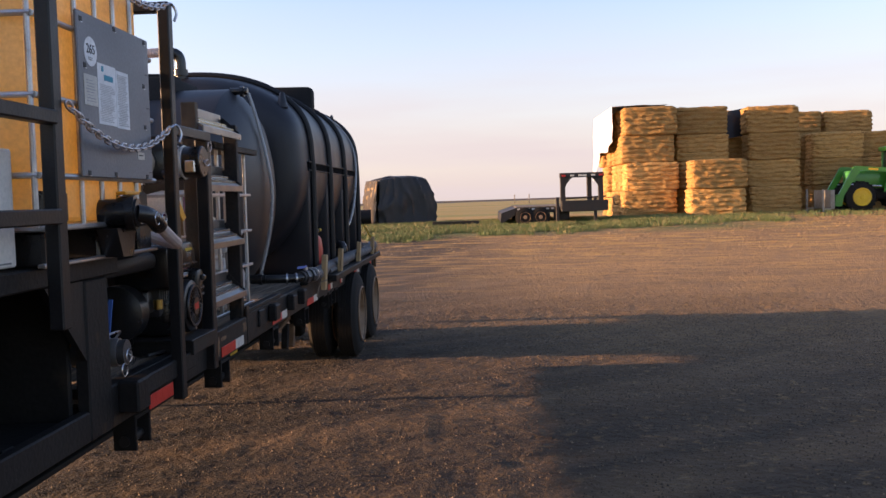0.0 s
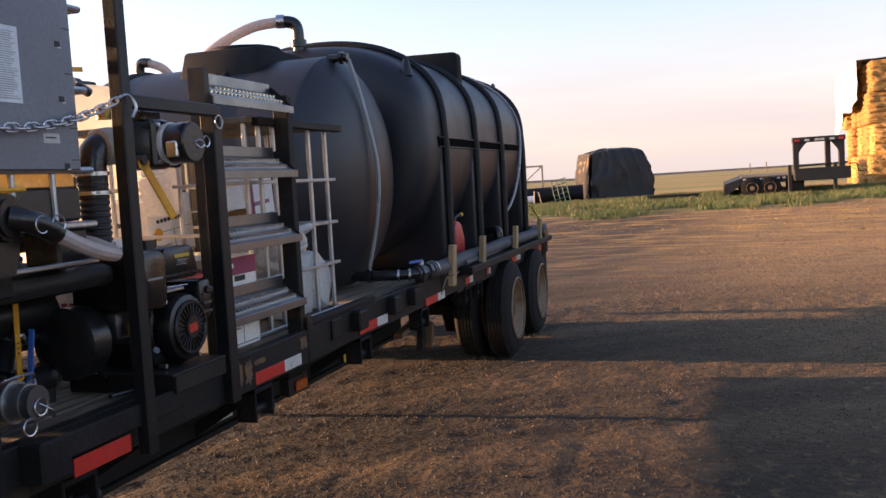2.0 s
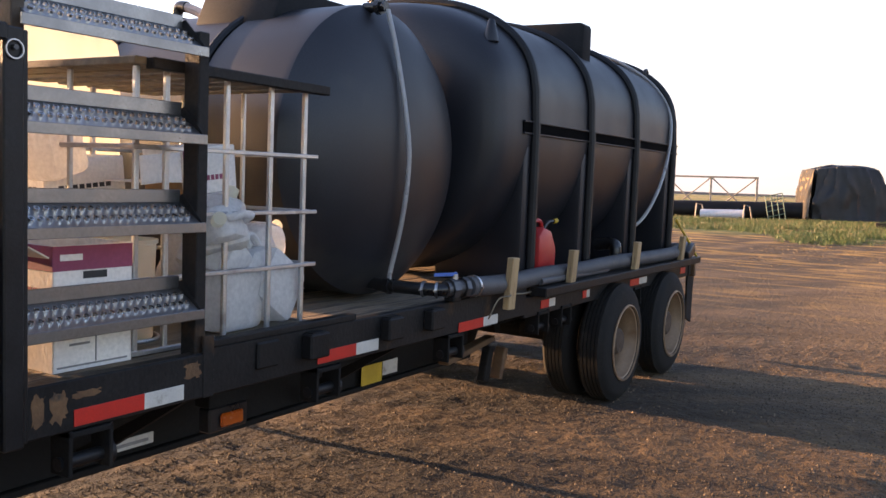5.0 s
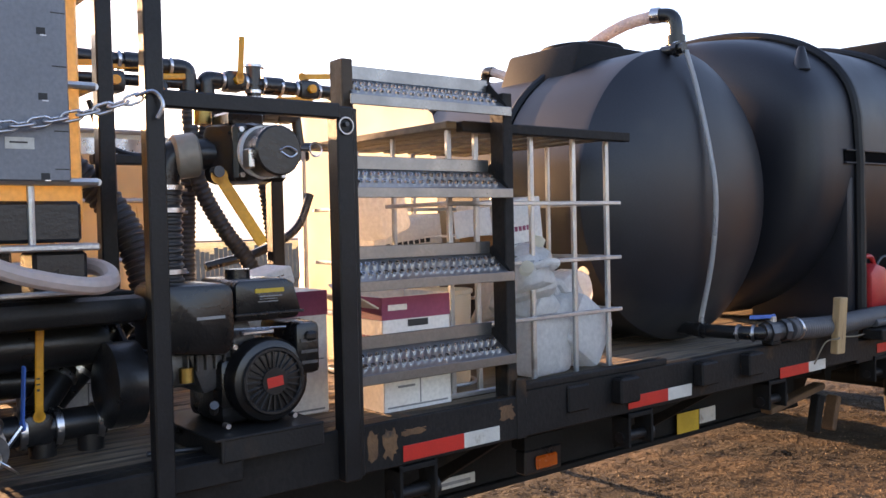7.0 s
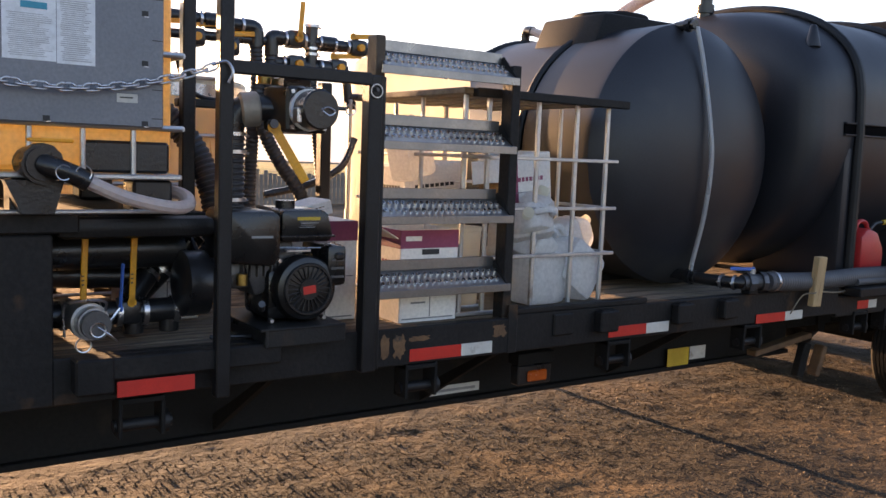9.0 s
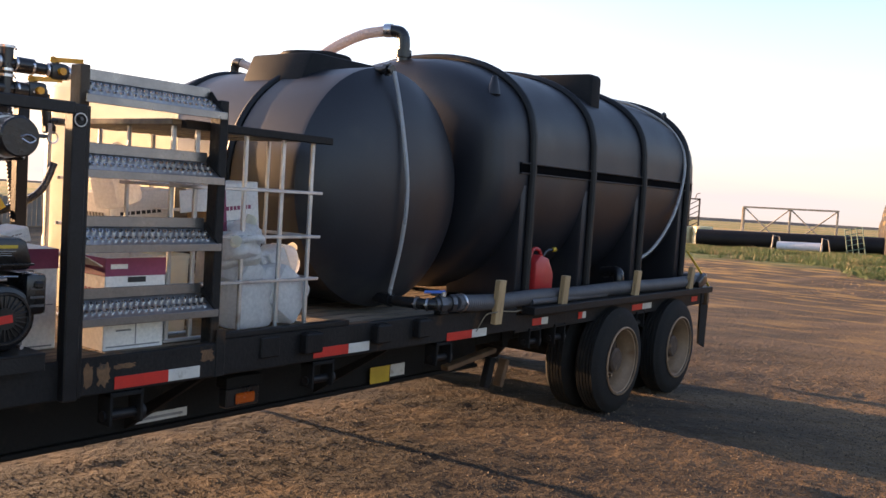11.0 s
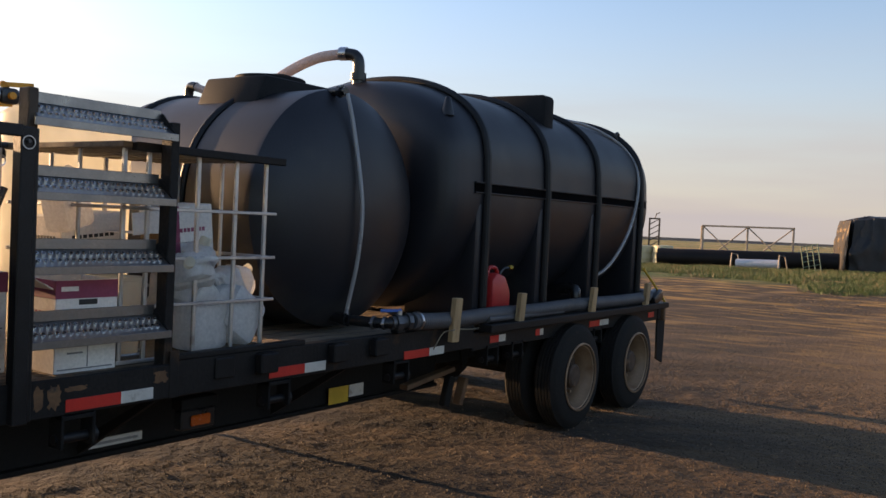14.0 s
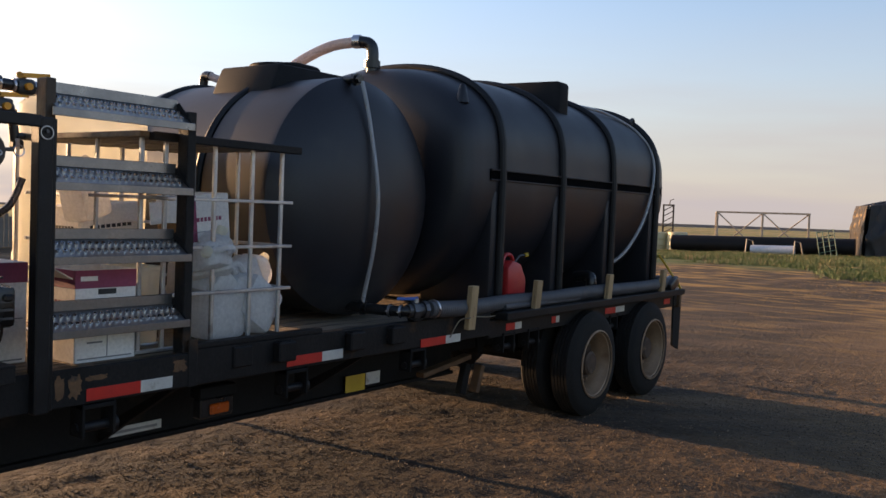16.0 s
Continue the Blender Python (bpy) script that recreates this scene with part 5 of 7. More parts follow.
def make_ladder():
    t = thing("folding_ladder", "steel folding ladder with four perforated treads and rusty stiles", "ladder", (-0.05, 5.55, 0.82))
    y0, y1 = 5.235, 5.93
    part("stile", box((-0.11, y0 - 0.03, 0.82), (-0.03, y0 + 0.015, 2.235), 0.004), STILE, t, "brown rusty stile")
    part("stile", box((-0.10, y1, 0.82), (-0.02, y1 + 0.05, 2.17), 0.004), RAIL_PAINT, t, "dark rusty stile")
    part("foot_angle", box((-0.01, y1 + 0.02, 0.815), (0.004, y1 + 0.075, 1.05), 0.003), RAIL_PAINT, t)
    for n, z in enumerate((2.108, 1.793, 1.472, 1.15)):
        # a tread tipped towards the viewer: front lip, perforated face, back lip, end plate
        f, b = Vector((0.005, 0, z + 0.0)), Vector((-0.115, 0, z + 0.075))
        tread = part("tread", prism([(f.x, f.z - 0.03), (f.x, f.z), (b.x, b.z), (b.x - 0.004, b.z), (f.x - 0.008, f.z - 0.006), (f.x - 0.008, f.z - 0.03)], "y", y0, y1), TREAD, t, "perforated galvanised tread")
        part("back_lip", box((b.x - 0.004, y0, b.z - 0.002), (b.x + 0.006, y1, b.z + 0.046), 0.002), TREAD_LIP, tread)
        part("front_lip", box((f.x - 0.006, y0 - 0.02, f.z - 0.032), (f.x + 0.004, y1 + 0.02, f.z + 0.004), 0.002), TREAD_LIP, tread)
        part("end_plate", prism([(f.x, f.z - 0.035), (f.x, f.z + 0.01), (b.x + 0.02, b.z + 0.03), (b.x, b.z + 0.02), (b.x - 0.0, b.z - 0.05)], "y", y1 - 0.004, y1 + 0.002), RAIL_PAINT, tread)
        d = (b - f).normalized()
        nrm = Vector((-d.z, 0, d.x)) if d.x > 0 else Vector((d.z, 0, -d.x))
        cups = bmesh.new()
        for row in range(2):
            for k in range(20):
                p = f + d * (0.045 + 0.055 * row) + Vector((0, y0 + 0.035 + k * 0.033 + (0.016 if row % 2 else 0), 0))
                lathe(p - nrm * 0.002, nrm, [(0.0, 0.0125), (0.012, 0.010), (0.012, 0.007), (0.002, 0.006)], 8, cups)
        cup = part("grip_relief", cups, TREAD_CUP, tread, "raised grip holes")
        tagged(cup, kind="stuff")


make_ladder()


# ---- chains ----
def make_chain(p0, p1, sag, links, label):
    t = thing("safety_chain", label, "chain", p1, "chains across the totes")
    bm = bmesh.new()
    ring = []
    for k in range(14):
        a = 2 * math.pi * k / 14
        ring.append(Vector((0.019 * math.cos(a) + (0.011 if math.cos(a) > 0 else -0.011), 0.0125 * math.sin(a), 0)))
    sweep(ring + [ring[0]], 0.0042, 6, bm)
    me = bpy.data.meshes.new("chain_link")
    bm.to_mesh(me)
    bm.free()
    me.shade_smooth()
    me.materials.append(ZINC)
    p0, p1 = Vector(p0), Vector(p1)
    pt = lambda u: p0.lerp(p1, u) - Vector((0, 0, sag * 4 * u * (1 - u)))  # noqa: E731
    for k in range(links):
        u = (k + 0.5) / links
        d = (pt(u + 0.01) - pt(u - 0.01)).normalized()
        q = d.to_track_quat("X", "Z").to_matrix().to_4x4()
        share("chain_link", me, t, Matrix.Translation(pt(u)) @ q @ Matrix.Rotation(radians(20 if k % 2 else 100), 4, "X"))
    part("hook", sweep(smooth_path([p1 + Vector((0.01, -0.02, 0)), p1 + Vector((0.02, 0.03, 0.015)), p1 + Vector((0.035, 0.05, -0.02)), p1 + Vector((0.03, 0.035, -0.06))]), 0.006, 6), ZINC, t, "zinc grab hook")


make_chain((0.145, 3.36, 2.03), (0.085, 4.475, 2.035), 0.115, 27, "bright zinc chain hung across the grey plate")
make_chain((0.145, 3.36, 2.66), (0.085, 4.475, 2.575), 0.10, 27, "bright zinc chain hung across the tote's top")


# ---- totes in wire cages ----
def bars(parent, x, y0, y1, z0, z1, rows, material=GREY_INK, seed=1, name="print_line"):
    """Unreadable print: thin bars of uneven length on a face that looks along +x."""
    rnd = random.Random(seed)
    bm = bmesh.new()
    for k in range(rows):
        z = z1 - (z1 - z0) * (k + 0.5) / rows
        h = (z1 - z0) / rows * rnd.uniform(0.25, 0.45)
        box((x, y0 + rnd.uniform(0, 0.12) * (y1 - y0), z - h / 2), (x + 0.0012, y1 - rnd.uniform(0, 0.3) * (y1 - y0), z + h / 2), 0, bm)
    return tagged(part(name, bm, material, parent, smooth=False), kind="stuff")


def make_tote(y0, y1, liquid, label, plate, x1=-0.07, drop=0.0):
    x0, zb, zt = x1 - 1.0, 1.63 - drop, 2.66 - drop
    t = thing("cage_tote", label, "tote", (x1 - 0.5, (y0 + y1) / 2, 1.495 - drop), "totes in wire cages")
    body = box((x0 + 0.03, y0 + 0.02, zb + 0.01), (x1 - 0.03, y1 - 0.015, zt - 0.03), 0.06)
    part("bottle", body, liquid, t, "amber liquid in a milky bottle")
    # black tray panels low on the front
    mid = (y0 + y1) / 2 + 0.05
    if plate:
        for a, b in ((y0 + 0.05, mid - 0.32), (mid + 0.12, y1 - 0.04)):
            part("corner_guard", box((x1 - 0.045, a, zb + 0.008), (x1 - 0.016, b, zb + 0.12), 0.01), BLACK_PLASTIC, t, "black plastic bottom guard")
    for z in (1.80 - drop, 2.06 - drop, 2.32 - drop, 2.62 - drop):
        for x in (x1 + 0.0, x0):
            part("cage_bar", cyl((x, y0, z), (x, y1, z), 0.011, 8), GALV, t)
        for y in (y0, y1):
            part("cage_bar", cyl((x0, y, z), (x1, y, z), 0.011, 8), GALV, t)
    n = 7
    for k in range(n - 1 if plate else n):
        y = y0 + (y1 - y0) * k / (n - 1)
        for x in (x1 - 0.014, x0 + 0.014):
            part("cage_upright", cyl((x, y, zb), (x, y, 2.63 - drop), 0.010, 8), GALV, t)
    for k in range(1, 5):
        x = x0 + (x1 - x0) * k / 5
        for y in ((y0 + 0.014,) if plate else (y0 + 0.014, y1 - 0.014)):
            part("cage_upright", cyl((x, y, zb), (x, y, 2.63 - drop), 0.010, 8), GALV, t)
    pal = box((x0, y0, 1.615 - drop), (x1 + 0.01, y1, 1.635 - drop), 0.005)
    part("pallet_sheet", pal, GALV, t, "galvanised pallet sheet")
    for y in (y0 + 0.03, (y0 + y1) / 2 - 0.06, y1 - 0.17):
        for x in (x1 - 0.15, x0):
            part("pallet_foot", box((x, y, 1.495 - drop), (x + 0.14, y + 0.14, 1.615 - drop), 0.01), BLACK_PLASTIC, t, "black pallet foot")
    for x in (x1 - 0.02, x0 + 0.01):
        part("pallet_runner", box((x, y0, 1.495 - drop), (x + 0.025, y1, 1.51 - drop), 0.004), GALV, t)
    if not plate:
        return t
    pl = part("name_plate", box((x1 + 0.012, 3.625, 1.80), (x1 + 0.024, 4.29, 2.39), 0.004), GREY_PANEL, t, "grey plate with paper labels and slots")
    xf = x1 + 0.024
    for y, z in ((3.905, 1.815), (4.225, 1.812), (4.225, 2.02), (4.225, 2.19), (3.675, 2.0), (3.675, 1.815), (3.675, 2.2), (3.945, 2.375), (4.245, 2.375), (3.655, 2.36)):
        part("slot_hole", box((xf, y - 0.011, z - 0.009), (xf + 0.0015, y + 0.011, z + 0.009), 0), BLACK_INK, pl)
        part("slot_lip", box((xf, y - 0.002, z - 0.012), (xf + 0.003, y + 0.013, z - 0.009), 0), ZINC, pl)
    for k, z in enumerate((1.83, 1.93, 2.1, 2.24)):
        part("press_line", box((xf, 4.250, z), (xf + 0.001, 4.287, z + 0.003), 0), BLACK_INK, pl)
    sign = part("round_sign", lathe((xf, 3.725, 2.255), (1, 0, 0), [(0, 0.053), (0.0015, 0.053)], 32), PAPER, pl, "round white sticker with a number")
    text_mesh("265", 0.048, on_x(xf + 0.002, 3.725, 2.262), BLACK_INK, "sticker_number", sign)
    bars(sign, xf + 0.0016, 3.700, 3.750, 2.222, 2.236, 2, GREY_INK, 5)
    doc = part("paper_label", box((xf, 3.775, 2.0), (xf + 0.0015, 3.937, 2.225), 0), PAPER, pl, "white document label")
    part("logo_block", box((xf + 0.0015, 3.810, 2.196), (xf + 0.003, 3.827, 2.216), 0), TEAL_INK, doc, "teal logo shapes")
    part("logo_bar", box((xf + 0.0015, 3.830, 2.165), (xf + 0.003, 3.910, 2.186), 0), TEAL_INK, doc)
    bars(doc, xf + 0.0016, 3.787, 3.927, 2.01, 2.15, 22, PALE_INK, 7)
    doc2 = part("paper_label", box((xf, 3.939, 1.996), (xf + 0.0015, 4.060, 2.218), 0), PAPER, pl, "white document label")
    bars(doc2, xf + 0.0016, 3.950, 4.050, 2.005, 2.205, 30, PALE_INK, 9)
    doc3 = part("paper_label", box((xf, 3.660, 2.06), (xf + 0.0015, 3.770, 2.17), 0), PAPER_OLD, pl, "creased clear label")
    bars(doc3, xf + 0.0016, 3.675, 3.755, 2.07, 2.155, 8, PALE_INK, 11)
    tag_ = part("paper_tag", box((xf, 4.130, 1.882), (xf + 0.0015, 4.200, 1.912), 0), PAPER_OLD, pl, "small handwritten tag")
    bars(tag_, xf + 0.0016, 4.137, 4.190, 1.892, 1.906, 1, BLACK_INK, 3)
    return t


OUT = 0.045
make_tote(3.35, 4.365, TOTE_YELLOW, "wire-caged tote of amber liquid with a grey label plate", True, OUT)
make_tote(2.28, 3.36, TOTE_YELLOW, "wire-caged tote of amber liquid beside another tote", False, -0.62)
make_tote(4.04, 5.06, TOTE_EMPTY, "wire-caged milky tote standing low on the main deck", False, -1.38, 0.52)


def make_tote_valve():
    t = thing("tote_valve", "black tote valve with a yellow handle and pale hose", "valve", (0.0, 3.95, 1.5))
    t.matrix_basis = Matrix.Translation((0.1, -0.07, 0)) @ t.matrix_basis
    v = cyl((-0.08, 3.93, 1.665), (0.06, 3.95, 1.665), 0.055, 16)
    cyl((0.02, 3.945, 1.665), (0.05, 3.95, 1.665), 0.068, 12, v)
    box((-0.02, 3.91, 1.66), (0.05, 3.99, 1.73), 0.02, v)
    part("valve_body", v, BLACK_PLASTIC, t)
    part("handle", box((-0.01, 3.91, 1.735), (0.03, 4.05, 1.748), 0.004), HANDLE_YELLOW, t, "yellow lever")
    part("spout", sweep(smooth_path([(0.05, 3.95, 1.665), (0.08, 3.98, 1.655), (0.09, 4.03, 1.635), (0.09, 4.08, 1.61)], 5), 0.034, 12), BLACK_PLASTIC, t)
    for p in ((0.085, 4.0), (0.09, 4.06)):
        ring = [(p[0] + 0.03, p[1] + 0.024 * math.cos(a), 1.64 + 0.024 * math.sin(a)) for a in [k * 2 * math.pi / 16 for k in range(17)]]
        part("pull_ring", sweep(ring, 0.0025, 5), ZINC, t)
    part("drip_tray", prism([(3.84, 1.61), (4.02, 1.61), (3.99, 1.50), (3.89, 1.50)], "x", -0.06, 0.02), BLACK_PLASTIC, t)
    part("drain_hose", sweep(smooth_path([(0.09, 4.06, 1.62), (0.09, 4.2, 1.56), (0.06, 4.36, 1.525), (-0.02, 4.45, 1.53), (-0.12, 4.46, 1.56), (-0.22, 4.40, 1.57), (-0.3, 4.30, 1.56)]), 0.024, 10), HOSE_CLEAR, t, "milky drain hose")


make_tote_valve()


# ---- cartons ----
def islands(bm):
    """Each loose piece of a mesh as a mesh of its own."""
    bm.verts.index_update()
    seen, out = set(), []
    for v in bm.verts:
        if v.index in seen:
            continue
        stack, group = [v], []
        seen.add(v.index)
        while stack:
            u = stack.pop()
            group.append(u)
            for e in u.link_edges:
                w = e.other_vert(u)
                if w.index not in seen:
                    seen.add(w.index)
                    stack.append(w)
        one = bmesh.new()
        place = {u.index: one.verts.new(u.co) for u in group}
        for f in {f for u in group for f in u.link_faces}:
            one.faces.new([place[u.index] for u in f.verts])
        bmesh.ops.recalc_face_normals(one, faces=one.faces)
        out.append(one)
    bm.free()
    return out


def carton(name, lo, hi, label, printed=None, open_top=False, turn=None, band=True, ink=MAROON, text_rows=True, upright=False):
    lo, hi = Vector(lo), Vector(hi)
    c = (lo + hi) / 2
    root = thing(name, label, "carton", (c.x, c.y, lo.z), "cartons on the deck")
    rot = turn or Matrix()
    M = Matrix.Translation(c) @ rot @ Matrix.Translation(-c)

    def add(nm, bm, m, lab=""):
        bm.transform(M)
        if nm in ("product_mark", "print_line"):
            for one in islands(bm):
                part(nm, one, m, root, lab)
            return None
        return part(nm, bm, m, root, lab)

    if open_top:
        tck = 0.006
        add("bottom", box((lo.x + tck, lo.y + tck, lo.z), (hi.x - tck, hi.y - tck, lo.z + tck), 0.001), CARTON)
        for p, q in (((lo.x, lo.y, lo.z), (lo.x + tck, hi.y, hi.z)), ((hi.x - tck, lo.y, lo.z), (hi.x, hi.y, hi.z)), ((lo.x, lo.y, lo.z), (hi.x, lo.y + tck, hi.z)), ((lo.x, hi.y - tck, lo.z), (hi.x, hi.y, hi.z))):
            add("side_panel", box(p, q, 0.001), CARTON)
        add("inside", box((lo.x + 0.008, lo.y + 0.008, lo.z + 0.01), (hi.x - 0.008, hi.y - 0.008, lo.z + 0.03), 0), CARTON_IN)
        fl = box((lo.x + 0.01, lo.y - 0.10, hi.z - 0.02), (hi.x - 0.01, lo.y, hi.z - 0.014), 0.001, None, Matrix.Rotation(-0.5, 4, "X"))
        add("flap", fl, CARTON, "raised carton flap")
        fl2 = box((lo.x - 0.1, lo.y + 0.01, hi.z + 0.005), (lo.x, hi.y - 0.01, hi.z + 0.011), 0.001, None, Matrix.Rotation(0.5, 4, "Y"))
        add("flap", fl2, CARTON, "raised carton flap")
    else:
        add("body", box(lo, hi, 0.006), CARTON)
    H, W = hi.z - lo.z, hi.y - lo.y
    e = 0.0015
    if band:
        add("print_band", box((hi.x, lo.y, hi.z - 0.2 * H), (hi.x + e, hi.y, hi.z - 0.002), 0), ink, "maroon printed band")
        add("print_band", box((lo.x, lo.y - e, hi.z - 0.2 * H), (hi.x, lo.y, hi.z - 0.002), 0), ink)
        add("brand_mark", box((hi.x + e, lo.y + 0.08 * W, hi.z - 0.12 * H), (hi.x + 2 * e, lo.y + 0.35 * W, hi.z - 0.07 * H), 0), CARTON)
        add("hand_hole", box((hi.x + e, lo.y + 0.36 * W, hi.z - 0.27 * H), (hi.x + 2 * e, lo.y + 0.66 * W, hi.z - 0.21 * H), 0.004), BLACK_INK)
    if upright:
        add("print_band", box((hi.x, lo.y, lo.z + 0.02), (hi.x + e, lo.y + 0.24 * W, hi.z - 0.002), 0), ink, "maroon printed side band")
        add("flap", box((lo.x + 0.01, lo.y - 0.22, hi.z - 0.14), (hi.x - 0.01, lo.y - 0.004, hi.z - 0.134), 0.001, None, Matrix.Rotation(-0.08, 4, "X")), CARTON, "open carton flap")
        add("flap", box((hi.x - 0.016, lo.y - 0.22, hi.z - 0.14), (hi.x - 0.010, lo.y - 0.004, hi.z - 0.02), 0.001), CARTON, "open carton flap")
        add("inside", box((lo.x + 0.01, lo.y - 0.003, lo.z + 0.05), (hi.x - 0.012, lo.y - 0.001, hi.z - 0.15), 0), CARTON_IN)
    w2 = bmesh.new()
    y = lo.y + 0.16 * W
    for k in range(8):
        h = 0.06 * H
        box((hi.x, y, hi.z - 0.40 * H), (hi.x + e, y + 0.06 * W, hi.z - 0.40 * H + h), 0, w2)
        y += 0.083 * W
    add("product_mark", w2, ink if printed is None else printed)
    if text_rows:
        r = bmesh.new()
        for z0, z1 in ((0.03, 0.045), (0.44, 0.45)):
            box((hi.x, lo.y + 0.05 * W, lo.z + z0 * H), (hi.x + e, hi.y - 0.06 * W, lo.z + z1 * H), 0, r)
        box((hi.x, lo.y + 0.52 * W, lo.z + 0.05 * H), (hi.x + e, lo.y + 0.535 * W, lo.z + 0.45 * H), 0, r)
        box((hi.x, lo.y + 0.2 * W, lo.z + 0.2 * H), (hi.x + e, lo.y + 0.45 * W, lo.z + 0.22 * H), 0, r)
        add("print_line", r, GREY_INK)
        s = bmesh.new()
        yy = lo.x + 0.15 * (hi.x - lo.x)
        for k in range(7):
            box((yy, lo.y - e, hi.z - 0.42 * H), (yy + 0.07 * (hi.x - lo.x), lo.y, hi.z - 0.34 * H), 0, s)
            yy += 0.1 * (hi.x - lo.x)
        add("product_mark", s, ink if printed is None else printed)
    return root


carton("product_carton", (-0.46, 5.435, DECK_Z), (-0.16, 5.755, 1.40), "open white carton with maroon print on the deck", open_top=True)
carton("product_carton", (-0.75, 4.97, DECK_Z), (-0.34, 5.31, 1.43), "closed white carton with a maroon top band")
carton("product_carton", (-0.95, 4.36, DECK_Z), (-0.62, 4.66, 1.36), "white carton with blue print on the deck", BLUE_INK, band=False, ink=BLUE_INK)
carton("product_carton", (-0.74, 6.29, 1.40), (-0.48, 6.60, 1.775), "open white carton with side print tipped over jugs", turn=Matrix.Rotation(0.10, 4, "X"), band=False, upright=True)
dotted = carton("product_carton", (-1.12, 5.86, 1.38), (-0.82, 6.26, 1.70), "white carton with an orange dot lying on jugs", BLACK_INK, turn=Matrix.Rotation(0.1, 4, "X"), band=False, ink=BLACK_INK)
part("orange_dot", lathe((-0.818, 5.93, 1.50), (1, 0, 0), [(0, 0.035), (0.002, 0.035)], 20), HANDLE_YELLOW, dotted, "printed orange dot")
carton("product_carton", (-0.55, 2.72, 1.505), (-0.03, 3.33, 1.885), "white carton with a green corner and striped print", BLACK_INK, band=False, ink=GREY_INK)
carton("small_carton", (-0.62, 5.02, 1.432), (-0.42, 5.22, 1.50), "small flat white carton on a larger one", band=False, ink=RUST_BAR, turn=Matrix.Rotation(0.25, 4, "X"))


def carton_green():
    t = thing("carton_label", "green striped print on the white carton", "print", (-0.03, 2.98, 1.7))
    p = prism([(2.75, 1.86), (2.9, 1.875), (2.80, 1.80), (2.75, 1.78)], "x", -0.0285, -0.027)
    part("green_corner", p, GREEN_INK, t)
    part("green_corner", prism([(2.96, 1.875), (3.06, 1.875), (3.02, 1.84)], "x", -0.0285, -0.027), GREEN_INK, t)
    bars(t, -0.0285, 2.76, 3.22, 1.53, 1.62, 8, GREY_INK, 21)
    bars(t, -0.0285, 2.76, 3.22, 1.70, 1.72, 2, GREY_INK, 22)


carton_green()


# ---- the open cage of empty jugs ----
def make_cage():
    x1, x0, y0, y1, z0, z1 = -0.175, -1.19, 5.78, 6.765, 0.975, 2.035
    t = thing("wire_cage", "open galvanised wire cage used as a jug bin", "cage", (-0.72, 6.25, DECK_Z))
    for z in (0.985, 1.255, 1.495, 1.745):
        for x in (x0, x1):
            part("cage_bar", box((x - 0.009, y0 - 0.02, z - 0.009), (x + 0.009, y1 + 0.03, z + 0.009), 0.003), GALV, t)
        for y in (y0, y1):
            part("cage_bar", box((x0, y - 0.009, z - 0.009), (x1, y + 0.009, z + 0.009), 0.003), GALV, t)
    for x, row in ((x1 - 0.016, (5.79, 5.93, 6.08, 6.24, 6.50, 6.72)), (x0 + 0.016, (5.70, 6.0, 6.35, 6.78))):
        for y in row:
            part("cage_upright", box((x - 0.011, y - 0.011, z0), (x + 0.011, y + 0.011, z1), 0.004), GALV, t)
    for k in (1, 3):
        x = x0 + (x1 - x0) * k / 5
        for y in (y0, y1 - 0.05):
            part("cage_upright", box((x - 0.011, y + 0.012, z0), (x + 0.011, y + 0.03, z1), 0.004), GALV, t)
    for k in range(7):
        y = y0 - 0.03 + k * 0.152
        b = thing("pallet_board", "grey weathered board lying on the wire cage", "board", (-0.7, y + 0.06, z1), "boards over the cage")
        part("board", box((x0 - 0.05, y, z1), (x1 + 0.04 - random.random() * 0.02, y + (0.13 if k == 0 else 0.10), z1 + 0.03), 0.004), OLD_WOOD, b)
    e = thing("edge_bar", "dark bar along the cage's top edge", "bar", (-0.19, 6.3, z1))
    part("bar", box((-0.155, 5.80, z1 - 0.012), (-0.11, 6.80, z1 + 0.03), 0.004), RAIL_PAINT, e)
    solo("cage_floor", box((x0, y0, DECK_Z), (x1, y1, DECK_Z + 0.012), 0.003), OLD_WOOD, "thin board floor under the jugs", "board", (-0.7, 6.2, DECK_Z))


make_cage()


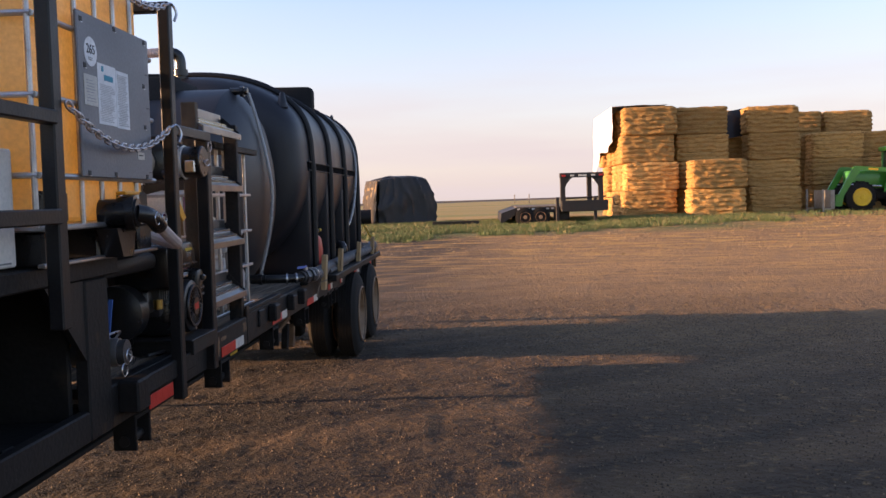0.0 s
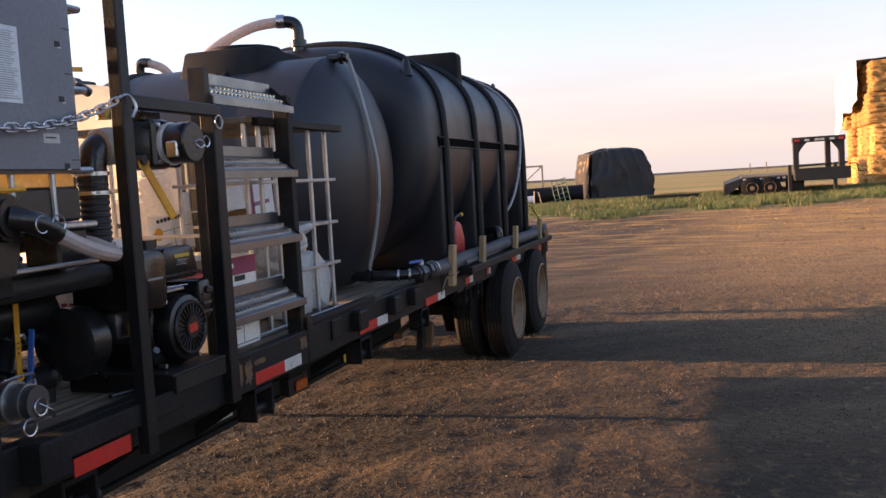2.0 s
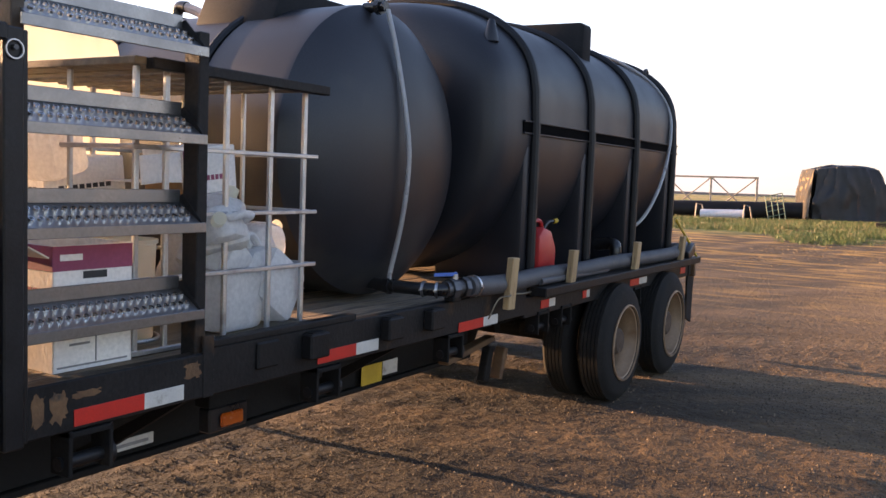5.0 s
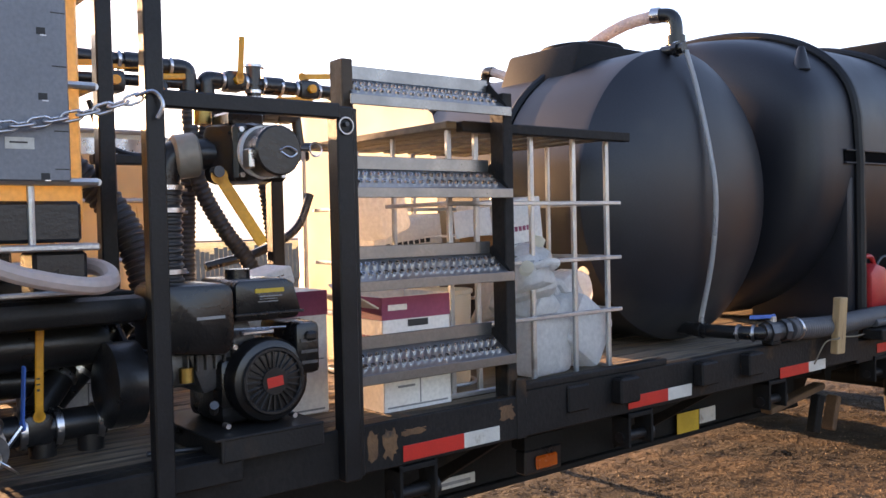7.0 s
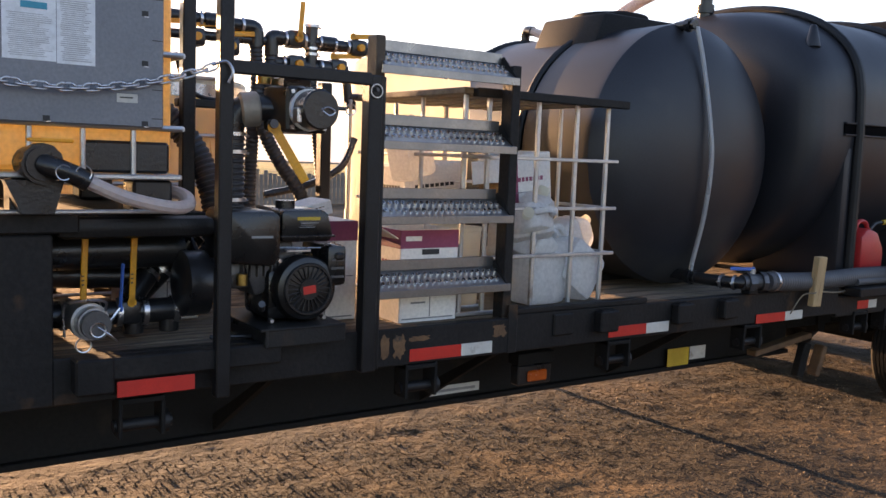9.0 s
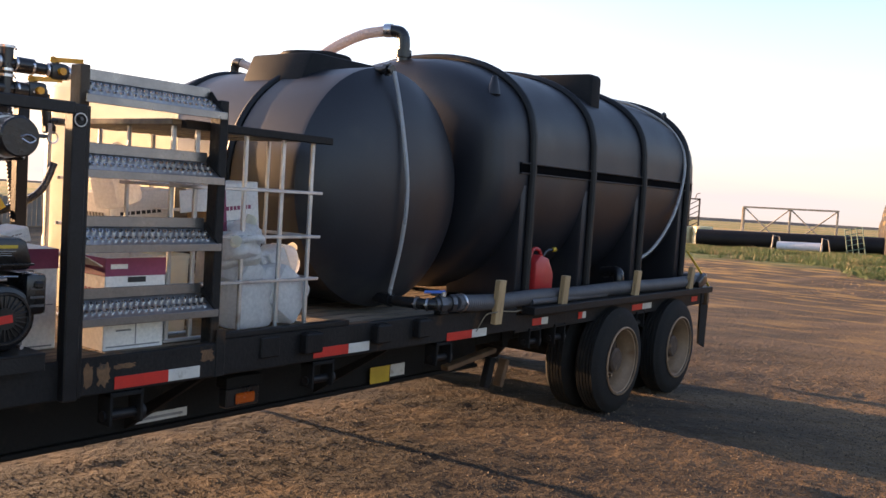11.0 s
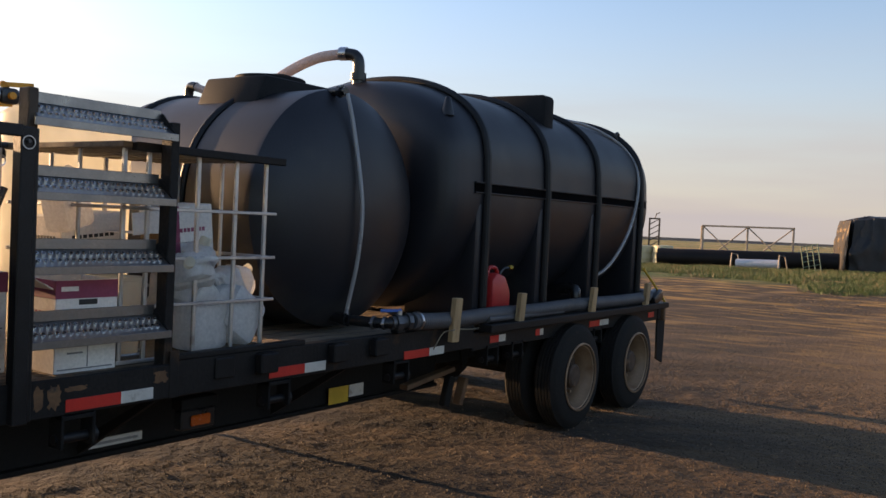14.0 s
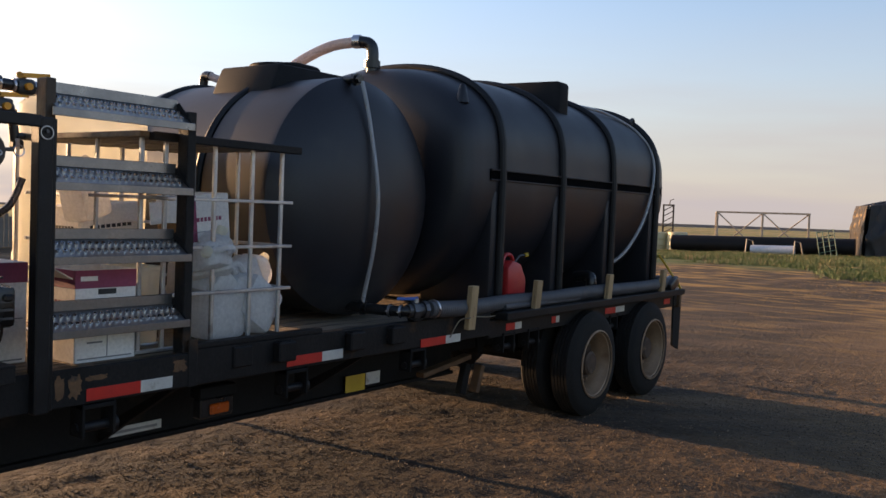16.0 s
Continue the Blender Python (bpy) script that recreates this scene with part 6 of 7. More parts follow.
def make_jugs():
    def build():
        t = thing("jug", "empty white plastic jug tossed in the wire cage", "jug", (0, 0, 0), "empty jugs in the cage")
        t.matrix_basis = Matrix()
        b = box((-0.09, -0.12, 0.0), (0.09, 0.12, 0.24), 0.035)
        part("body", b, JUG, t)
        sh = prism([(-0.12, 0.235), (0.12, 0.235), (0.03, 0.33), (-0.05, 0.33)], "x", -0.075, 0.075, None, 0.03)
        part("shoulder", sh, JUG, t)
        part("handle", sweep(smooth_path([(0, 0.10, 0.24), (0, 0.115, 0.31), (0, 0.07, 0.35), (0, 0.01, 0.335)]), 0.016, 8), JUG, t)
        part("cap", cyl((0, -0.03, 0.32), (0, -0.03, 0.365), 0.028, 14), WHITE_POLY, t)
        return t

    j = build()
    R = Matrix.Rotation
    poses = [((-0.36, 6.41, 0.985), R(0.08, 4, "Z"), 1.12), ((-0.36, 6.77, 1.08), R(0.95, 4, "X") @ R(0.1, 4, "Z"), 1.0), ((-0.47, 6.40, 1.34), R(1.1, 4, "Y") @ R(0.5, 4, "X"), 0.9),
             ((-0.42, 6.30, 1.22), R(-0.5, 4, "X") @ R(0.6, 4, "Z"), 1.0), ((-0.62, 6.55, 1.0), R(0.3, 4, "Z"), 1.15), ((-0.66, 6.35, 1.1), R(-0.6, 4, "X") @ R(0.8, 4, "Z"), 0.95), ((-0.78, 6.60, 0.99), R(0.4, 4, "Z"), 1.0), ((-0.85, 6.0, 1.0), R(1.3, 4, "Z"), 1.0),
             ((-0.45, 6.30, 1.20), R(-0.35, 4, "X") @ R(-0.4, 4, "Y"), 0.85), ((-0.98, 6.3, 1.1), R(0.6, 4, "X"), 1.0), ((-0.60, 5.86, 1.0), R(0.9, 4, "Z"), 1.0),
             ((-0.75, 5.87, 1.62), R(0.25, 4, "X") @ R(0.3, 4, "Z"), 0.8), ((-0.55, 6.62, 1.22), R(-1.1, 4, "X"), 0.9)]
    for n, (p, r, s) in enumerate(poses):
        m = LEAN @ Matrix.Translation(Vector(p) + Vector((0.05, -0.03, 0))) @ r @ Matrix.Scale(s, 4)
        if n == 0:
            j.matrix_basis = m
        else:
            copy_thing(j, m)


make_jugs()


def make_pail():
    t = thing("pail", "white pail in a wire hoop standing on the deck", "pail", (-0.42, 5.98, DECK_Z))
    part("body", lathe((-0.46, 5.95, 0.985), (0, 0, 1), [(0, 0.11), (0.005, 0.12), (0.38, 0.13), (0.385, 0.138), (0.40, 0.138), (0.40, 0.0)], 28), WHITE_POLY, t)
    for z in (0.99, 1.2):
        ring = [(-0.46 + 0.142 * math.cos(a), 5.95 + 0.142 * math.sin(a), z) for a in [k * 2 * math.pi / 28 for k in range(29)]]
        part("hoop", sweep(ring, 0.008, 6), GALV, t)


make_pail()


def make_poly_tanks():
    t = thing("vertical_tank", "white upright poly tank with a black lid", "tank", (-1.62, 6.36, DECK_Z))
    part("tank_body", lathe((-1.62, 6.36, DECK_Z), (0, 0, 1), [(0, 0.37), (0.02, 0.39), (0.4, 0.392), (0.42, 0.385), (0.8, 0.392), (1.24, 0.39), (1.31, 0.375), (1.36, 0.32), (1.40, 0.2), (1.41, 0.0)], 48), WHITE_POLY, t)
    part("lid", cyl((-1.66, 6.38, DECK_Z + 1.38), (-1.66, 6.38, DECK_Z + 1.435), 0.14, 24), BLACK_PLASTIC, t)
    part("lift_loop", sweep(smooth_path([(-1.3, 6.3, 2.24), (-1.3, 6.3, 2.31), (-1.28, 6.42, 2.32), (-1.28, 6.42, 2.24)]), 0.008, 6), BLACK_PLASTIC, t)
    t = thing("vertical_tank", "cream upright tank with a grey rim band", "tank", (-1.85, 4.86, DECK_Z))
    part("tank_body", lathe((-1.85, 4.86, DECK_Z), (0, 0, 1), [(0, 0.44), (0.02, 0.46), (0.55, 0.462), (0.57, 0.455), (1.0, 0.46), (1.12, 0.46), (1.135, 0.44), (1.15, 0.2), (1.16, 0.0)], 48), WHITE_POLY, t)
    part("rim_band", lathe((-1.85, 4.86, DECK_Z + 1.03), (0, 0, 1), [(0, 0.462), (0, 0.468), (0.07, 0.468), (0.07, 0.462)], 48), ZINC, t, "grey metal rim band")


make_poly_tanks()


# ---- engine and pump ----
def make_engine():
    t = thing("pump_engine", "black petrol engine with recoil cover driving a pump", "engine", (-0.3, 4.9, DECK_Z))
    t.matrix_basis = Matrix.Translation((0.105, -0.056, 0)) @ t.matrix_basis
    E = ENGINE_BLACK
    sk = box((-0.52, 4.72, 1.035), (-0.02, 5.09, 1.045), 0.003)
    part("skid_plate", sk, BLACK_PAINT, t)
    for x in (-0.035, -0.5):
        part("skid_channel", box((x, 4.745, DECK_Z), (x + 0.012, 5.09, 1.04), 0.003), BLACK_PAINT, t)
    part("skid_channel", box((-0.5, 4.74, DECK_Z), (-0.02, 4.752, 1.04), 0.003), BLACK_PAINT, t)
    part("crankcase", box((-0.42, 4.80, 1.05), (-0.15, 5.04, 1.26), 0.03), E, t)
    part("cylinder_block", box((-0.40, 4.72, 1.18), (-0.18, 4.95, 1.36), 0.02, None, Matrix.Rotation(0.35, 4, "X")), ENGINE_GREY, t)
    for k in range(6):
        part("cooling_fin", box((-0.41, 4.70 + k * 0.03, 1.23), (-0.16, 4.706 + k * 0.03, 1.37), 0.002), ENGINE_GREY, t)
    cov = lathe((-0.15, 4.945, 1.185), (1, 0, 0), [(0, 0.134), (0.04, 0.134), (0.06, 0.126), (0.066, 0.112), (0.07, 0.09)], 36)
    cover = part("recoil_cover", cov, E, t, "round black recoil cover with fan slots")
    for k in range(24):
        a = 2 * math.pi * k / 24
        c = Vector((-0.078, 4.945 + 0.068 * math.cos(a), 1.185 + 0.068 * math.sin(a)))
        part("fan_rib", box(c - Vector((0.006, 0.028, 0.003)), c + Vector((0.006, 0.028, 0.003)), 0.001, None, Matrix.Rotation(a, 4, "X")), BLACK_PLASTIC, cover)
    ring = [(-0.076, 4.945 + 0.1 * math.cos(a), 1.185 + 0.1 * math.sin(a)) for a in [k * 2 * math.pi / 32 for k in range(33)]]
    part("fan_rim", sweep(ring, 0.008, 6), BLACK_PLASTIC, cover)
    part("hub", cyl((-0.085, 4.945, 1.185), (-0.066, 4.945, 1.185), 0.043, 20), BLACK_PLASTIC, cover)
    part("badge", box((-0.066, 4.917, 1.168), (-0.0645, 4.972, 1.2), 0, None, Matrix.Rotation(0.12, 4, "X")), RED_TAPE, cover, "red badge with worn print")
    part("starter_grip", box((-0.12, 5.06, 1.30), (-0.06, 5.1, 1.33), 0.008), BLACK_PLASTIC, t)
    tank = prism([(4.835, 1.375), (5.05, 1.375), (5.065, 1.40), (5.04, 1.49), (5.01, 1.505), (4.85, 1.505), (4.835, 1.49)], "x", -0.38, -0.10, None, 0.012)
    fuel = part("fuel_tank", tank, E, t, "black fuel tank with a yellow label")
    part("seam", box((-0.385, 4.83, 1.392), (-0.094, 5.07, 1.40), 0.002), BLACK_PLASTIC, fuel)
    part("label_line", box((-0.099, 4.90, 1.462), (-0.0965, 5.0, 1.475), 0), YELLOW_TAPE, fuel, "yellow warning strip")
    bars(fuel, -0.098, 4.905, 4.995, 1.43, 1.455, 3, GREY_INK, 2)
    part("fuel_cap", cyl((-0.22, 4.90, 1.505), (-0.22, 4.90, 1.535), 0.04, 20), BLACK_PLASTIC, fuel)
    air = prism([(4.60, 1.30), (4.80, 1.28), (4.825, 1.33), (4.825, 1.48), (4.80, 1.50), (4.62, 1.505), (4.60, 1.48)], "x", -0.34, -0.08, None, 0.018)
    ac = part("air_cleaner", air, E, t, "black air cleaner housing")
    part("label_line", box((-0.081, 4.70, 1.395), (-0.0785, 4.79, 1.404), 0), GREY_INK, ac)
    part("carburettor", box((-0.32, 4.66, 1.18), (-0.2, 4.78, 1.29), 0.02), ENGINE_GREY, t)
    part("sediment_bowl", cyl((-0.17, 4.70, 1.20), (-0.17, 4.70, 1.245), 0.022, 14), BRASS, t, "brass fuel bowl")
    part("muffler", box((-0.34, 5.03, 1.19), (-0.08, 5.12, 1.36), 0.02), E, t)
    for k in range(3):
        part("muffler_slot", box((-0.078, 5.045, 1.225 + 0.035 * k), (-0.076, 5.105, 1.235 + 0.035 * k), 0), ENGINE_GREY, t)
    part("throttle_rod", cyl((-0.13, 4.72, 1.355), (-0.13, 5.02, 1.345), 0.004, 6), ZINC, t)
    part("choke_lever", box((-0.14, 4.86, 1.33), (-0.11, 4.97, 1.345), 0.004), ZINC, t)
    part("oil_plug", cyl((-0.16, 4.78, 1.10), (-0.11, 4.76, 1.13), 0.014, 8), ENGINE_GREY, t)
    for p in ((-0.13, 4.80, 1.06), (-0.13, 5.03, 1.06), (-0.13, 4.83, 1.3), (-0.13, 5.05, 1.25)):
        part("bolt", cyl(p, (p[0] + 0.03, p[1], p[2]), 0.009, 6), ZINC, t)
    part("pump_volute", lathe((-0.30, 4.60, 1.2), (0, -1, 0), [(0, 0.08), (0.01, 0.13), (0.1, 0.13), (0.12, 0.08)], 24), BLACK_PLASTIC, t)


make_engine()


def clamp(parent, p, axis, r, w=0.014):
    p, a = Vector(p), Vector(axis).normalized()
    c = part("clamp", cyl(p - a * w / 2, p + a * w / 2, r, 16), ZINC, parent, "zinc hose clamp")
    s, _ = frame_along(a)
    part("clamp_bolt", cyl(p + s * r - a * 0.006, p + s * (r + 0.012) - a * 0.006, 0.006, 6), ZINC, c)


def handle_bar(parent, p0, p1, w=0.026, mt=HANDLE_YELLOW, th=0.008, label="yellow valve lever"):
    p0, p1 = Vector(p0), Vector(p1)
    d = p1 - p0
    L = d.length
    bm = box((-th / 2, -w / 2, 0), (th / 2, w / 2, L), 0.003)
    lathe((-th / 2, 0, 0.01), (1, 0, 0), [(0, w * 0.72), (th, w * 0.72)], 14, bm)
    bm.transform(Matrix.Translation(p0) @ d.to_track_quat("Z", "Y").to_matrix().to_4x4())
    return part("lever", bm, mt, parent, label)


def make_pump_valve():
    t = thing("suction_valve", "large black ball valve with a yellow lever and capped end", "valve", (-0.3, 4.95, 1.5))
    t.matrix_basis = Matrix.Translation((0.165, -0.145, 0.005)) @ t.matrix_basis
    part("riser_hose", sweep([(-0.33, 4.775, 1.49), (-0.33, 4.775, 1.78)], 0.055, 16, None, (0.022, 0.006)), HOSE_BLACK, t, "black ribbed riser hose")
    el = sweep(smooth_path([(-0.33, 4.775, 1.74), (-0.33, 4.775, 1.82), (-0.325, 4.80, 1.88), (-0.31, 4.86, 1.895), (-0.30, 5.0, 1.895)], 6), 0.052, 16)
    part("elbow", el, BLACK_PLASTIC, t)
    part("grey_collar", cyl((-0.325, 4.805, 1.885), (-0.308, 4.88, 1.895), 0.070, 20, None, None, 0.008), PALE_STEEL, t, "grey band round the elbow")
    clamp(t, (-0.33, 4.775, 1.79), (0, 0, 1), 0.062)
    clamp(t, (-0.33, 4.775, 1.72), (0, 0, 1), 0.062)
    clamp(t, (-0.33, 4.775, 1.53), (0, 0, 1), 0.062)
    body = box((-0.36, 4.930, 1.80), (-0.16, 5.070, 1.99), 0.03, None, Matrix.Rotation(0.6, 4, "Z"))
    part("valve_body", body, BLACK_PLASTIC, t)
    fl = box((-0.20, 4.940, 1.805), (-0.17, 5.120, 1.985), 0.012)
    part("flange", fl, BLACK_PLASTIC, t)
    for y, z in ((4.960, 1.825), (5.100, 1.825), (4.960, 1.965), (5.100, 1.965)):
        part("flange_bolt", cyl((-0.18, y, z), (-0.158, y, z), 0.009, 6), ZINC, t)
    part("white_gasket", cyl((-0.168, 5.030, 1.895), (-0.152, 5.030, 1.895), 0.084, 24), PAPER, t, "pale gasket ring")
    part("cap", cyl((-0.155, 5.035, 1.895), (-0.06, 5.035, 1.895), 0.078, 24, None, None, 0.006), BLACK_PLASTIC, t, "black dust cap")
    part("cap_wire", sweep(smooth_path([(-0.06, 5.035, 1.895), (-0.05, 5.060, 1.905), (-0.05, 5.090, 1.89), (-0.055, 5.070, 1.875), (-0.06, 5.040, 1.89)]), 0.003, 5), ZINC, t)
    part("cam_arm", box((-0.13, 4.945, 1.84), (-0.08, 4.965, 1.90), 0.005), ZINC, t)
    part("cam_arm", box((-0.13, 5.110, 1.90), (-0.1, 5.170, 1.915), 0.005), ENGINE_GREY, t)
    ring = [(-0.1, 5.185 + 0.022 * math.cos(a), 1.905 + 0.022 * math.sin(a)) for a in [k * 2 * math.pi / 16 for k in range(17)]]
    part("pull_ring", sweep(ring, 0.003, 5), ZINC, t)
    handle_bar(t, (-0.20, 4.895, 1.83), (-0.168, 5.025, 1.61), 0.036)
    part("lever_pivot", cyl((-0.22, 4.895, 1.835), (-0.185, 4.895, 1.835), 0.018, 10), ENGINE_GREY, t)
    part("top_port", box((-0.36, 4.950, 1.98), (-0.22, 5.070, 2.03), 0.01), BLACK_PLASTIC, t)
    part("brass_port", cyl((-0.38, 4.930, 2.0), (-0.38, 4.930, 2.045), 0.03, 12), BRASS, t)


make_pump_valve()


def make_manifold():
    t = thing("valve_manifold", "black pipe manifold with clamps and yellow levers", "manifold", (-1.2, 5.3, DECK_Z))
    X = -1.2
    K = BLACK_PLASTIC

    def pipe(a, b, r=0.032):
        part("pipe", cyl(a, b, r, 14), K, t)

    def tee(y, z, r=0.042):
        part("tee", cyl((X, y - 0.05, z), (X, y + 0.05, z), r, 14), K, t)

    def valve(y, z, up, horizontal=False):
        part("valve_body", box((X - 0.05, y - 0.05, z - 0.045), (X + 0.05, y + 0.05, z + 0.045), 0.018), K, t)
        part("valve_stem", cyl((X + 0.05, y, z), (X + 0.075, y, z), 0.02, 10), HANDLE_YELLOW, t)
        if horizontal:
            handle_bar(t, (X + 0.02, y - 0.04, z + 0.06), (X + 0.03, y + 0.14, z + 0.075))
            part("valve_stem", cyl((X, y, z + 0.04), (X, y, z + 0.07), 0.016, 8), ENGINE_GREY, t)
        else:
            handle_bar(t, (X + 0.075, y, z), (X + 0.08, y + 0.012, z + up))

    pipe((X, 4.3, 2.39), (X, 5.13, 2.368), 0.034)
    pipe((X, 4.3, 2.285), (X, 5.2, 2.305), 0.024)
    pipe((X, 5.22, 2.328), (X, 5.87, 2.318), 0.032)
    pipe((X, 5.25, 2.20), (X, 5.68, 2.19), 0.034)
    part("elbow", sweep(smooth_path([(X, 5.08, 2.368), (X, 5.135, 2.366), (X, 5.15, 2.34), (X, 5.15, 2.27)], 5), 0.04, 12), K, t)
    part("elbow", sweep(smooth_path([(X, 5.3, 2.328), (X, 5.25, 2.328), (X, 5.235, 2.31), (X, 5.235, 2.24)], 5), 0.04, 12), K, t)
    for y, z in ((4.62, 2.385), (4.92, 2.375), (5.56, 2.325), (5.55, 2.195)):
        tee(y, z)
    for y, z in ((4.78, 2.38), (4.85, 2.378), (5.0, 2.374), (5.07, 2.37), (5.31, 2.328), (5.42, 2.328), (5.51, 2.326), (5.60, 2.324), (5.68, 2.32), (5.80, 2.318), (5.30, 2.2), (5.52, 2.198), (5.60, 2.19), (4.5, 2.385)):
        clamp(t, (X, y, z), (0, 1, 0), 0.042)
    valve(5.365, 2.33, 0.19)
    valve(5.37, 2.20, -0.16)
    valve(5.74, 2.318, 0, True)
    valve(5.62, 2.20, 0, True)
    valve(4.62, 2.28, 0, True)
    valve(4.82, 2.285, 0, True)
    valve(5.0, 2.255, 0, True)
    pipe((X, 4.62, 2.14), (X, 4.62, 2.37), 0.034)
    clamp(t, (X, 4.62, 2.2), (0, 0, 1), 0.042)
    part("cross_riser", cyl((X, 5.465, 2.10), (X, 5.465, 2.41), 0.036, 14), K, t)
    for z in (2.26, 2.29, 2.41, 2.13):
        clamp(t, (X, 5.465, z), (0, 0, 1), 0.044)
    pipe((X, 5.68, 2.19), (X, 5.70, 2.02), 0.026)
    pipe((X, 5.85, 2.318), (X, 5.95, 2.28), 0.026)
    pipe((X, 5.70, 2.05), (X, 5.95, 2.05), 0.02)
    part("small_cock", box((X - 0.03, 5.68, 1.98), (X + 0.03, 5.74, 2.03), 0.01), K, t)

    def hose(pts, r, lab="black ribbed hose"):
        part("hose", sweep(smooth_path(pts), r, 12, None, (0.02, 0.004)), HOSE_BLACK, t, lab)

    hose([(X, 5.15, 2.28), (X, 5.155, 2.15), (X, 5.16, 2.02), (X - 0.03, 5.15, 1.8), (X - 0.05, 5.13, 0.98)], 0.036)
    hose([(X, 5.235, 2.25), (X, 5.235, 2.12), (X + 0.02, 5.20, 2.0), (X + 0.05, 5.16, 1.92), (X + 0.05, 5.2, 1.8), (X + 0.05, 5.29, 1.65), (X + 0.05, 5.40, 1.5), (X + 0.05, 5.44, 1.3), (X, 5.44, 0.98)], 0.038)
    hose([(X, 5.465, 2.1), (X, 5.52, 1.8), (X, 5.56, 1.4), (X, 5.56, 0.98)], 0.036)
    part("drain_pipe", sweep(smooth_path([(X + 0.05, 5.72, 1.82), (X + 0.05, 5.64, 1.66), (X + 0.05, 5.45, 1.56), (X + 0.02, 5.2, 1.50)]), 0.02, 10), K, t)
    part("thin_hose", sweep(smooth_path([(X + 0.03, 4.72, 2.2), (X + 0.03, 4.78, 2.03), (X + 0.05, 4.92, 1.98), (X + 0.05, 5.0, 2.05)]), 0.012, 8), K, t)
    big = [(-0.9, 4.42, 2.0), (-0.86, 4.58, 1.88), (-0.8, 4.70, 1.72), (-0.72, 4.76, 1.5), (-0.66, 4.74, 1.3), (-0.6, 4.68, 1.15)]
    part("hose", sweep(smooth_path(big), 0.06, 14, None, (0.024, 0.006)), HOSE_BLACK, t, "thick black ribbed hose")


make_manifold()


def make_lower_plumbing():
    t = thing("lower_plumbing", "black pipes, ball valves and an aluminium camlock under the tote", "plumbing", (-0.2, 4.2, DECK_Z))
    K = BLACK_PLASTIC
    part("header_pipe", cyl((-0.30, 3.95, 1.33), (-0.30, 4.47, 1.33), 0.075, 20), K, t)
    part("pipe", cyl((-0.28, 3.95, 1.085), (-0.28, 4.46, 1.085), 0.048, 16), K, t)
    part("pipe", cyl((-0.45, 3.95, 1.22), (-0.45, 4.35, 1.2), 0.05, 16), K, t)
    for y in (4.02, 4.14, 4.22, 4.32, 4.44):
        clamp(t, (-0.28, y, 1.085), (0, 1, 0), 0.058, 0.02)
    for y in (4.08, 4.26):
        part("valve_body", box((-0.33, y - 0.045, 1.04), (-0.23, y + 0.045, 1.135), 0.018), K, t)
        handle_bar(t, (-0.225, y, 1.12), (-0.225, y + 0.01, 1.385), 0.024)
        bars(t, -0.219, y - 0.006, y + 0.006, 1.2, 1.25, 3, BLACK_INK, 4, "lever_print")
    part("end_stub", cyl((-0.28, 4.28, 1.0), (-0.28, 4.28, 1.05), 0.04, 12), K, t)
    part("end_stub", cyl((-0.28, 4.42, 1.0), (-0.28, 4.42, 1.05), 0.04, 12), K, t)
    cam_ = cyl((-0.2, 4.06, 1.095), (-0.02, 4.075, 1.095), 0.058, 22)
    cyl((-0.10, 4.07, 1.095), (-0.07, 4.072, 1.095), 0.068, 22, cam_)
    part("camlock", cam_, GALV, t, "aluminium camlock coupling")
    part("cap", cyl((-0.02, 4.075, 1.095), (0.01, 4.077, 1.095), 0.052, 22), ENGINE_GREY, t)
    part("bail_wire", sweep(smooth_path([(-0.10, 3.99, 1.04), (-0.09, 3.985, 1.15), (-0.04, 4.0, 1.175), (-0.03, 4.11, 1.175), (-0.08, 4.125, 1.12)]), 0.005, 6), ZINC, t)
    for y, z in ((4.08, 1.08), (4.03, 1.03)):
        ring = [(0.016, y + 0.026 * math.cos(a), z + 0.026 * math.sin(a)) for a in [k * 2 * math.pi / 16 for k in range(17)]]
        part("pull_ring", sweep(ring, 0.003, 5), ZINC, t)
    part("safety_wire", sweep(smooth_path([(0.01, 4.08, 1.09), (0.02, 4.12, 1.06), (0.0, 4.15, 1.03), (0.015, 4.10, 1.07)]), 0.0025, 5), ZINC, t)
    handle_bar(t, (-0.12, 4.19, 1.12), (-0.10, 4.195, 1.30), 0.02, BLUE_HANDLE, 0.006, "blue valve lever")
    part("lever_rod", cyl((-0.12, 4.15, 1.08), (-0.12, 4.19, 1.13), 0.008, 8), ZINC, t)
    for p, q in (((-0.42, 4.35, 1.14), (-0.36, 4.56, 1.38)), ((-0.34, 4.28, 1.12), (-0.46, 4.50, 1.36))):
        part("slant_pipe", cyl(p, q, 0.045, 14), K, t)
        d = Vector(q) - Vector(p)
        clamp(t, Vector(p) + d * 0.4, d, 0.053, 0.016)
        clamp(t, Vector(p) + d * 0.75, d, 0.053, 0.016)
    part("rear_hose", sweep(smooth_path([(-0.35, 4.52, 1.40), (-0.25, 4.55, 1.25), (-0.2, 4.6, 1.1), (-0.22, 4.68, 1.02), (-0.3, 4.75, 1.0)]), 0.012, 8), K, t, "thin black hose")
    part("rod", cyl((-0.08, 4.52, 1.0), (-0.04, 4.86, 0.985), 0.008, 8), K, t)


make_lower_plumbing()


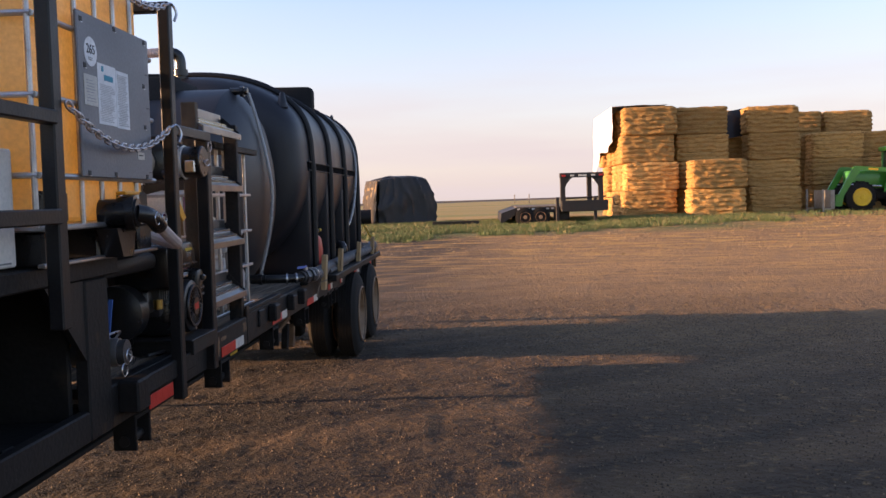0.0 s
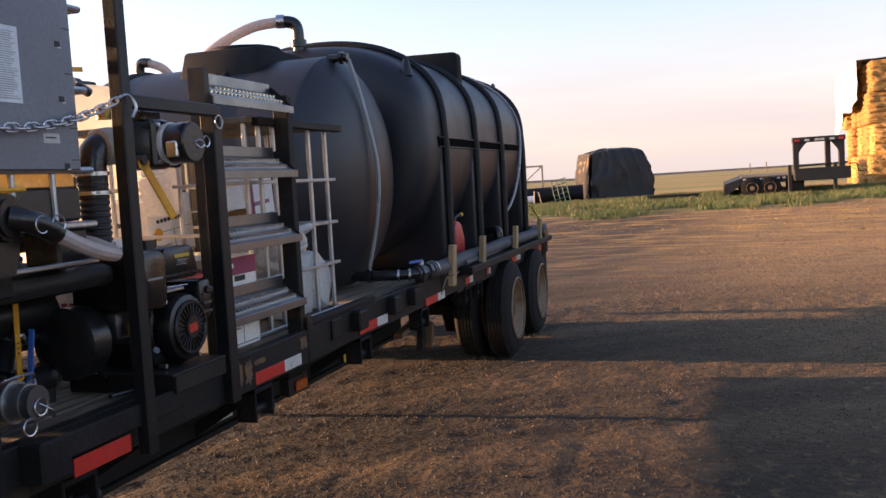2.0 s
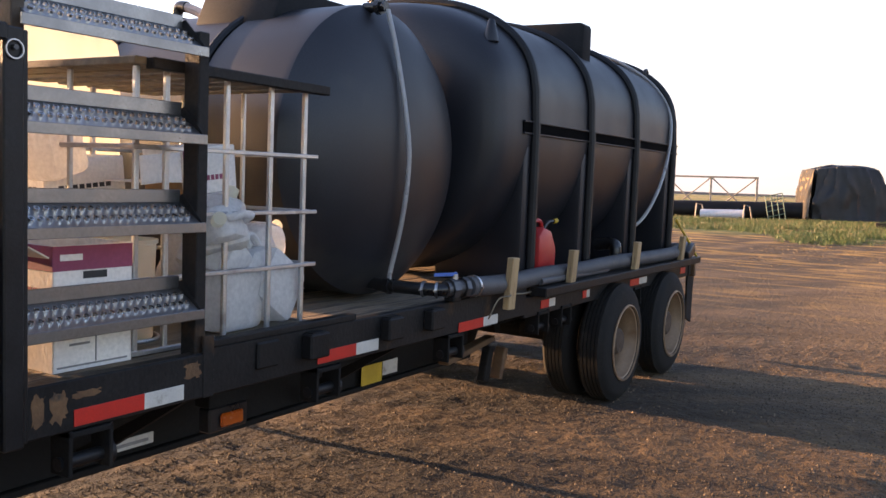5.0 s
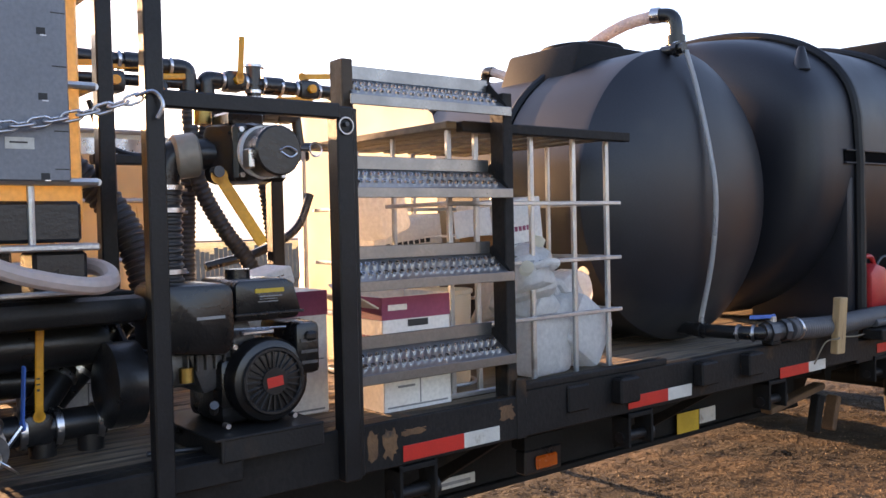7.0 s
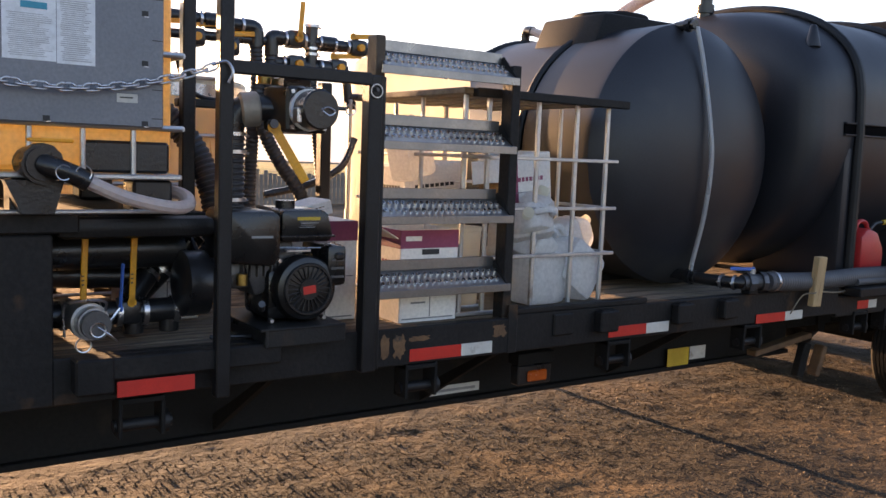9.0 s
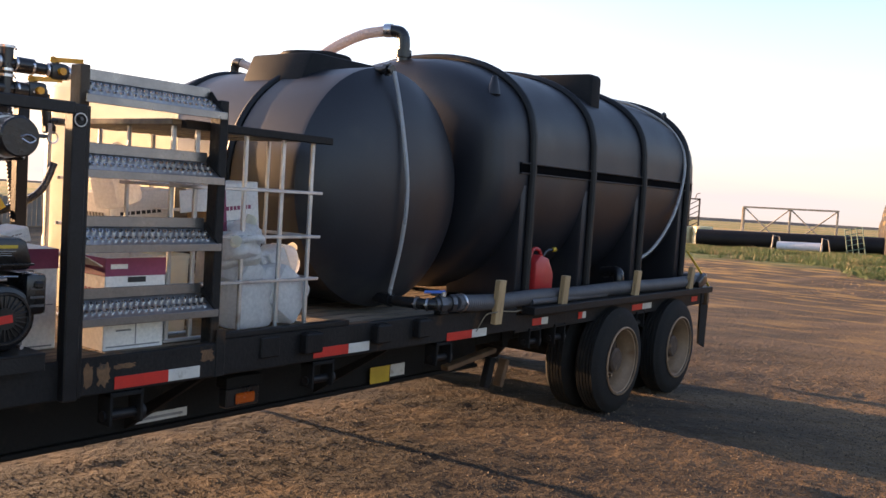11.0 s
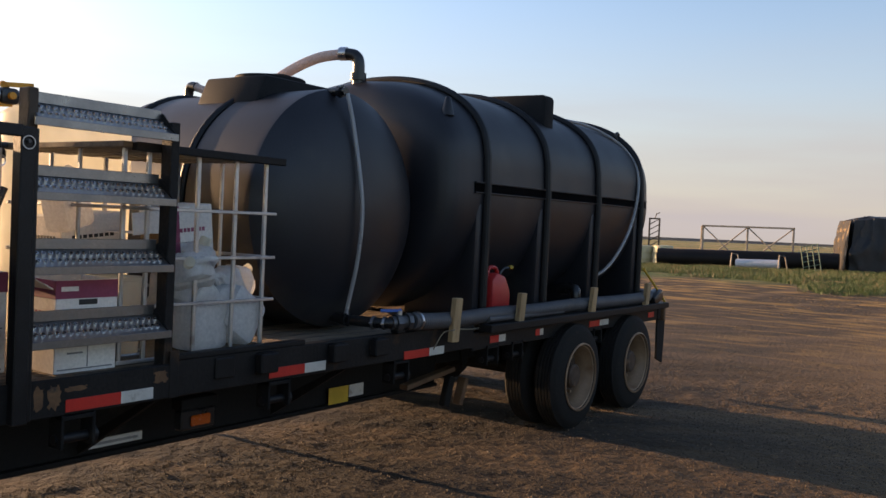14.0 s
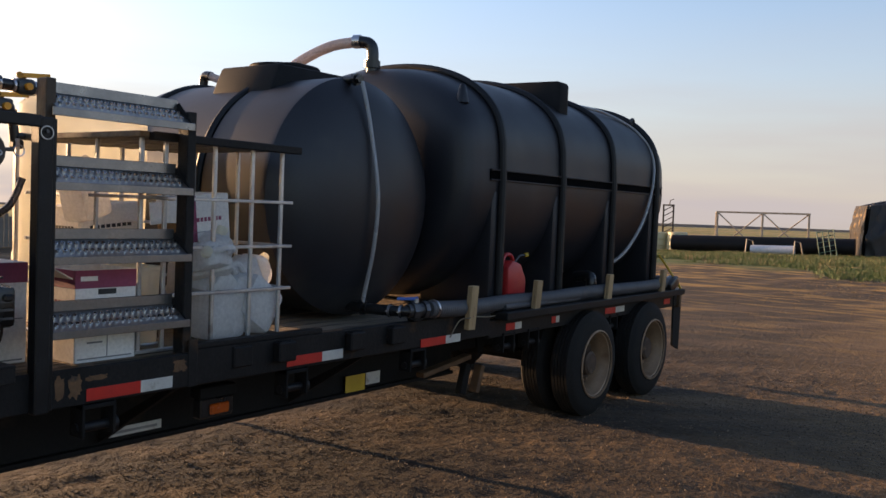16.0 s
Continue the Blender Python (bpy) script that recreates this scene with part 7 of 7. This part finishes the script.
# ---- rear: plumbing, hose, stakes, fuel can ----
def make_outlet():
    t = thing("outlet_valve", "steel ball valve on a black outlet pipe", "valve", (0.0, 7.7, DECK_Z))
    part("pipe", sweep(smooth_path([(-0.40, 7.62, 1.065), (-0.2, 7.64, 1.065), (-0.06, 7.68, 1.065), (0.0, 7.72, 1.068)]), 0.036, 12), BLACK_PLASTIC, t)
    clamp(t, (-0.12, 7.66, 1.065), (1, 0.25, 0), 0.045)
    clamp(t, (-0.05, 7.685, 1.065), (1, 0.4, 0), 0.045)
    v = cyl((-0.01, 7.70, 1.07), (0.04, 7.85, 1.075), 0.045, 14)
    cyl((0.0, 7.73, 1.07), (0.015, 7.77, 1.072), 0.06, 8, v)
    cyl((0.03, 7.81, 1.075), (0.04, 7.84, 1.075), 0.058, 8, v)
    part("valve_body", v, ENGINE_GREY, t, "weathered cast steel valve")
    part("stem", cyl((0.015, 7.76, 1.10), (0.015, 7.76, 1.15), 0.018, 10), GALV, t)
    handle_bar(t, (0.02, 7.77, 1.15), (-0.02, 7.60, 1.155), 0.02, BLUE_HANDLE, 0.006, "blue-grey valve lever")
    part("support", box((-0.03, 7.72, DECK_Z + 0.03), (0.04, 7.80, 1.03), 0.008), RAIL_PAINT, t)
    h = thing("suction_hose", "long grey ribbed hose lying along the deck edge", "hose", (-0.02, 10.0, DECK_Z))
    pts = [(0.04, 7.86, 1.075), (0.03, 8.1, 1.06), (-0.01, 8.5, 1.045), (-0.03, 9.0, 1.05), (-0.02, 9.6, 1.045), (-0.02, 10.4, 1.055), (0.0, 11.2, 1.05), (0.0, 11.9, 1.055), (-0.1, 12.3, 1.06), (-0.4, 12.35, 1.05)]
    part("hose_run", sweep(smooth_path(pts), 0.058, 16, None, (0.024, 0.004)), HOSE_GREY, h)
    clamp(h, (0.037, 7.92, 1.073), (0, 1, -0.03), 0.064, 0.02)
    o = thing("loose_pipe", "grey pipe lying beside the hose", "pipe", (-0.02, 9.2, DECK_Z))
    part("pipe_run", cyl((0.02, 8.85, 1.02), (0.0, 10.1, 1.015), 0.024, 12), HOSE_GREY, o)


make_outlet()


def make_stakes():
    for n, (y, tilt) in enumerate(((8.34, 0.03), (9.26, 0.04), (10.57, 0.03), (11.84, 0.05))):
        R = Matrix.Rotation(-tilt, 4, "X") @ Matrix.Rotation(0.05, 4, "Y")
        solo("wooden_stake", box((0.045, y - 0.042, 0.90 if n == 0 else 0.985), (0.088, y + 0.042, 1.212), 0.004, None, R), STAKE_WOOD, "short pale lumber stake holding the hose in place", "stake", (0.06, y, 0.95), "stakes along the deck edge")
    r = thing("rope", "pale rope tied round a stake", "rope", (0.05, 8.35, 0.9))
    part("cord", sweep(smooth_path([(0.03, 8.14, 0.86), (0.05, 8.22, 0.97), (0.095, 8.28, 0.99), (0.06, 8.36, 0.99), (0.02, 8.62, 0.965), (-0.01, 8.78, 0.96)]), 0.0045, 6), OLD_WOOD, r)
    s = thing("tie_strap", "yellow strap end at the trailer's tail", "strap", (-0.05, 12.3, 0.97))
    part("strap", sweep(smooth_path([(-0.05, 12.0, 1.35), (0.02, 12.2, 1.15), (0.06, 12.38, 0.99)]), 0.012, 6), YELLOW_TAPE, s)
    part("ratchet", box((-0.04, 12.05, 0.99), (0.08, 12.28, 1.10), 0.02, None, Matrix.Rotation(0.4, 4, "X")), BLACK_PLASTIC, s)


make_stakes()


def make_fuel_can():
    t = thing("fuel_can", "red plastic fuel can with a black spout", "fuel can", (-0.12, 9.33, DECK_Z))
    t.matrix_basis = Matrix.Translation((0.05, -0.07, 0)) @ t.matrix_basis
    b = prism([(9.21, DECK_Z + 0.003), (9.49, DECK_Z + 0.003), (9.50, 1.20), (9.41, 1.33), (9.28, 1.36), (9.21, 1.30)], "x", -0.34, -0.18, None, 0.03)
    part("can_body", b, RED_PLASTIC, t)
    part("handle", sweep(smooth_path([(-0.26, 9.23, 1.31), (-0.26, 9.27, 1.39), (-0.26, 9.36, 1.39), (-0.26, 9.41, 1.32)]), 0.016, 8), RED_PLASTIC, t)
    part("spout", sweep(smooth_path([(-0.26, 9.41, 1.32), (-0.25, 9.47, 1.38), (-0.23, 9.54, 1.39)]), 0.014, 8), BLACK_PLASTIC, t)
    part("spout_tip", cyl((-0.23, 9.53, 1.39), (-0.22, 9.56, 1.395), 0.018, 10), YELLOW_TAPE, t)
    o = thing("hose_fitting", "black elbow fitting low on the large tank", "fitting", (-0.2, 10.55, DECK_Z))
    part("elbow", sweep(smooth_path([(-0.3, 10.6, 1.16), (-0.15, 10.58, 1.18), (-0.11, 10.56, 1.14), (-0.11, 10.56, 1.02)], 5), 0.05, 12), BLACK_PLASTIC, o)


make_fuel_can()


# ---- fence beyond the trailer ----
def make_fence():
    t = thing("board_fence", "grey board corral fence across the yard", "fence", (-25, 16, 0.1), deck=False)
    bm = box((-0.015, -0.075, 0), (0.015, 0.075, 1.0), 0.004)
    me = bpy.data.meshes.new("board")
    bm.to_mesh(me)
    bm.free()
    me.materials.append(FENCE_WOOD)
    y = 4.0
    while y < 26:
        share("board", me, t, Matrix.Translation((-25, y, gz(-25, y) - 0.03)) @ Matrix.Diagonal((1, 1, 1.15 + random.uniform(-0.12, 0.14), 1)))
        y += 0.165
    for k in range(2):
        part("fence_rail", box((-25.06, 4, 0.45 + 0.45 * k), (-25.02, 26, 0.55 + 0.45 * k), 0.005), FENCE_WOOD, t)


make_fence()


# ---- loose ground cover ----
def scatter(name, material, label, category, count, place, build):
    """One object of many small pieces."""
    rnd = random.Random(name)
    V, F = [], []
    for _ in range(count):
        p = place(rnd)
        if p is None:
            continue
        vs, fs = build(rnd, p)
        o = len(V)
        V += vs
        F += [tuple(o + i for i in f) for f in fs]
    me = bpy.data.meshes.new(name)
    me.from_pydata(V, [], F)
    me.materials.append(material)
    tagged(new(name, me), label, category, kind="stuff")


def stone_piece(rnd, p):
    x, y = p
    r = rnd.choice((0.003, 0.004, 0.005, 0.006, 0.007, 0.009, 0.013))
    z = ground_z(x, y)
    a = rnd.random() * 6.3
    vs = [(x + r * math.cos(a + k * 1.5708) * rnd.uniform(0.7, 1.2), y + r * math.sin(a + k * 1.5708) * rnd.uniform(0.7, 1.2), z - 0.006) for k in range(4)]
    vs += [(x, y, z + r * rnd.uniform(0.6, 1.0))]
    return vs, [(0, 1, 4), (1, 2, 4), (2, 3, 4), (3, 0, 4)]


def clump(rnd, p, h0=0.015, h1=0.065, n=12):
    x, y = p
    z = ground_z(x, y)
    vs, fs = [], []
    for k in range(n):
        a = rnd.random() * 6.3
        bx, by = x + rnd.gauss(0, 0.07), y + rnd.gauss(0, 0.07)
        h, w = rnd.uniform(h0, h1), rnd.uniform(0.0035, 0.008)
        lx, ly = rnd.gauss(0, 0.35) * h, rnd.gauss(0, 0.35) * h
        dx, dy = w * math.cos(a), w * math.sin(a)
        o = len(vs)
        vs += [(bx - dx, by - dy, z - 0.02), (bx + dx, by + dy, z - 0.02), (bx + dx * 0.7 + lx * 0.4, by + dy * 0.7 + ly * 0.4, z + h * 0.6), (bx - dx * 0.7 + lx * 0.4, by - dy * 0.7 + ly * 0.4, z + h * 0.6), (bx + lx, by + ly, z + h)]
        fs += [(o, o + 1, o + 2, o + 3), (o + 3, o + 2, o + 4)]
    return vs, fs


def straw_piece(rnd, p):
    x, y = p
    z = ground_z(x, y) + 0.006
    a, L, w = rnd.random() * 6.3, rnd.uniform(0.04, 0.14), 0.0035
    dx, dy = math.cos(a), math.sin(a)
    return [(x - dy * w, y + dx * w, z), (x + dy * w, y - dx * w, z), (x + dx * L + dy * w, y + dy * L - dx * w, z + rnd.uniform(0, 0.02)), (x + dx * L - dy * w, y + dy * L + dx * w, z + 0.004)], [(0, 1, 2, 3)]


def near_yard(rnd):
    return rnd.uniform(-1.6, 6.5), 2.0 + 13 * rnd.random() ** 0.9


def front_edge(x):
    """Where the grass begins."""
    return 26.6 + 0.4 * max(0.0, x + 1) + 2.6 * smoothstep(-1, -4, x) + 1.3 * noise.noise((x * 0.35, 0.5, 0)) + 0.6 * noise.noise((x * 1.3, 2.5, 0))


def in_grass(rnd):
    x, y = rnd.uniform(-16, 12.5), rnd.uniform(22, 40)
    f = front_edge(x)
    if y < f or noise.noise((x * 0.5, y * 0.5, 7)) < -0.25:
        return None
    if y < f + 1.2 and rnd.random() > (y - f) / 1.2:
        return None
    if -3.0 < x < -0.2 and 39.2 < y:
        return None
    return x, y


def under_stacks(rnd):
    x, y = rnd.uniform(7, 24), rnd.uniform(33, 39)
    return (x, y) if noise.noise((x * 0.6, y * 0.6, 3)) > -0.1 else None


scatter("gravel", STONE, "loose gravel on the packed dirt", "gravel", 120000, near_yard, stone_piece)
scatter("grass", GRASS, "ragged green grass strip beyond the yard", "grass", 38000, in_grass, lambda r, p: clump(r, p, 0.03, 0.15, 12))
scatter("dry_grass", DRY_GRASS, "dry straw-coloured grass among the green", "grass", 5000, in_grass, lambda r, p: clump(r, p, 0.05, 0.19, 7))
scatter("straw_litter", STRAW, "loose straw scattered before the stacks", "straw", 26000, lambda r: (r.uniform(-2, 26), 21 + 18 * r.random() ** 0.6), straw_piece)
scatter("weeds", GRASS, "low weeds at the foot of the stacks", "weeds", 1500, under_stacks, lambda r, p: clump(r, p, 0.05, 0.2, 6))
